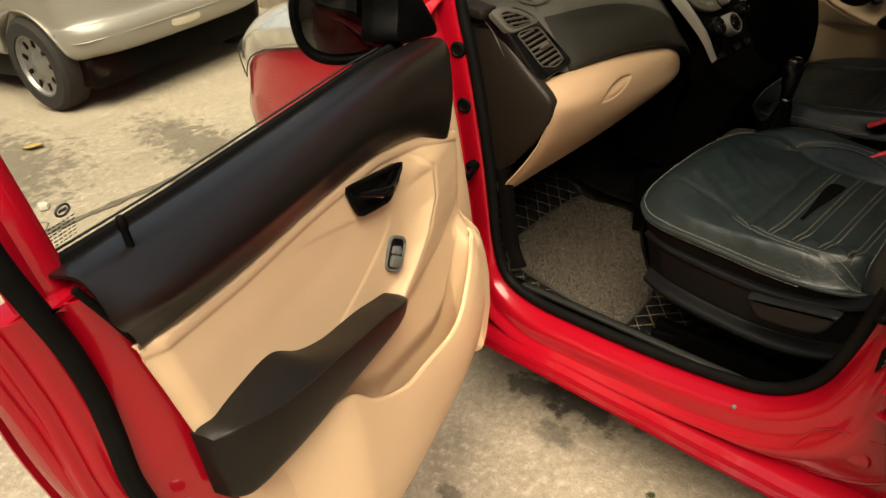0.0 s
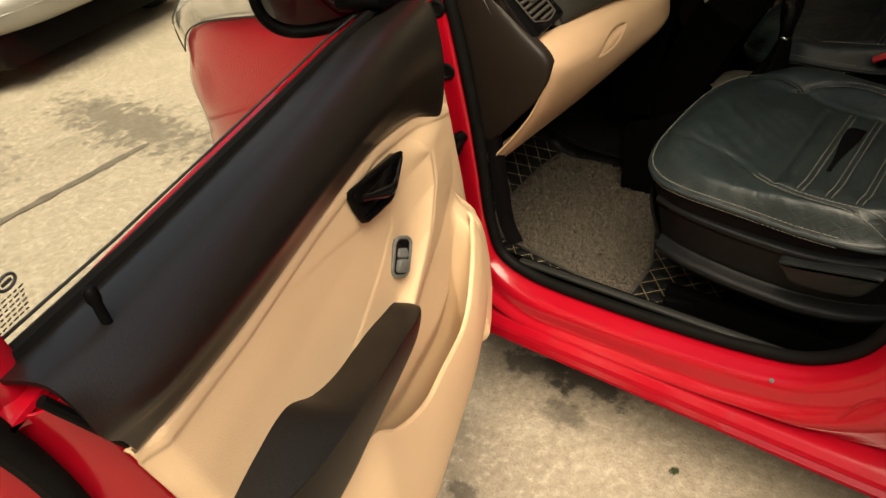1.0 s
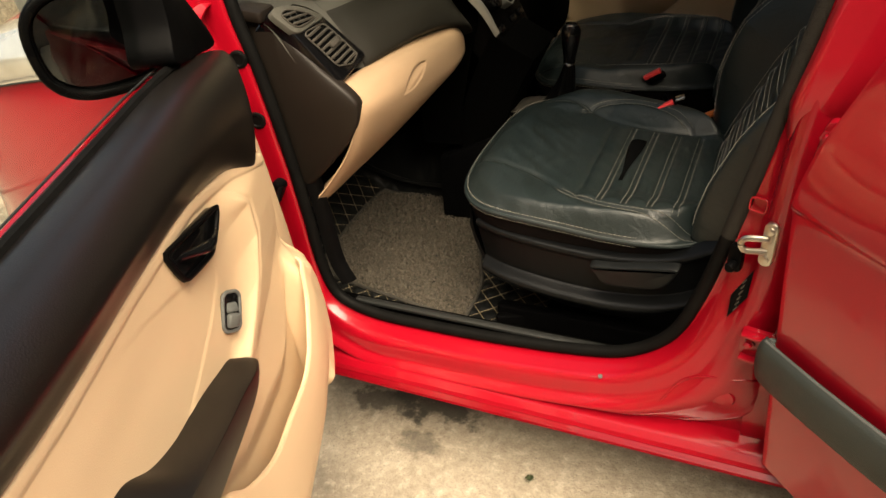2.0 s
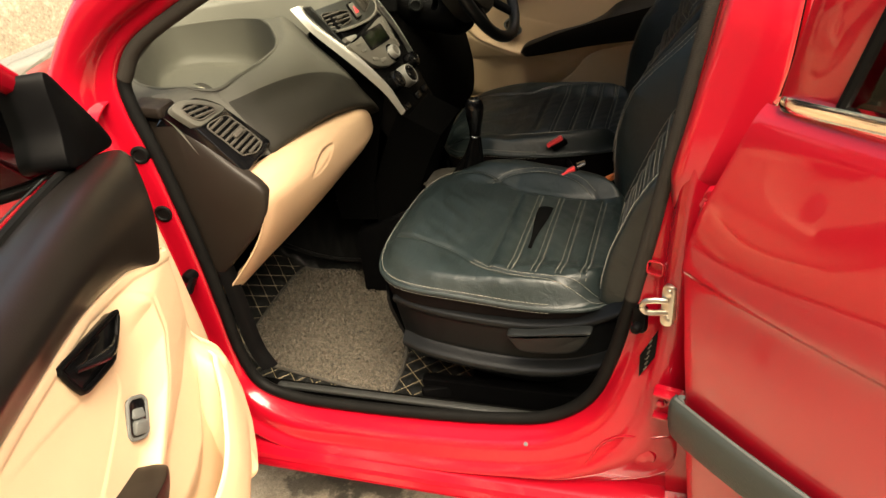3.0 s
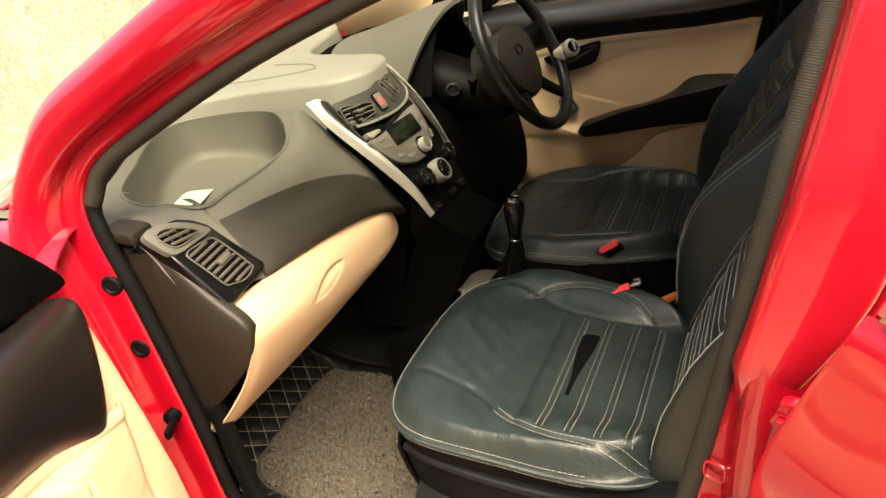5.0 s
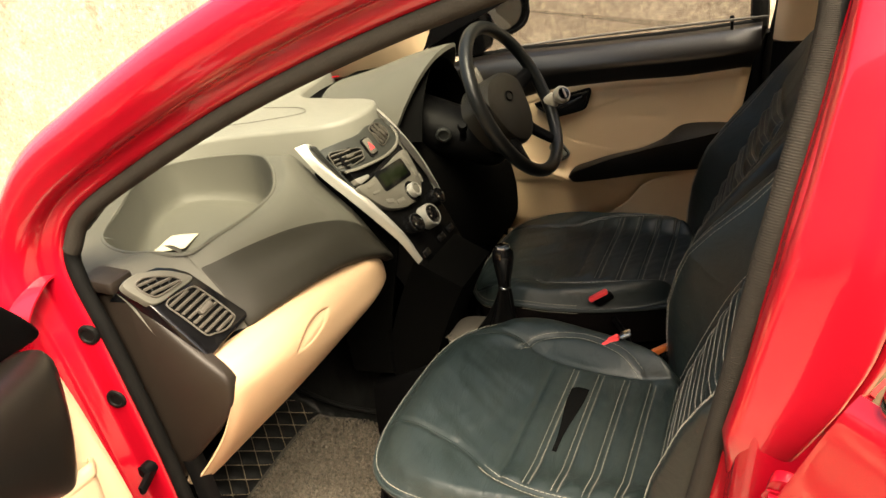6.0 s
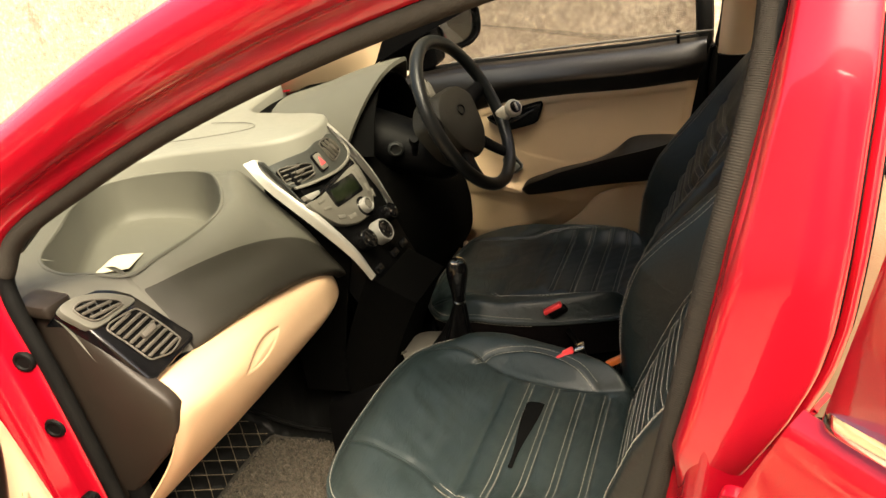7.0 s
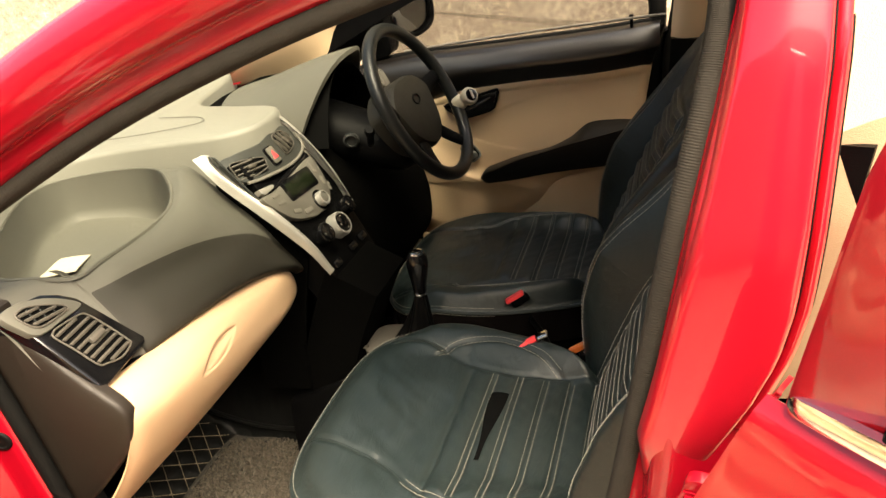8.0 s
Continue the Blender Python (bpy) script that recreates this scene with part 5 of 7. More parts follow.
cap_out, cap_mid = spline(cap, 90, True), np.array((0.055, 0.850))
dome = [(1, -0.006), (1, 0.006), (0.995, 0.010), (0.98, 0.014), (0.955, 0.0165), (0.90, 0.0195), (0.8, 0.023), (0.6, 0.027), (0.35, 0.0295), (0.1, 0.0305)]
cap_rings = np.stack([np.column_stack([cap_mid + (cap_out - cap_mid) * k, np.full(90, h)]) for k, h in dome])
endcap = part("end_cap", placed(sheet(cap_rings, False, True, True), side), END_CAP, dash, "dark brown dashboard end cap")
part("pillar_base_trim", placed(block(0.07, 0.05, 0.022, 0.006), at(0.0, 0.118, 1.036, 0, 6, 0)), END_CAP, dash)
kick = [[(x, 0.112, z), (x + 0.015, 0.122, z), (x + 0.022, 0.135, z)] for x, z in ((0.01, 1.0), (0.02, 0.75), (0.025, 0.60), (0.03, 0.48), (0.05, 0.42))]
part("kick_panel", thick(loft_grid(kick, 20, 8), 0.006), BLACK, dash, "black kick panel")

# side vents in a black block
vm = axes((0.099, 0.165, 0.960), (0.58, 0.0, -0.81), (0, 1, 0), (0.81, 0, 0.58))
vent_block = part("vent_block", placed(plate([(-0.096, -0.055), (-0.09, -0.060), (0.070, -0.042), (0.079, -0.036), (0.068, 0.070), (0.060, 0.076), (-0.050, 0.043), (-0.070, 0.026), (-0.085, 0.004)], -0.05, 0.012, 0.005), vm), GLOSSY, dash, "black side air vent block")


def vent(mm, outline, name, parent, slats, turn=0.0, bars=0, tab=None, rim=VENT_GREY, lift=0.0):
    """An air vent: a black plate for the shaded well in a rounded rim, slats across it, thin cross bars behind and a
    small tab.
    """
    p = spline(outline, 70, True)
    body = part(name, placed(tube(np.column_stack([p, np.full(70, lift + 0.002)]), 0.0015, 8, True), mm), rim, parent, "dark air vent with grey louvres")
    # flat black plate under the slats, painting in the shade of a well
    part("vent_dark_plate", placed(plate(p, lift - 0.016, lift + 0.0006, 0.0004), mm), VOID, body, "black plate standing in for the shaded depth behind the louvres")
    ca, sa = math.cos(radians(turn)), math.sin(radians(turn))
    q = inset(p, 0.003) @ np.array(((ca, -sa), (sa, ca)))

    def span(axis, c):
        o = q[:, 1 - axis]
        hit = [o[i] + (c - q[i, axis]) / (q[i - 1, axis] - q[i, axis]) * (o[i - 1] - o[i]) for i in range(len(q)) if (q[i, axis] - c) * (q[i - 1, axis] - c) < 0]
        return min(hit), max(hit)

    low_x, high_x, low_y, high_y = q[:, 0].min(), q[:, 0].max(), q[:, 1].min(), q[:, 1].max()
    turned = mm @ at(0, 0, 0, 0, 0, turn)
    for k in range(slats):
        c = low_x + (k + 0.5) / slats * (high_x - low_x)
        lo, hi = span(0, c)
        part("slat", placed(block(min(0.0042, 0.5 * (high_x - low_x) / slats), hi - lo, 0.006, 0.0012), turned @ at(c, (lo + hi) / 2, lift + 0.0024, 0, 30, 0)), VENT_GREY, body)
    for k in range(bars):
        c = low_y + (k + 1) / (bars + 1) * (high_y - low_y)
        lo, hi = span(1, c)
        part("cross_bar", placed(block(hi - lo, 0.0022, 0.003, 0.0008), turned @ at((lo + hi) / 2, c, lift + 0.0008)), CLADDING, body)
    if tab:
        part("vent_tab", placed(block(tab[2], tab[3], 0.008, 0.002), mm @ at(tab[0], tab[1], lift + 0.006, 0, 0, turn)), VENT_GREY, body)
    return body


# near-black that puts the shade of hollows into the colour
VOID = material("painted_hollow_black", (0.0012, 0.0012, 0.0012), 0.8, 0, (0.002, 0.002, 0.002), 40, 0.5, spec=0.05)
vent(vm, [(-0.029, -0.029), (-0.0305, -0.018), (-0.027, 0.020), (-0.0195, 0.031), (0.010, 0.040), (0.047, 0.0475), (0.0556, 0.0447), (0.0614, 0.0186), (0.0545, -0.006), (0.047, -0.018), (0.010, -0.026), (-0.022, -0.034)], "side_vent", vent_block, 8, 5, 0, (0.014, 0.013, 0.010, 0.030), VENT_GREY, 0.013)
demist = part("demister_bezel", placed(plate([(-0.089, -0.068), (-0.0925, -0.039), (-0.080, -0.005), (-0.060, 0.022), (-0.037, 0.037), (-0.0345, 0.0), (-0.0365, -0.047), (-0.060, -0.062)], 0.004, 0.017, 0.003, 70), vm), GREY, vent_block, "pale grey window demister bezel")
vent(vm, [(-0.078, -0.052), (-0.0796, -0.033), (-0.0676, -0.009), (-0.0537, 0.010), (-0.0430, 0.013), (-0.0425, -0.014), (-0.0440, -0.035), (-0.0509, -0.0455), (-0.065, -0.052)], "demister_vent", demist, 3, -8, 3, None, VENT_GREY, 0.0165)


# glove box
rows = []
for y, xt, zt, xm, zm, xb, zb in ((0.118, 0.142, 0.890, 0.176, 0.835, 0.020, 0.628), (0.145, 0.148, 0.890, 0.188, 0.830, 0.035, 0.625), (0.22, 0.150, 0.886, 0.194, 0.825, 0.060, 0.645), (0.32, 0.155, 0.882, 0.196, 0.818, 0.085, 0.665), (0.42, 0.158, 0.874, 0.196, 0.812, 0.105, 0.685),
                                  (0.52, 0.160, 0.858, 0.198, 0.803, 0.122, 0.708)):
    rows.append([(xt - 0.05, y, zt - 0.004), (xt, y, zt), ((xt + xm) / 2 + 0.012, y, (zt + zm) / 2 + 0.012), (xm, y, zm), ((xm + xb) / 2 + 0.028, y, (zm + zb) / 2 + 0.012), (xb, y, zb), (xb - 0.03, y, zb + 0.006)])
last_row = np.array(rows[-1])
for t in (0.3, 0.52, 0.70, 0.84, 0.94, 0.985, 1.0):
    k, mid = math.sqrt(1 - t * t), np.array((0.138 + 0.006 * t, 0, 0.783 - 0.012 * t))
    row = mid + (last_row - mid) * max(k, 0.02)
    row[:, 1] = 0.52 + 0.130 * t
    rows.append([tuple(p) for p in row])
gg = loft_grid(rows, 330, 230)
# finger recess
gy, gz = gg[..., 1] - 0.328, gg[..., 2] - 0.832
ax, bx = gy * 0.978 + gz * 0.208, gz * 0.978 - gy * 0.208
# a leaf-shaped pull: a groove round it, sunk below its upper edge and flush along the lower one
leaf_half = 0.0175 * np.clip(1 - (ax / 0.058) ** 2, 0, 1) ** 0.8
inside = smooth(0.0, 0.0035, leaf_half - np.abs(bx)) * (np.abs(ax) < 0.058) * (gg[..., 0] > 0.15)
gg[..., 0] -= (0.002 + 0.0065 * smooth(-0.008, 0.012, bx)) * inside
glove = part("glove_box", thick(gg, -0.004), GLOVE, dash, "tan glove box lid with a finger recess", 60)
pull = []
for py, pz in spline([(0.284, 0.814), (0.312, 0.812), (0.342, 0.817), (0.372, 0.831)], 24):
    near = np.argmin((gg[..., 1] - py) ** 2 + (gg[..., 2] - pz) ** 2 + 9 * (gg[..., 0] < 0.15))
    pull.append(gg.reshape(-1, 3)[near])
pull = (np.array(pull)[:-2] + np.array(pull)[1:-1] + np.array(pull)[2:]) / 3
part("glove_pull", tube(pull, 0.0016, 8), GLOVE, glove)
part("under_dash", thick(loft_grid([[(0.02, y, 0.63), (-0.10, y, 0.60), (-0.30, y, 0.55), (-0.36, y, 0.40), (-0.34, y, 0.27)] for y in (0.14, 0.4, 0.8, 1.2, 1.36)], 20, 24), 0.01), CARPET_SHADE, dash, "black footwell bulkhead")
# black sheet put in as the shade line between overhang and glove box
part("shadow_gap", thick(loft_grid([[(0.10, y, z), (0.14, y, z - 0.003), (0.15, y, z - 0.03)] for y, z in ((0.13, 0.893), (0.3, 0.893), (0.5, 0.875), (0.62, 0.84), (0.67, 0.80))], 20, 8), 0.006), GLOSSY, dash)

# centre stack on its sloping face: local x across the car, local y up the slope, z towards the cabin
cm = axes((0.085, YC, 1.10), (0, 1, 0), (-0.483, 0, 0.875), (0.875, 0, 0.483))
face = [(-0.090, -0.060), (-0.092, -0.115), (-0.078, -0.205), (-0.072, -0.30), (-0.07, -0.40), (0.11, -0.40), (0.135, -0.26), (0.150, -0.18), (0.148, -0.10), (0.125, -0.045), (0.0, -0.050)]
stack = part("centre_fascia", placed(plate(face, -0.08, 0.0, 0.004), cm), BLACK, dash, "black centre console face")
lift_l = np.array((0.010, 0.0, 0.008))
outer_l = lift_l + spline([(0.018, 0.622, 1.066), (0.066, 0.615, 1.012), (0.121, 0.615, 0.962), (0.163, 0.62, 0.919), (0.213, 0.635, 0.854), (0.240, 0.652, 0.792)], 40)
inner_l = lift_l + spline([(0.046, 0.655, 1.062), (0.088, 0.641, 1.026), (0.128, 0.634, 0.990), (0.180, 0.637, 0.936), (0.224, 0.646, 0.868), (0.243, 0.656, 0.800)], 40)
inner_l = inner_l + (outer_l - inner_l) * 0.28
ridge_l = (outer_l + inner_l) / 2 + np.array((0.006, 0, 0.004))
silver = part("silver_trim", thick(np.stack([spline([a, b, c], 8) for a, b, c in zip(outer_l, ridge_l, inner_l)]), 0.004), SILVER, stack, "curved satin silver trim strip", 60)
edge_w = np.column_stack([np.interp(np.linspace(0, 1, 40), (0, 0.3, 0.6, 1), (-0.135, -0.115, -0.085, -0.072)), np.linspace(-0.02, -0.34, 40), np.zeros(40)])
edge_w = edge_w @ cm[:3, :3].T + cm[:3, 3]
part("fascia_cheek", thick(np.stack([spline([a, (a + b) / 2 - np.array((0.006, 0, 0.0)), b], 8) for a, b in zip(inner_l, edge_w)]), -0.003), CLADDING, stack, "", 60)
right_strip = [(0.108, -0.010), (0.128, -0.028), (0.150, -0.10), (0.156, -0.18), (0.140, -0.27), (0.134, -0.27), (0.146, -0.18), (0.140, -0.10), (0.117, -0.04)]
part("silver_trim", placed(plate(right_strip, -0.03, 0.010, 0.003, 90), cm), SILVER, stack)
def bent(piece):
    """Lays a flat piece on the face, which falls away towards the passenger side."""
    v = np.array(piece[0], float)
    fall = np.interp(v[:, 1], (-0.115, -0.064, -0.012), (-0.003, -0.0205, -0.040))
    v[:, 2] += fall * np.clip(-v[:, 0] / 0.095, 0, 1.2) ** 1.2
    return placed((v, piece[1]), cm)


def filled(outline, low, high, r=0.002):
    """A fine-meshed plate that can be bent: strips across an outline."""
    p = spline(outline, 120, True)
    xs = np.linspace(p[:, 0].min() + 0.0006, p[:, 0].max() - 0.0006, 40)
    rows = []
    for x in xs:
        ys = [p[i, 1] + (x - p[i, 0]) / (p[i - 1, 0] - p[i, 0]) * (p[i - 1, 1] - p[i, 1]) for i in range(len(p)) if (p[i, 0] - x) * (p[i - 1, 0] - x) < 0]
        lo, hi = min(ys), max(ys)
        rows.append([(x, lo, low), (x, lo, high - r), (x, lo + r, high), (x, (lo + hi) / 2, high), (x, hi - r, high), (x, hi, high - r), (x, hi, low)])
    return sheet(np.array(rows), False, True, True)


bezel = part("vent_bezel", bent(filled([(-0.100, -0.030), (-0.105, -0.060), (-0.103, -0.090), (-0.060, -0.106), (0.030, -0.117), (0.092, -0.112), (0.122, -0.095), (0.124, -0.065), (0.105, -0.040), (0.06, -0.036), (0.0, -0.044), (-0.06, -0.034)], -0.02, 0.008)), POD, stack, "dark grey centre vent surround")
# highlighted lower rim, its brightness put into a paler grey
lip_line = spline([(-0.100, -0.096, 0.009), (-0.056, -0.107, 0.010), (0.030, -0.117, 0.011), (0.092, -0.112, 0.011), (0.122, -0.094, 0.010), (0.124, -0.068, 0.009)], 50)
part("bezel_lip", bent(tube(lip_line, 0.0035, 8, flat=0.7)), PALE_GREY, bezel, "pale grey lower lip painted as its highlight")
flat_left = cm @ axes((-0.066, -0.071, -0.0065), (0.955, 0.0, 0.30), (0, 1, 0), (-0.30, 0, 0.955))
vent(flat_left, [(-0.034, 0.024), (-0.014, 0.021), (0.040, 0.000), (0.038, -0.016), (0.030, -0.023), (-0.030, -0.020), (-0.038, -0.014), (-0.037, 0.008)], "centre_vent", bezel, 4, 78, 1, (0.004, -0.002, 0.008, 0.020), VENT_GREY, 0.006)
vent(cm, [(0.046, -0.048), (0.076, -0.045), (0.097, -0.060), (0.096, -0.083), (0.071, -0.093), (0.050, -0.093), (0.045, -0.072)], "centre_vent", bezel, 4, 20, 1, (0.071, -0.070, 0.009, 0.018), VENT_GREY, 0.008)
haz = part("hazard_switch", placed(plate(rounded(0.030, 0.044, 0.006), 0, 0.005, 0.0015), cm @ at(0.006, -0.080, 0.007)), GLOSSY, stack, "black hazard switch with a red triangle")
part("switch_cap", placed(plate(rounded(0.024, 0.037, 0.005), 0, 0.0035, 0.0015), cm @ at(0.006, -0.080, 0.0115)), RADIO, haz, "worn silver switch cap")
tri = [(0.0, 0.011), (-0.0095, -0.008), (0.0095, -0.008)]
part("warning_triangle", placed(plate(tri, 0, 0.0012, 0.0004), cm @ at(0.006, -0.081, 0.0148)), REDBTN, haz, "red warning triangle")
part("disc_slot", placed(plate([(-0.060, -0.139), (-0.060, -0.132), (0.0, -0.125), (0.060, -0.121), (0.112, -0.118), (0.114, -0.128), (0.06, -0.131), (0.0, -0.135)], -0.01, 0.0085, 0.001), cm), GLOSSY, stack, "dark disc slot")
radio = part("radio", placed(plate([(-0.112, -0.137), (-0.069, -0.139), (0.0, -0.136), (0.072, -0.1285), (0.114, -0.1315), (0.113, -0.159), (0.103, -0.193), (0.082, -0.222), (0.050, -0.238), (0.020, -0.237), (-0.015, -0.233), (-0.066, -0.212), (-0.094, -0.180)], -0.01, 0.012, 0.004, 110), cm), RADIO, dash, "silver car radio with a small display")
part("display_bezel", placed(plate(rounded(0.118, 0.046, 0.007), 0, 0.0025, 0.001), cm @ at(0.0155, -0.160, 0.0112, 0, 0, -3)), GLOSSY, radio, "black display surround")
part("display", placed(plate(rounded(0.100, 0.030, 0.002), 0, 0.001, 0.0004), cm @ at(0.0155, -0.160, 0.0135, 0, 0, -3)), LCD, radio, "dark green display")
kx, ky, kr = 0.038, -0.215, 0.0175
part("knob_recess", placed(lathe([(kr * 1.35, -0.004), (kr * 1.35, 0.0015), (kr * 1.05, 0.0015)], 28), cm @ at(kx, ky, 0.0115)), GLOSSY, radio)
rk = part("volume_knob", placed(lathe([(kr, 0), (kr * 0.98, 0.012), (kr * 0.9, 0.015), (kr * 0.75, 0.0155), (kr * 0.68, 0.012)], 28), cm @ at(kx, ky, 0.0115)), SILVER, radio, "round silver volume knob")
part("knob_face", placed(lathe([(kr * 0.68, 0.008), (kr * 0.60, 0.0145), (kr * 0.2, 0.0155)], 24), cm @ at(kx, ky, 0.0115)), RADIO, rk)
part("radio_button", placed(plate([(-0.108, -0.118), (-0.062, -0.1255), (-0.058, -0.1305), (-0.064, -0.134), (-0.098, -0.1345), (-0.106, -0.128)], 0, 0.0135, 0.002), cm), SILVER, radio, "pale oblong button")
for bx0, by0, w, h, ang in ((-0.074, -0.149, 0.026, 0.006, -4), (-0.072, -0.168, 0.026, 0.006, -10), (-0.050, -0.200, 0.024, 0.010, -22), (-0.018, -0.215, 0.030, 0.011, -8), (0.090, -0.150, 0.010, 0.030, 6), (0.090, -0.186, 0.010, 0.022, -12), (0.120, -0.118, 0.010, 0.026, 4), (0.108, -0.205, 0.009, 0.022, -18)):
    part("radio_button", placed(plate(rounded(w, h, 0.0028), 0, 0.0016, 0.0008), cm @ at(bx0, by0, 0.0118 if bx0 < 0.1 else 0.004, 0, 0, ang)), PALE_GREY, radio)
for k, (bx0, by0) in enumerate(((-0.090, -0.222), (-0.082, -0.238))):
    part("lower_button", placed(plate(rounded(0.016, 0.012, 0.003), 0, 0.004, 0.001), cm @ at(bx0, by0, 0.001, 0, 0, -30)), GLOSSY, stack)
for kx, ky, r, mt, lb in ((0.030, -0.282, 0.028, SILVER, "silver fan control dial"), (-0.036, -0.272, 0.024, GLOSSY, "black heater dial"), (0.096, -0.262, 0.021, GLOSSY, "black heater dial")):
    kd = part("heater_dial", placed(lathe([(r, 0), (r * 0.98, 0.020), (r * 0.9, 0.026), (r * 0.80, 0.026), (r * 0.76, 0.022)], 32), cm @ at(kx, ky, 0.002)), mt, stack, lb)
    part("dial_cap", placed(lathe([(r * 0.76, 0.018), (r * 0.72, 0.027), (r * 0.3, 0.029)], 28), cm @ at(kx, ky, 0.002)), GLOSSY, kd)
    for a in range(0, 360, 90 if mt is SILVER else 180):
        part("dial_mark", placed(block(0.003, 0.0045, 0.002, 0.0006), cm @ at(kx, ky, 0.002) @ at(0, 0, 0, 0, 0, a) @ at(r * 0.55, 0, 0.0285)), PALE_GREY, kd)
for bx0 in (-0.045, 0.035, 0.085):
    part("lower_switch", placed(block(0.03, 0.018, 0.01, 0.003), cm @ at(bx0, -0.338, 0.003)), GLOSSY, stack)
part("lower_console", thick(loft_grid([[(0.235, y0, 0.80), (0.18, y0, 0.70), (0.13, y0, 0.58), (0.12, y0, 0.46)] for y0 in (0.66, 0.69, YC, 0.80, 0.83)], 14, 14), -0.12), CARPET_SHADE, dash, "black lower console")
part("console_cheek", thick(loft_grid([[(0.02, 0.65, z), (0.12, 0.655, z), (0.205 - 0.3 * max(0, 0.84 - z), 0.662, z)] for z in (0.90, 0.84, 0.78, 0.66, 0.5)], 12, 8), 0.008), CARPET_SHADE, dash)

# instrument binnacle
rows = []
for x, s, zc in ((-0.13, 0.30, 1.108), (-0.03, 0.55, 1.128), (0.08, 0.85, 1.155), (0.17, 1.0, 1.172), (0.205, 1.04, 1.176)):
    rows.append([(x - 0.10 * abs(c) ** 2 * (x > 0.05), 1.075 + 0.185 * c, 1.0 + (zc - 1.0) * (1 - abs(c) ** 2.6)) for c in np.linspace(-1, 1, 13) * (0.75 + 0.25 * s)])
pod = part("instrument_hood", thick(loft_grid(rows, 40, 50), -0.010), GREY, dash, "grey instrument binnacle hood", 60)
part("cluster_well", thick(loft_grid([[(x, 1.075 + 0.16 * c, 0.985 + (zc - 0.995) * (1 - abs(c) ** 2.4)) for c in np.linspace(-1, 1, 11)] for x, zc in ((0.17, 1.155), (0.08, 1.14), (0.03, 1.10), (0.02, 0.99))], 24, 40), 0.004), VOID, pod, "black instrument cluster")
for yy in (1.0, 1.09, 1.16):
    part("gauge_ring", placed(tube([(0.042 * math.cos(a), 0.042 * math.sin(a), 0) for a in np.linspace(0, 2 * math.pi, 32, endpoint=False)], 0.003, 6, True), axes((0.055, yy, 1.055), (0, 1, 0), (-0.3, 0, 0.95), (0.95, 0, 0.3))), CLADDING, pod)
# takes the carpet's shade black; its low shape keeps light off the door
part("driver_panel", thick(loft_grid([[(-0.25, y, 1.06), (-0.05, y, 1.07), (0.08, y, 1.02), (0.16, y, 0.92), (0.20, y, 0.80), (0.21, y, 0.68), (0.19, y, 0.58), (0.10, y, 0.50)] for y in (0.88, 1.0, 1.2, 1.37)], 24, 40), -0.01), CARPET_SHADE, dash, "black driver side lower dashboard", 60)
dv = axes((0.155, 1.31, 1.03), (0.15, 0.97, -0.1), (-0.40, 0.1, 0.90), (0.90, -0.1, 0.42))
vent(dv, rounded(0.085, 0.088, 0.025, 6), "side_vent", dash, 8, 0, 0, (0.0, 0.0, 0.009, 0.022))
# steering column with its key barrel
part("steering_column", thick(loft_grid([[(x, 1.05 + 0.075 * k * math.cos(a), 0.965 + 0.065 * k * math.sin(a) + 0.32 * (0.2 - x)) for a in np.linspace(0, 2 * math.pi, 14)] for x, k in ((0.06, 1.1), (0.16, 1.05), (0.25, 0.95), (0.30, 0.8), (0.33, 0.4))], 20, 28), -0.003), BLACK, dash, "black steering column shroud")
key = axes((0.205, 0.968, 0.985), (0, -0.2, 1), (0.9, 0.4, 0), (0.35, -0.93, 0.1))
part("ignition_lock", placed(joined(lathe([(0.019, 0), (0.019, 0.014), (0.014, 0.017), (0.012, 0.010)], 24)), key), CLADDING, dash, "ignition lock barrel")
for yy, dy in ((0.93, -0.055), (1.17, 0.085)):
    part("column_stalk", tube(spline([(0.27, yy, 0.985), (0.285, yy + dy * 0.5, 1.0), (0.30, yy + dy, 1.035)], 14), (0.008,) * 11 + (0.011, 0.012, 0.009), 10), BLACK, dash, "black column stalk")

# ---- steering wheel ----
WC, WT, WR = (0.366, 1.045, 1.042), 24.0, 0.184
wm = axes(WC, (0, 1, 0), (-math.sin(radians(WT)), 0, math.cos(radians(WT))), (math.cos(radians(WT)), 0, math.sin(radians(WT))))
steer = thing("steering_wheel", WC, "black three-spoke steering wheel with an ivory spinner knob", "steering wheel")
circle = [(WR * math.cos(a), WR * math.sin(a), 0) for a in np.linspace(0, 2 * math.pi, 72, endpoint=False)]
part("rim", placed(tube(circle, 0.0155, 16, True), wm), LEVER, steer, "black grained steering wheel rim")
hub = [(-0.105, 0.035), (-0.06, 0.066), (0.0, 0.072), (0.06, 0.066), (0.105, 0.035), (0.108, 0.0), (0.075, -0.070), (0.0, -0.105), (-0.075, -0.070), (-0.108, 0.0)]
hubp = part("airbag_hub", placed(plate(hub, -0.075, 0.004, 0.018, 90), wm @ at(0, 0, -0.012)), TAUPE, steer, "dark airbag hub with an oval badge")
part("badge", placed(tube([(0.018 * math.cos(a), 0.011 * math.sin(a), 0.0) for a in np.linspace(0, 2 * math.pi, 26, endpoint=False)], 0.0022, 6, True), wm @ at(0, 0.012, -0.007)), BLACK, hubp, "plain oval badge")
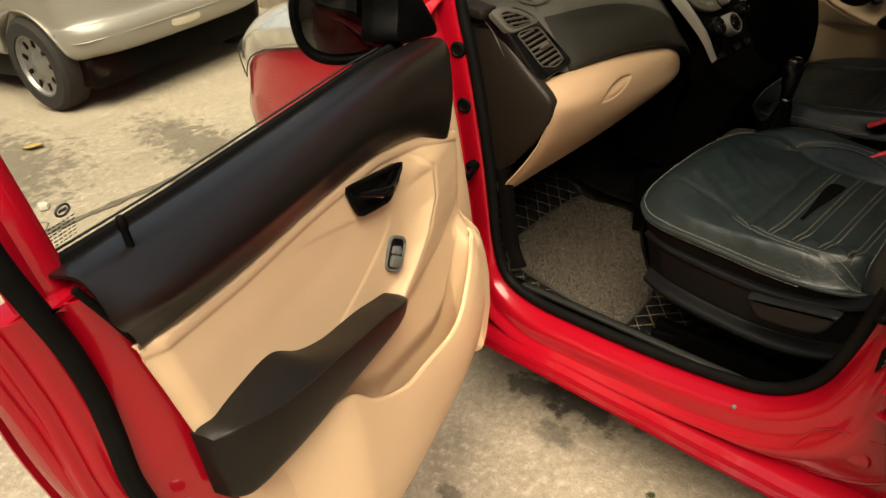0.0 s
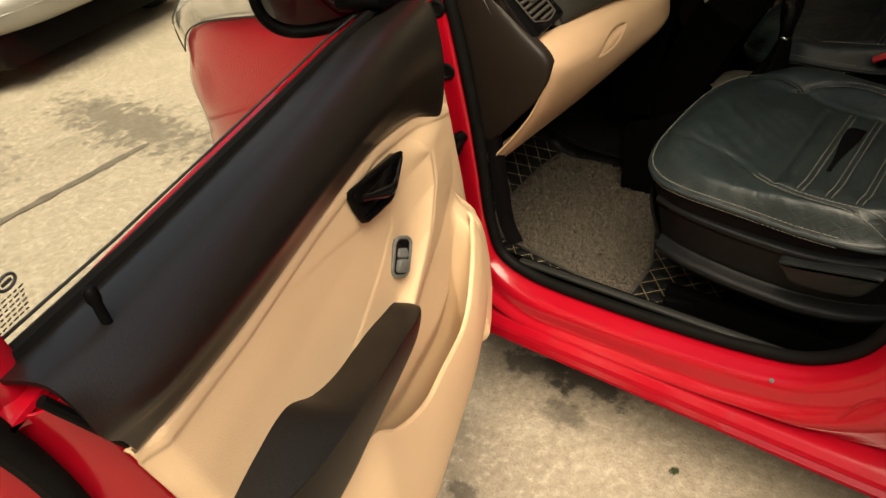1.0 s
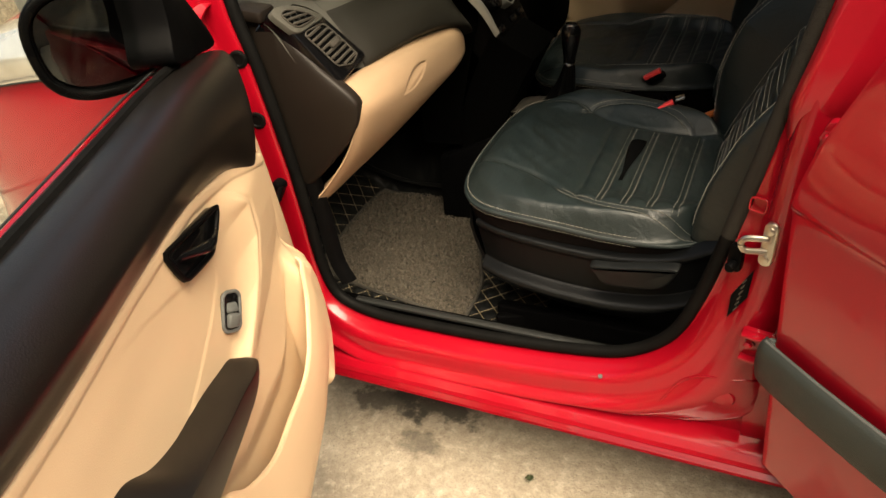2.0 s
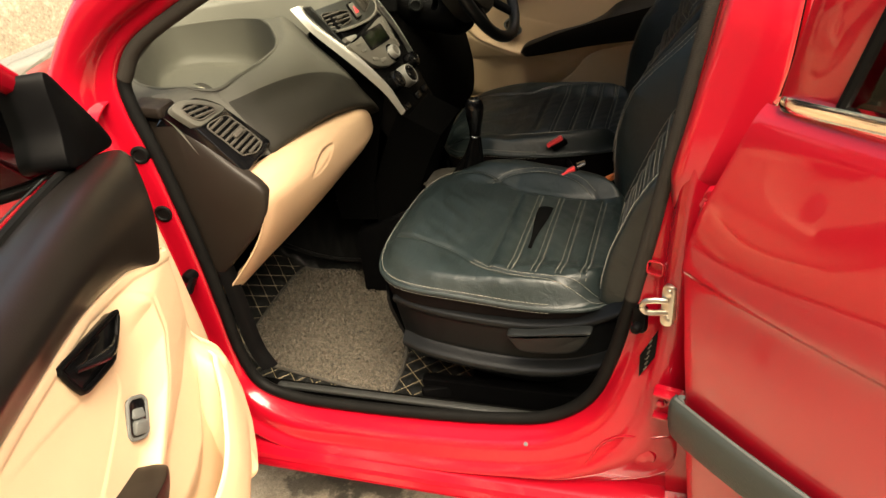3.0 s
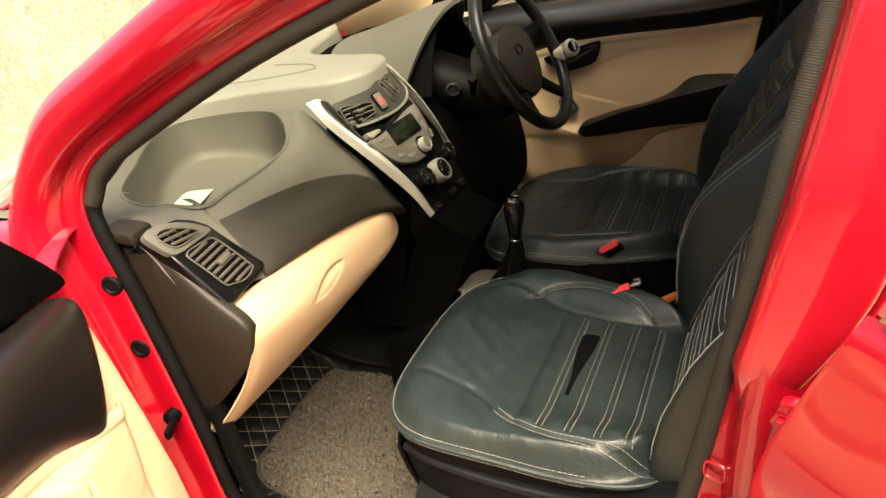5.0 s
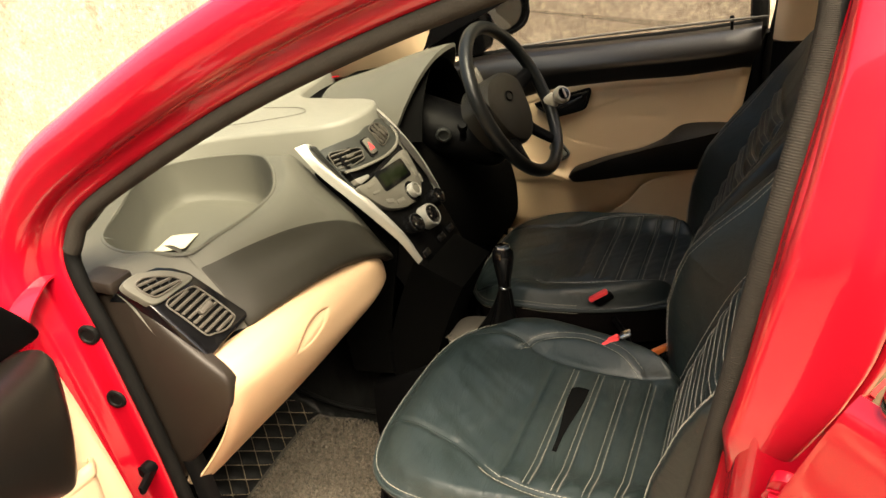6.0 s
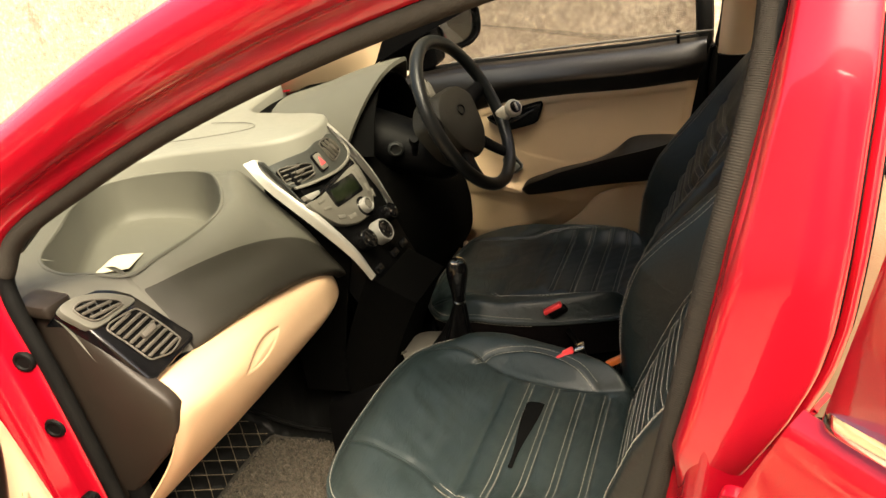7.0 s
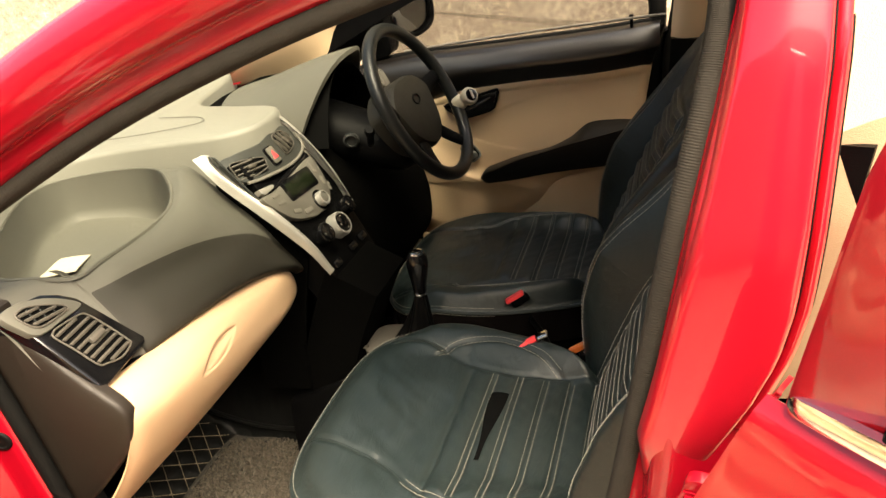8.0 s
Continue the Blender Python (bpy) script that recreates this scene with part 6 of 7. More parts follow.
for a, w0 in ((172, 0.026), (8, 0.026), (236, 0.022), (304, 0.022)):
    c, s = math.cos(radians(a)), math.sin(radians(a))
    part("spoke", placed(tube(spline([(c * 0.06, s * 0.06, -0.03), (c * 0.12, s * 0.12, -0.022), (c * 0.182, s * 0.182, -0.002)], 14), np.linspace(w0, 0.017, 14), 10, flat=0.4, up=(0, 0, 1)), wm), BLACK, steer)
ka = radians(-21)
knob = part("spinner_clamp", placed(joined(placed(block(0.034, 0.038, 0.030, 0.008), at(0, 0, 0)), placed(lathe([(0.010, 0.0), (0.009, 0.03)], 16), at(0, 0, 0.012))), wm @ at(WR * math.cos(ka), WR * math.sin(ka), 0.010)), IVORY, steer, "ivory spinner knob clamped to the rim")
knob_at = (wm @ np.array((WR * math.cos(ka), WR * math.sin(ka), 0.030, 1)))[:3]
km = axes(knob_at, (0.62, 0.78, 0.0), (-0.36, 0.28, 0.89), (0.70, -0.55, 0.46)) @ np.diag((0.76, 0.76, 0.85, 1))
grip = part("spinner_knob", placed(lathe([(0.008, -0.012), (0.010, 0.0), (0.022, 0.006), (0.029, 0.016), (0.030, 0.026), (0.026, 0.034), (0.021, 0.036)], 28), km), IVORY, knob, "round ivory knob")
part("knob_cap", placed(lathe([(0.0215, 0.034), (0.019, 0.0385), (0.008, 0.040)], 24), km), GLOSSY, knob, "black round knob cap")
part("cap_bar", placed(block(0.007, 0.030, 0.003, 0.001), km @ at(0, 0, 0.0405)), IVORY, knob)


# ---- seats ----
def seat(name, flip, shift, label):
    """A front seat built about its own centre line: w is positive towards the car's middle."""
    y0 = 0.436 if not flip else 2 * YC - 0.436
    side_y = (lambda w: y0 + w) if not flip else (lambda w: y0 - w)
    ob = thing(name, (0.56 + shift, y0, 0.27), label, "car seat", "front seats")

    def lay(g):
        g = np.array(g, float)
        g[..., 0] += shift
        g[..., 1] = side_y(g[..., 1])
        return g

    # seams on the cushion: x, w
    left = spline([(0.322, -0.105), (0.40, -0.122), (0.485, -0.152), (0.546, -0.196), (0.615, -0.219), (0.69, -0.226), (0.76, -0.224), (0.80, -0.216)], 60)
    right = spline([(0.335, 0.19), (0.40, 0.195), (0.475, 0.178), (0.55, 0.142), (0.63, 0.126), (0.72, 0.124), (0.80, 0.13)], 60)
    wing = spline([(0.476, 0.158), (0.522, 0.186), (0.60, 0.191), (0.680, 0.163), (0.728, 0.127)], 40)
    bars = [0.560, 0.607, 0.655, 0.703, 0.750, 0.797]

    def height(x, w):
        a = (x - 0.565) / 0.268
        b = w / (0.268 * (1 - 0.25 * smooth(0.48, 0.80, x) * (w > 0)))
        rim = np.clip((np.abs(a) ** 3.4 + np.abs(b) ** 3.6) ** (1 / 3.5), 0, 1)
        z = 0.655 - np.interp(x, (0.34, 0.40, 0.47, 0.62, 0.80), (0.018, 0.022, 0.032, 0.050, 0.054)) * smooth(0.87, 1.0, rim) ** 1.2
        z = z - 0.010 + (0.006 + 0.022 * (w > 0)) * smooth(0.55, 0.82, np.abs(b)) * smooth(0.36, 0.48, x)
        z = z + 0.024 * np.clip((0.50 - x) / 0.2, 0, 1) * smooth(1.0, 0.7, rim) - 0.018 * smooth(0.5, 0.82, x) * smooth(0.75, 0.5, np.abs(b))
        z = z - 0.010 * smooth(0.0, 1.0, b) * smooth(0.35, 0.75, x) * 0.6
        for k, bx in enumerate(bars):
            mid = smooth(-0.215, -0.195, w) * smooth(0.125, 0.105, w)
            z = z - (0.0055 if k else 0.004) * mid * np.exp(-((x - bx) / 0.0055) ** 2)
            if k < len(bars) - 1:
                z = z + 0.003 * mid * np.exp(-((x - bx - 0.024) / 0.014) ** 2)
        for c, depth in ((left, 0.005), (right, 0.005), (wing, 0.004)):
            d = np.full(np.shape(x), 1.0)
            for px0, pw in spline(c, 160):
                d = np.minimum(d, np.hypot(x - px0, w - pw))
            z = z - depth * np.exp(-(d / 0.006) ** 2)
        return z

    nx, nw = 150, 150
    u, q = np.linspace(-1, 1, nx), np.linspace(-1, 1, nw)
    U, Q = np.meshgrid(u, q, indexing="ij")
    k = 1.0 / np.maximum(1.0, (np.abs(U) ** 5 + np.abs(Q) ** 5) ** (1 / 5))
    X, W = 0.565 + 0.264 * U * k, 0.264 * Q * k
    W = W * (1 - 0.25 * smooth(0.48, 0.80, X) * (W > 0))
    X = X + 0.022 * (W / 0.264) ** 2 * smooth(0.5, 0.3, X)
    Zs = height(X, W)
    for i in range(0, nx):
        for j in range(0, nw):
            Zs[i, j] += 0.0040 * noise.noise((X[i, j] * 17 + 1.5 * noise.noise((W[i, j] * 9, X[i, j] * 9, 8)), W[i, j] * 6 + 40 * flip, 1.7)) * (1.0 if X[i, j] < 0.55 else 0.4) + 0.0012 * noise.noise((X[i, j] * 34 + W[i, j] * 40, W[i, j] * 12, 4.0))
    top = np.stack([X, W, Zs], -1)
    cushion = part("cushion", sheet(lay(top)), LEATHER, ob, "wrinkled black leatherette cushion", 70)

    def on_cushion(c, lift=0.0015):
        c = np.asarray(c)
        return lay(np.column_stack([c[:, 0], c[:, 1], height(c[:, 0], c[:, 1]) + lift]))

    def offset(c, d):
        t = np.gradient(c, axis=0)
        t /= np.linalg.norm(t, axis=1, keepdims=True)
        return c + d * np.stack([-t[:, 1], t[:, 0]], 1)

    lines = []
    for bx in bars[1:]:
        for d in (-0.005, 0.005):
            c = np.column_stack([np.full(30, bx + d), np.linspace(float(np.interp(bx + d, left[:, 0], left[:, 1])) + 0.010, 0.118, 30)])
            lines.append(dashes(on_cushion(c)))
    for c, keep in ((left, slice(22, 60)), (wing, slice(0, 40))):
        for d in (-0.0055, 0.0055):
            lines.append(dashes(on_cushion(offset(c, d)[keep])))
    tagged(part("stitching", joined(*lines), THREAD_LIGHTENED if flip else THREAD, cushion, "pale double stitching"), kind="stuff")
    if not flip:
        # black patch laid on the cover, painting the shade of a slit
        slit_w = np.linspace(-0.118, 0.058, 24)
        slit_half = 0.004 + 0.013 * smooth(-0.10, 0.045, slit_w)
        slit = np.stack([on_cushion(np.column_stack([0.628 + k * slit_half, slit_w]), 0.0026) for k in (-1, -0.5, 0, 0.5, 1)], 1)
        part("slit_shade_patch", thick(slit, 0.0006), VOID, cushion, "black patch painted as the shaded slit in the cover")
    for c in (left, right):
        part("seam_piping", tube(on_cushion(c[:24], 0.0), 0.003, 6), LEATHER, cushion)
    # edge piping round the cushion and the darker skirt below
    edge = []
    for a in np.linspace(0, 2 * np.pi, 120, endpoint=False):
        ca, sa = math.cos(a), math.sin(a)
        kk = 1 / (abs(ca) ** 5 + abs(sa) ** 5) ** 0.2
        x, w = 0.565 + 0.264 * ca * kk, 0.264 * sa * kk
        x += 0.022 * (w / 0.264) ** 2 * float(smooth(0.5, 0.3, x))
        w *= 1 - 0.25 * float(smooth(0.48, 0.80, x)) * (w > 0)
        edge.append((x, w))
    edge = np.array(edge)
    ez = height(edge[:, 0], edge[:, 1])
    e3 = np.column_stack([edge, ez])
    part("edge_piping", tube(lay(e3), 0.0042, 8, True), LEATHER, cushion)
    inward = np.array((0.565, 0.0, 0))
    upper_line, lower_line = e3.copy(), e3.copy()
    upper_line[:, :2] = inward[:2] + (e3[:, :2] - inward[:2]) * 0.985
    upper_line[:, 2] += 0.010
    lower_line[:, :2] = inward[:2] + (e3[:, :2] - inward[:2]) * 1.004
    lower_line[:, 2] -= 0.007
    part("edge_stitching", joined(dashes(lay(upper_line[28:100])), dashes(lay(lower_line[28:100]))), THREAD, cushion, "pale edge stitching")
    ring = lambda s, z, dz=0.0: np.column_stack([inward[0] + (edge[:, 0] - inward[0]) * s, edge[:, 1] * s, (ez if z is None else np.full(len(edge), z)) + dz])
    part("skirt", sheet(lay(np.stack([ring(0.99, None, -0.004), ring(0.985, None, -0.02), ring(0.965, 0.570), ring(0.94, 0.52)])), False, True), SKIRT, ob, "dark cloth skirt under the cushion")
    # plastic base shield with ledge and lever
    base = []
    for dw, dz, dx in ((0.012, 0.004, 0.010), (-0.008, 0.000, 0.0), (-0.011, -0.006, 0.0), (-0.006, -0.012, 0.002), (-0.002, -0.045, 0.004), (0.000, -0.080, 0.008), (-0.002, -0.092, 0.008), (-0.022, -0.102, 0.008), (-0.026, -0.108, 0.010), (-0.022, -0.116, 0.014), (-0.006, -0.128, 0.026), (0.010, -0.148, 0.044), (0.026, -0.170, 0.070)):
        base.append([(x + dx * f, w0 + dw, z + dz) for x, w0, z, f in ((0.364, -0.228, 0.585, 1.0), (0.42, -0.244, 0.578, 0.8), (0.50, -0.252, 0.570, 0.4), (0.62, -0.256, 0.562, 0.0), (0.74, -0.254, 0.572, -0.4), (0.85, -0.242, 0.615, -1.2))])
    base = [[tuple(p) for p in np.concatenate([spline(row, 7)])] for row in base]
    shield = part("base_shield", thick(lay(loft_grid(base, 80, 60)), 0.004), SEAT_BLACK, ob, "black plastic seat base shield", 60)
    front = [[(x, w, z) for w in (-0.235, -0.15, 0.0, 0.15, 0.235)] for x, z in ((0.345, 0.575), (0.350, 0.54), (0.37, 0.48), (0.40, 0.44), (0.46, 0.41))]
    fr = np.array(front)
    fr[:, 1:4, 0] -= 0.03
    part("front_shield", thick(lay(loft_grid(fr, 20, 30)), 0.006), BLACK, ob, "", 60)
    for w in (-0.19, 0.19):
        part("seat_rail", placed(block(0.46, 0.03, 0.06, 0.006), at(0.60 + shift, side_y(w), 0.30)), BLACK, ob, "black seat rail")
    part("seat_pan", placed(block(0.42, 0.42, 0.06, 0.02), at(0.60 + shift, y0, 0.47)), BLACK, ob)
    lev = [(0.612, 0.553), (0.66, 0.558), (0.764, 0.574), (0.768, 0.556), (0.745, 0.524), (0.70, 0.513), (0.64, 0.512), (0.622, 0.530)]
    lo = [(x + shift, z) for x, z in lev]
    lm = axes((0, side_y(-0.272), 0), (1, 0, 0), (0, 0, 1), (0, -1 if not flip else 1, 0))
    part("recline_lever", placed(joined(plate(lo, -0.01, 0.018, 0.008, 60)), lm), LEVER, ob, "dark grey recline lever")
    # backrest: h up the recline, w across
    lean = radians(27)
    nh, nb = 300, 110
    Hh, Ww = np.meshgrid(np.linspace(0, 1, nh), np.linspace(-1, 1, nb), indexing="ij")
    half = 0.255 - 0.055 * smooth(0.55, 1.0, Hh)
    w = Ww * half
    h = Hh * 0.64 - 0.012 * (1 - Ww**2)
    fade = 1 - smooth(0.42, 0.75, Hh)
    low_side = np.interp(h, (-0.02, 0.04, 0.10, 0.20, 0.25, 0.35, 0.45, 0.64), (0.0, 0.022, 0.035, 0.041, 0.036, 0.015, -0.010, -0.040))
    high_side = np.interp(h, (-0.02, 0.01, 0.06, 0.118, 0.18, 0.228, 0.29, 0.343, 0.43, 0.52, 0.64), (0.020, 0.035, 0.060, 0.085, 0.097, 0.100, 0.086, 0.070, 0.044, 0.018, -0.020))
    side = np.where(Ww < 0, high_side * 0.76, low_side) if flip else np.where(Ww > 0, high_side, low_side)
    fwd = side * smooth(0.48, 0.85, np.abs(Ww)) + 0.015 * np.sin(np.pi * np.clip(Hh, 0, 1)) * smooth(0.6, 0.3, np.abs(Ww))
    fwd -= 0.10 * smooth(0.86, 1.0, np.abs(Ww)) ** 1.5 * (0.5 + 0.5 * fade) + 0.06 * smooth(0.92, 1.0, Hh) ** 1.5
    hb = [0.035 + 0.0465 * k for k in range(10)]
    inside = smooth(0.58, 0.46, np.abs(Ww))
    for b in hb:
        fwd -= 0.0045 * inside * np.exp(-((h - b) / 0.006) ** 2)
        fwd += 0.0025 * inside * np.exp(-((h - b - 0.023) / 0.014) ** 2)
    seam_w = 0.54
    fwd -= 0.006 * np.exp(-((np.abs(Ww) - seam_w) / 0.03) ** 2) * smooth(0.75, 0.68, Hh)
    to_x = lambda h, f: 0.788 + h * math.sin(lean) + f * math.cos(lean) * -1
    to_z = lambda h, f: 0.605 + h * math.cos(lean) + f * math.sin(lean)
    gb = np.stack([to_x(h, fwd), w, to_z(h, fwd)], -1)
    backrest = part("backrest", thick(lay(gb), -0.03 if not flip else 0.03), LEATHER, ob, "black leatherette backrest with ribbed centre", 70)
    shell = np.stack([to_x(h, -0.10 - 0.02 * np.cos(Ww)), w * 0.96, to_z(h, -0.10)], -1)
    part("back_panel", thick(lay(shell), 0.008), SKIRT, ob, "", 70)

    def on_back(hs, ws, lift=0.002):
        i = np.clip(np.asarray(hs) / 0.64 * (nh - 1), 0, nh - 2)
        hal = 0.255 - 0.055 * smooth(0.55, 1.0, np.asarray(hs) / 0.64)
        j = np.clip((np.asarray(ws) / hal + 1) / 2 * (nb - 1), 0, nb - 2)
        i0, j0 = i.astype(int), j.astype(int)
        fi, fj = (i - i0)[:, None], (j - j0)[:, None]
        p = gb[i0, j0] * (1 - fi) * (1 - fj) + gb[i0 + 1, j0] * fi * (1 - fj) + gb[i0, j0 + 1] * (1 - fi) * fj + gb[i0 + 1, j0 + 1] * fi * fj
        return lay(p + np.array((-lift, 0, 0.0)))

    lines = []
    for b in hb:
        for d in (-0.006, 0.006):
            ws = np.linspace(-0.125, 0.125, 24)
            lines.append(dashes(on_back(np.full(24, b + d), ws)))
    for sgn in (-1, 1):
        hs = np.linspace(0.015, 0.46, 50)
        for off in (0.80, 0.835) if sgn < 0 else (0.80, 0.835, 0.53, 0.565):
            lines.append(dashes(on_back(hs, sgn * off * (0.255 - 0.03 * smooth(0.2, 0.5, hs)))))
    tagged(part("stitching", joined(*lines), THREAD_LIGHTENED, backrest, "pale double stitching"), kind="stuff")
    head = [[(to_x(hh, f0), ww, to_z(hh, f0)) for ww, f0 in ((-0.12 * k, -0.06), (-0.11 * k, 0.0), (0, 0.025 * k), (0.11 * k, 0.0), (0.12 * k, -0.06), (0.11 * k, -0.10), (0, -0.11), (-0.11 * k, -0.10))] for hh, k in ((0.655, 0.5), (0.67, 0.9), (0.74, 1.05), (0.82, 1.0), (0.85, 0.5))]
    part("headrest", sheet(lay(loft_grid(head, 30, 40, True)), False, True, True), LEATHER, ob, "black headrest")
    return ob


seat("passenger_seat", False, 0.0, "front passenger seat in wrinkled black leatherette with pale stitching")
seat("driver_seat", True, -0.045, "driver seat in black leatherette with pale stitching")


# ---- centre tunnel, gear lever, belts ----
tunnel = thing("centre_tunnel", (0.5, YC, 0.26), "low dark console between the seats with a gear gaiter surround", "console")
part("tunnel_cover", thick(loft_grid([[(x, YC - 0.12, 0.26), (x, YC - 0.095, z - 0.03), (x, YC - 0.06, z), (x, YC + 0.06, z), (x, YC + 0.095, z - 0.03), (x, YC + 0.12, 0.26)] for x, z in ((0.06, 0.46), (0.20, 0.52), (0.32, 0.575), (0.42, 0.58), (0.60, 0.50), (0.95, 0.48))], 30, 30), -0.01), BLACK, tunnel, "black tunnel cover", 60)
part("gear_surround", placed(plate(rounded(0.17, 0.115, 0.03), 0, 0.014, 0.005), at(0.345, YC, 0.578, 0, -4, 0)), PALE_GREY, tunnel, "dusty grey gear surround")
part("console_edge", tube(spline([(0.06, 0.69, 0.578), (0.13, 0.688, 0.578), (0.20, 0.690, 0.580), (0.27, 0.70, 0.586)], 20), 0.006, 8, flat=0.5), VENT_GREY, tunnel, "thin grey console edge")
gear = thing("gear_lever", (0.385, YC, 0.59), "gear lever with a glossy black knob and loose gaiter", "gear lever")
rows = []
for k, (r, z, dx) in enumerate(((0.050, 0.588, -0.012), (0.043, 0.602, -0.008), (0.030, 0.630, 0.002), (0.020, 0.665, 0.012), (0.014, 0.695, 0.018), (0.0115, 0.712, 0.02))):
    rows.append([(0.385 + dx + r * (1 + 0.16 * math.cos(5 * a + k)) * math.cos(a), YC + r * (1 + 0.16 * math.cos(5 * a + k)) * math.sin(a), z) for a in np.linspace(0, 2 * math.pi, 30, endpoint=False)])
part("gaiter", sheet(loft_grid(rows, 26, 60, True), False, True, True), BLACK, gear, "creased dusty leatherette gaiter", 80)
kp = at(0.404, YC, 0.700, 0, 5, 0)
part("knob", placed(lathe([(0.011, 0), (0.014, 0.006), (0.016, 0.03), (0.021, 0.058), (0.0235, 0.080), (0.0225, 0.094), (0.017, 0.104), (0.008, 0.108)], 30), kp), GLOSSY, gear, "glossy black gear knob")
part("collar", placed(lathe([(0.0125, 0.004), (0.0150, 0.006), (0.0150, 0.010), (0.013, 0.012)], 20), kp), CHROME, gear, "thin chrome collar")
part("knob_badge", placed(lathe([(0.0165, 0.1035), (0.0150, 0.1078), (0.006, 0.1098)], 20), kp), CHROME, gear, "chrome knob badge")
brake = thing("handbrake", (0.62, YC + 0.01, 0.5), "black handbrake lever between the seats", "handbrake")
part("grip", tube(spline([(0.72, YC + 0.012, 0.52), (0.62, YC + 0.012, 0.555), (0.53, YC + 0.012, 0.58)], 20), np.r_[np.full(12, 0.013), np.full(8, 0.016)], 12), BLACK, brake)
for yb, xb, lab in ((0.622, 0.655, "passenger"), (0.795, 0.595, "driver")):
    b = thing("belt_buckle", (xb, yb, 0.5), "black seat belt buckle with a red release button", "seat belt buckle", "seat belt buckles")
    bm_ = at(xb, yb, 0.660, 0, -28, 12) @ np.diag((0.72, 0.72, 0.72, 1))
    part("housing", placed(block(0.062, 0.021, 0.026, 0.007), bm_ @ at(0.010, 0, -0.014)), BLACK, b)
    part("release_button", placed(block(0.062, 0.022, 0.014, 0.004), bm_ @ at(0.002, 0.0, 0.004)), REDBTN, b, "red release button")
    part("stalk", tube(spline([(xb + 0.03, yb, 0.61), (xb + 0.06, yb, 0.55), (xb + 0.08, yb, 0.46)], 14), 0.011, 8, flat=0.4), BLACK, b)
part("tongue_slot", placed(block(0.022, 0.020, 0.006, 0.002), at(0.690, 0.612, 0.690, 0, -20, 12)), CHROME, b)
ret = thing("belt_guide", (0.77, 0.63, 0.6), "amber plastic belt guide beside the seat", "belt guide")
part("guide", placed(block(0.055, 0.012, 0.014, 0.004), at(0.755, 0.66, 0.635, 0, -18, 25)), AMBER, ret)
part("clip", placed(block(0.03, 0.02, 0.03, 0.005), at(0.765, 0.655, 0.612, 0, -10, 20)), BLACK, ret)


# ---- mats ----
def mat_height(x, y):
    return 0.268 + 0.10 * smooth(-0.12, -0.34, x) + 0.018 * np.exp(-((y - 0.17) / 0.03) ** 2)


def quilted_mat():
    ob = thing("quilted_floor_mat", (0.1, 0.42, 0.26), "black quilted leatherette floor liner with tan stitching", "floor mat")
    x, y = np.meshgrid(np.linspace(-0.33, 0.46, 190), np.linspace(0.150, 0.80, 150), indexing="ij")
    a, b = (x + y) / 0.052, (x - y) / 0.052
    puff = 0.007 * np.sqrt(np.abs(np.sin(np.pi * a) * np.sin(np.pi * b)))
    z = mat_height(x, y) + puff
    z += 0.20 * smooth(0.70, 0.79, y)
    part("quilted_pad", thick(np.stack([x, y, z], -1), -0.006), QUILT, ob, "", 80)
    lines = []
    for k in range(-24, 24):
        for sg in (1, -1):
            t = np.linspace(-0.33, 0.46, 80)
            yy = k * 0.052 - t if sg > 0 else t - k * 0.052
            ok = (yy > 0.17) & (yy < 0.70)
            if ok.sum() > 3:
                q = np.column_stack([t[ok], yy[ok], mat_height(t[ok], yy[ok]) + 0.0022])
                lines.append(dashes(q, 0.008, 0.0062, 0.0011))
    part("quilt_stitching", joined(*lines), GOLD, ob, "tan quilting stitches")
    part("bound_edge", tube(spline([(-0.30, 0.69, 0.40), (-0.1, 0.70, 0.33), (0.10, 0.705, 0.325), (0.2, 0.70, 0.325)], 30), 0.006, 8), QUILT, ob)
    return ob


quilted_mat()


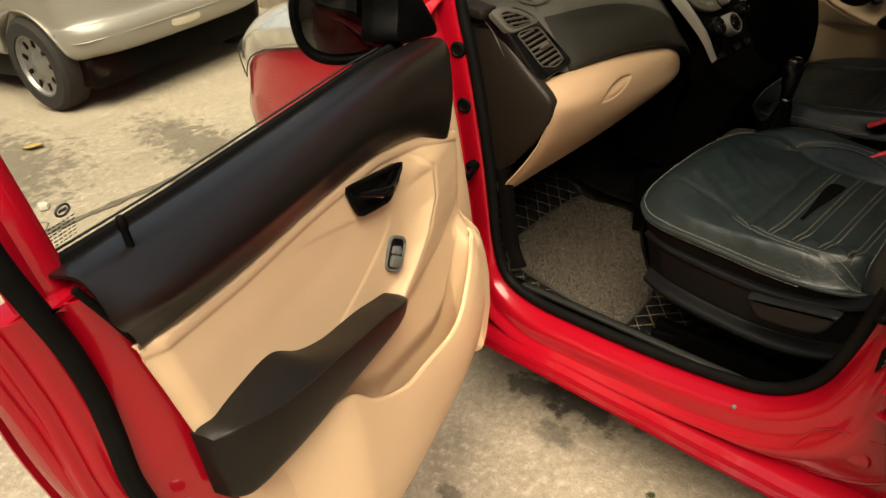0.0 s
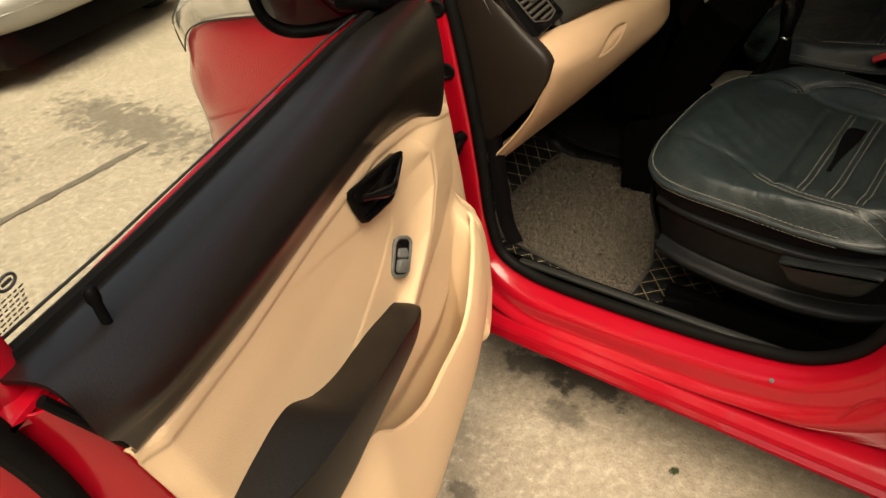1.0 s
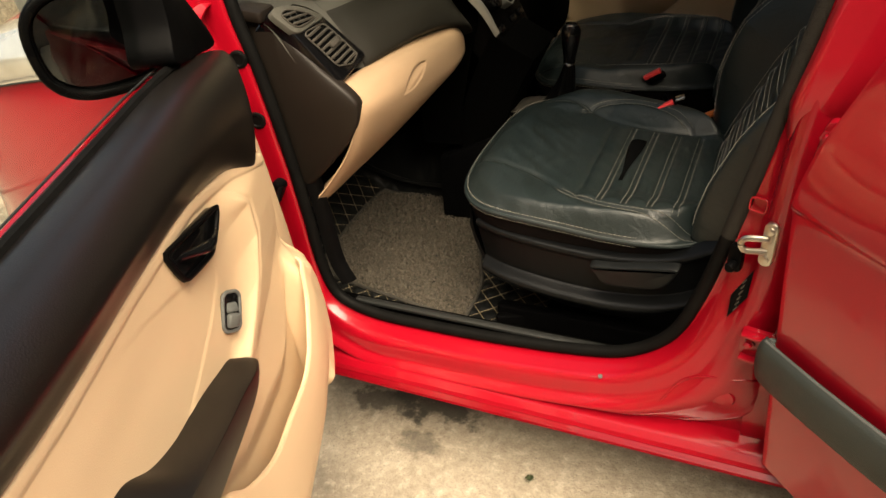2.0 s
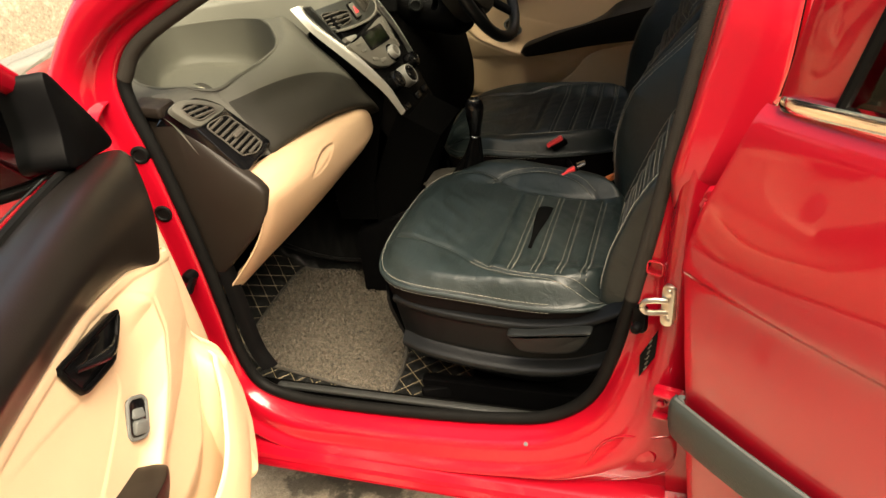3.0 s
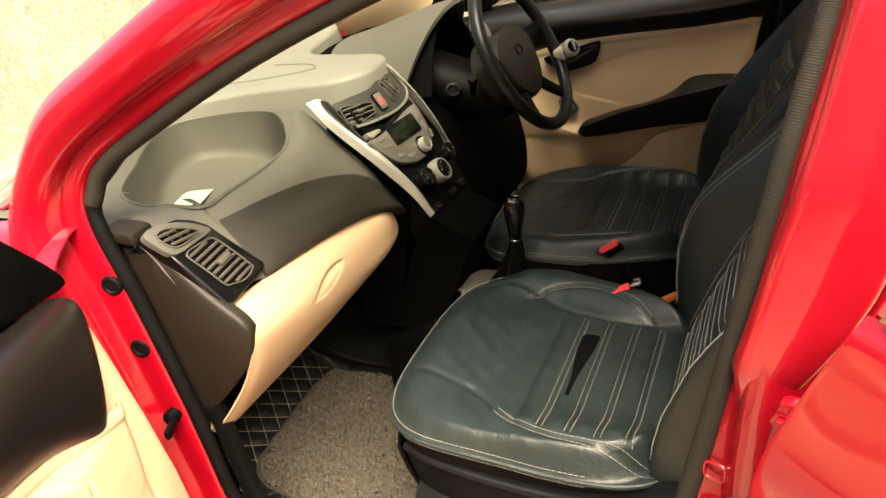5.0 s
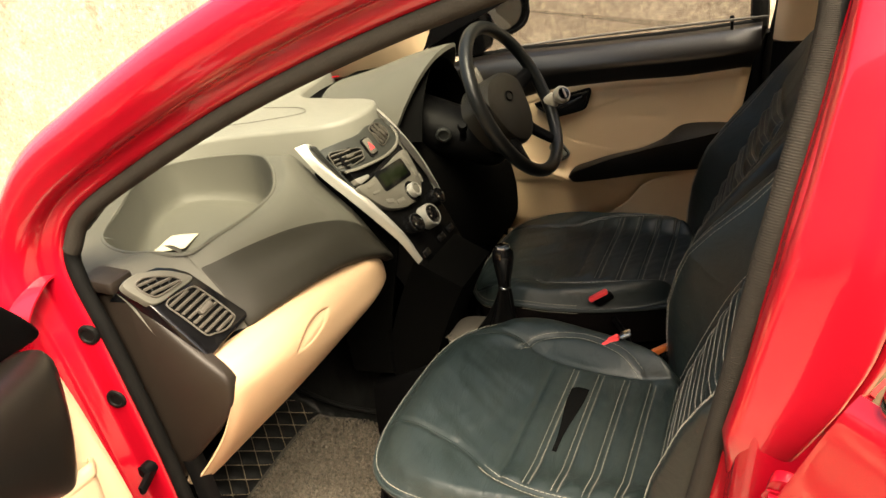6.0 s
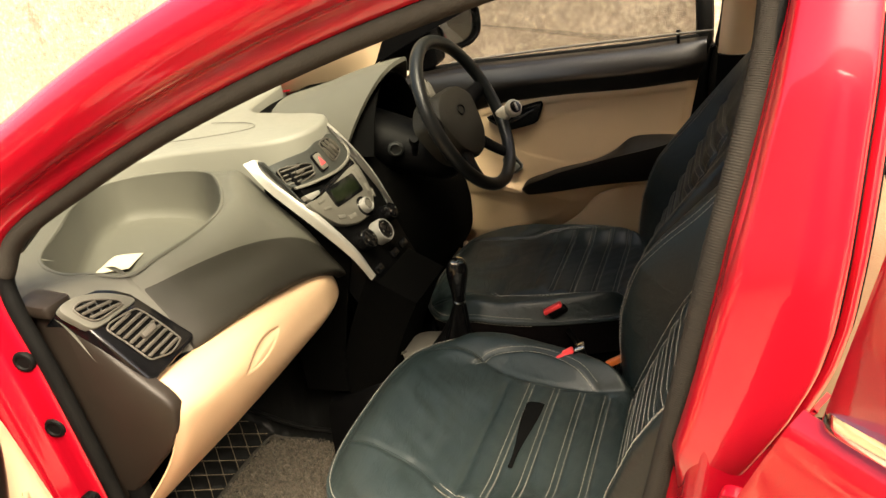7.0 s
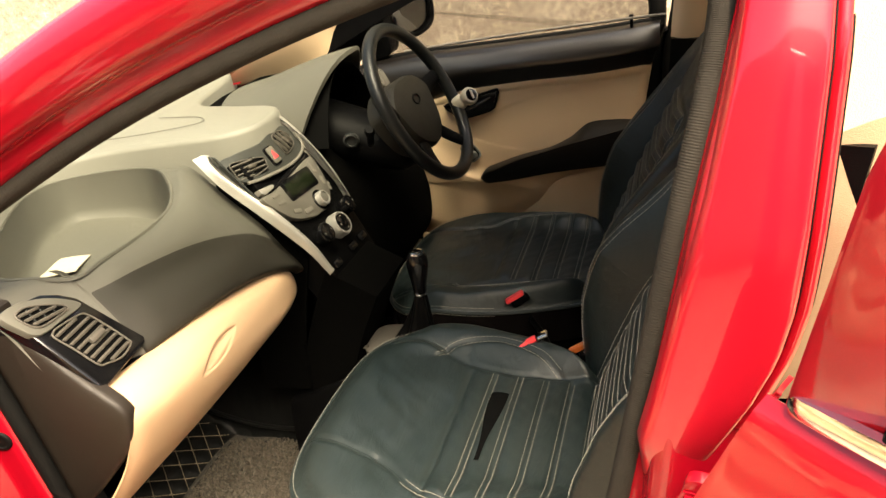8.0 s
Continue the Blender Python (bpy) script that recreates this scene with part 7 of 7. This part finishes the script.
def coil_mat():
    ob = thing("coil_floor_mat", (0.05, 0.45, 0.275), "brown-grey looped coil mat lying on the quilted liner", "floor mat")
    corners = np.array([(-0.172, 0.338), (-0.11, 0.282), (0.262, 0.222), (0.288, 0.236), (0.276, 0.37), (0.105, 0.706), (-0.176, 0.692)])
    u, v = np.meshgrid(np.linspace(-0.21, 0.31, 330), np.linspace(0.20, 0.72, 320), indexing="ij")
    out = spline(corners, 90, True) * 0.35 + 0.65 * np.array([corners[int(k // (90 / 7))] * (1 - (k % (90 / 7)) / (90 / 7)) + corners[(int(k // (90 / 7)) + 1) % 7] * ((k % (90 / 7)) / (90 / 7)) for k in range(90)])
    d = outline_distance(u, v, out)
    rng = np.random.RandomState(4)
    rough = rng.rand(*u.shape)
    for _ in range(3):
        rough = (rough + np.roll(rough, 1, 0) + np.roll(rough, 1, 1) + np.roll(rough, -1, 0)) / 4
    z = mat_height(u, v) + 0.010 + 0.050 * (rough - 0.5)
    z -= 0.012 * smooth(-0.006, 0.0, d)
    vv, ff = sheet(np.stack([u, v, z], -1))
    keep = (d < 0).ravel()
    ff = [q for q in ff if all(keep[i] for i in q)]
    pile = part("coil_surface", subset(vv, ff), COIL, ob, "matted vinyl loops", 180)
    rim = np.column_stack([out, mat_height(out[:, 0], out[:, 1]) + 0.009])
    part("mat_border", tube(rim, 0.0045, 6, True), COIL_EDGE, ob)
    loops = []
    for _ in range(4200):
        x, y = rng.uniform(-0.2, 0.3), rng.uniform(0.205, 0.71)
        if outline_distance(np.array([x]), np.array([y]), out[::3])[0] > -0.006:
            continue
        a, r = rng.uniform(0, 6.28), rng.uniform(0.002, 0.0045)
        z0 = float(mat_height(x, y)) + 0.011
        q = [(x + r * math.cos(a + t) - r * math.cos(a), y + r * math.sin(a + t) - r * math.sin(a), z0 + 0.006 * math.sin(math.pi * t / 3.2)) for t in (0, 0.8, 1.6, 2.4, 3.2)]
        loops.append(tube(q, 0.0009, 3))
    tagged(part("coil_fuzz", joined(*loops), COIL_LIGHT, ob, "pale vinyl loops"), kind="stuff")
    part("mat_patch", placed(plate(rounded(0.034, 0.026, 0.012), 0, 0.006, 0.003), at(0.168, 0.290, 0.2765, 0, 0, 30)), COIL, ob)
    return ob


COIL = material("brown_grey_coil_vinyl", (0.095, 0.079, 0.057), 0.75, 0, (0.008, 0.0068, 0.005), 170, 1.0, 1.0, 500)
COIL_LIGHT = material("pale_coil_vinyl", (0.125, 0.104, 0.077), 0.7, 0, (0.03, 0.025, 0.019), 120, 0.8)
COIL_EDGE = material("dark_mat_edge", (0.03, 0.027, 0.022), 0.7, 0, (0.05, 0.045, 0.036), 60, 0.7)
coil_mat()
part("floor_bracket", placed(block(0.10, 0.02, 0.03, 0.006), at(0.42, 0.235, 0.30, 0, 0, 20)), BLACK, car)

note = thing("paper_note", (-0.165, 0.395, 0.950), "folded pale paper lying in the dashboard tray", "paper")
part("sheet", placed(thick(np.array([[(x, y, 0.002 * math.sin(9 * x * 4 + y * 20)) for y in np.linspace(-0.035, 0.045, 10)] for x in np.linspace(-0.05, 0.055, 12)]), 0.001), at(-0.165, 0.395, 0.9555, 0, 2, 20) @ np.diag((0.9, 0.9, 1, 1))), PAPER, note)


# ---- the other parked car ----
def parked_car():
    base = (-3.70, 1.13, 0)
    ob = thing("silver_white_car", base, "silver-white parked car seen past the open door", "car")
    m = np.array(Matrix.Translation(base)) @ at(0, 0, 0, 0, 0, PARKED_TURN)
    lay = lambda p: placed(p, m)
    # local x towards us, y across, z up
    rows = []
    for z, f, hw in ((0.33, -0.06, 0.72), (0.345, 0.0, 0.78), (0.38, 0.03, 0.81), (0.47, 0.045, 0.82), (0.52, 0.03, 0.815), (0.56, 0.0, 0.81), (0.75, -0.02, 0.82), (0.95, -0.08, 0.80)):
        rows.append([(-2.6, -hw, z), (-1.4, -hw, z), (-0.50, -hw, z), (-0.16, -hw + 0.03, z), (f - 0.05, -hw + 0.13, z), (f + 0.03, -hw + 0.34, z), (f + 0.05, 0, z), (f + 0.03, hw - 0.34, z), (f - 0.05, hw - 0.13, z), (-0.16, hw - 0.03, z), (-0.50, hw, z), (-1.4, hw, z), (-2.6, hw, z)])
    g = loft_grid(rows, 40, 120)
    for wx in (-0.47, -2.2):
        d = np.hypot(g[..., 0] - wx, g[..., 2] - 0.30)
        push = (d < 0.35) & (np.abs(g[..., 1]) > 0.55)
        g[..., 0] = np.where(push, wx + (g[..., 0] - wx) * 0.35 / np.maximum(d, 0.05), g[..., 0])
        g[..., 2] = np.where(push, 0.30 + (g[..., 2] - 0.30) * 0.35 / np.maximum(d, 0.05), g[..., 2])
    body = part("body", lay(thick(g, -0.006)), WHITE_CAR, ob, "silver-white bodywork and bumper", 60)
    part("bumper_seam", lay(tube(spline([(-0.17, -0.80, 0.50), (-0.03, -0.69, 0.505), (0.06, -0.45, 0.51), (0.075, 0, 0.512), (0.06, 0.45, 0.51), (-0.03, 0.69, 0.505)], 50), 0.004, 6)), CLADDING, body)
    part("bumper_crease", lay(tube(spline([(-0.12, -0.775, 0.44), (0.005, -0.70, 0.445), (0.080, -0.46, 0.45), (0.098, -0.2, 0.452), (0.098, 0.2, 0.452), (0.080, 0.46, 0.45), (0.005, 0.70, 0.445)], 50), 0.006, 8, flat=0.6)), WHITE_CAR, body)
    part("reflector", lay(placed(plate([(-0.10, -0.035), (0.10, -0.035), (0.085, 0.03), (-0.09, 0.03)], 0, 0.012, 0.006, 40), axes((0.085, -0.05, 0.425), (0, 1, 0), (0, 0, 1), (1, 0, 0)))), IVORY, body, "pale recessed bumper panel")
    cab = [[(x, -0.72 + t, z), (x, -0.5 + t, z + 0.0), (x, 0, z), (x, 0.5 - t, z), (x, 0.72 - t, z)] for x, z, t in ((-0.02, 0.95, 0.0), (-0.5, 1.0, 0.0), (-0.9, 1.40, 0.12), (-1.7, 1.46, 0.14), (-2.5, 1.3, 0.12))]
    part("cabin", lay(thick(loft_grid(cab, 30, 20), -0.02)), WHITE_CAR, ob)
    # hung low and wide so its shape deepens the shade under the car
    part("underbody", lay(placed(block(2.45, 1.42, 0.20, 0.03), at(-1.29, 0, 0.240))), BLACK, ob)
    for wx, sgn in ((-0.47, -1), (-0.47, 1), (-2.2, -1), (-2.2, 1)):
        mm = m @ at(wx, sgn * 0.735, 0.30, 90 if sgn < 0 else -90)
        w = part("wheel", placed(lathe([(0.07, -0.06), (0.07, 0.03)], 16), mm), BLACK, ob)
        wheel_parts(w, mm, 0.30, 0.19)
    return ob


PARKED_TURN = 12.0
parked_car()

# ---- small things on the ground ----
leaf = thing("fallen_leaf", (-3.42, -0.09, 0.004), "dry yellow-brown fallen leaf on the concrete", "leaf")
part("blade", placed(thick(np.array([[(x, w * 0.035 * math.sin(math.pi * (x + 0.07) / 0.14), 0.012 * w * w + 0.006 * math.sin(20 * x)) for w in (-1, -0.5, 0, 0.5, 1)] for x in np.linspace(-0.068, 0.068, 12)]), 0.001), at(-3.42, -0.09, 0.008, 0, 0, 40)), LEAFY, leaf)
stone = thing("stone_chip", (-2.5, -0.35, 0.0), "pale stone chip on the concrete", "stone")
part("chip", placed(plate([(-0.03, -0.02), (0.02, -0.026), (0.036, 0.004), (0.008, 0.024), (-0.03, 0.014)], 0, 0.022, 0.007), at(-2.52, -0.33, 0.003)), STONE, stone)
weed = thing("weed_tuft", (0.56, -0.02, 0.0), "small dark dried weed on the concrete", "weed")
blades = []
for k in range(14):
    a, l = k * 2.4, 0.008 + 0.008 * ((k * 7) % 5) / 5
    blades.append(tube([(0.50 + 0.002 * math.cos(a), 0.035 + 0.002 * math.sin(a), 0.003), (0.50 + l * 0.6 * math.cos(a), 0.035 + l * 0.6 * math.sin(a), 0.010), (0.50 + l * math.cos(a), 0.035 + l * math.sin(a), 0.006)], (0.0018, 0.0014, 0.0005), 5))
part("blades", joined(*blades), WEED, weed)
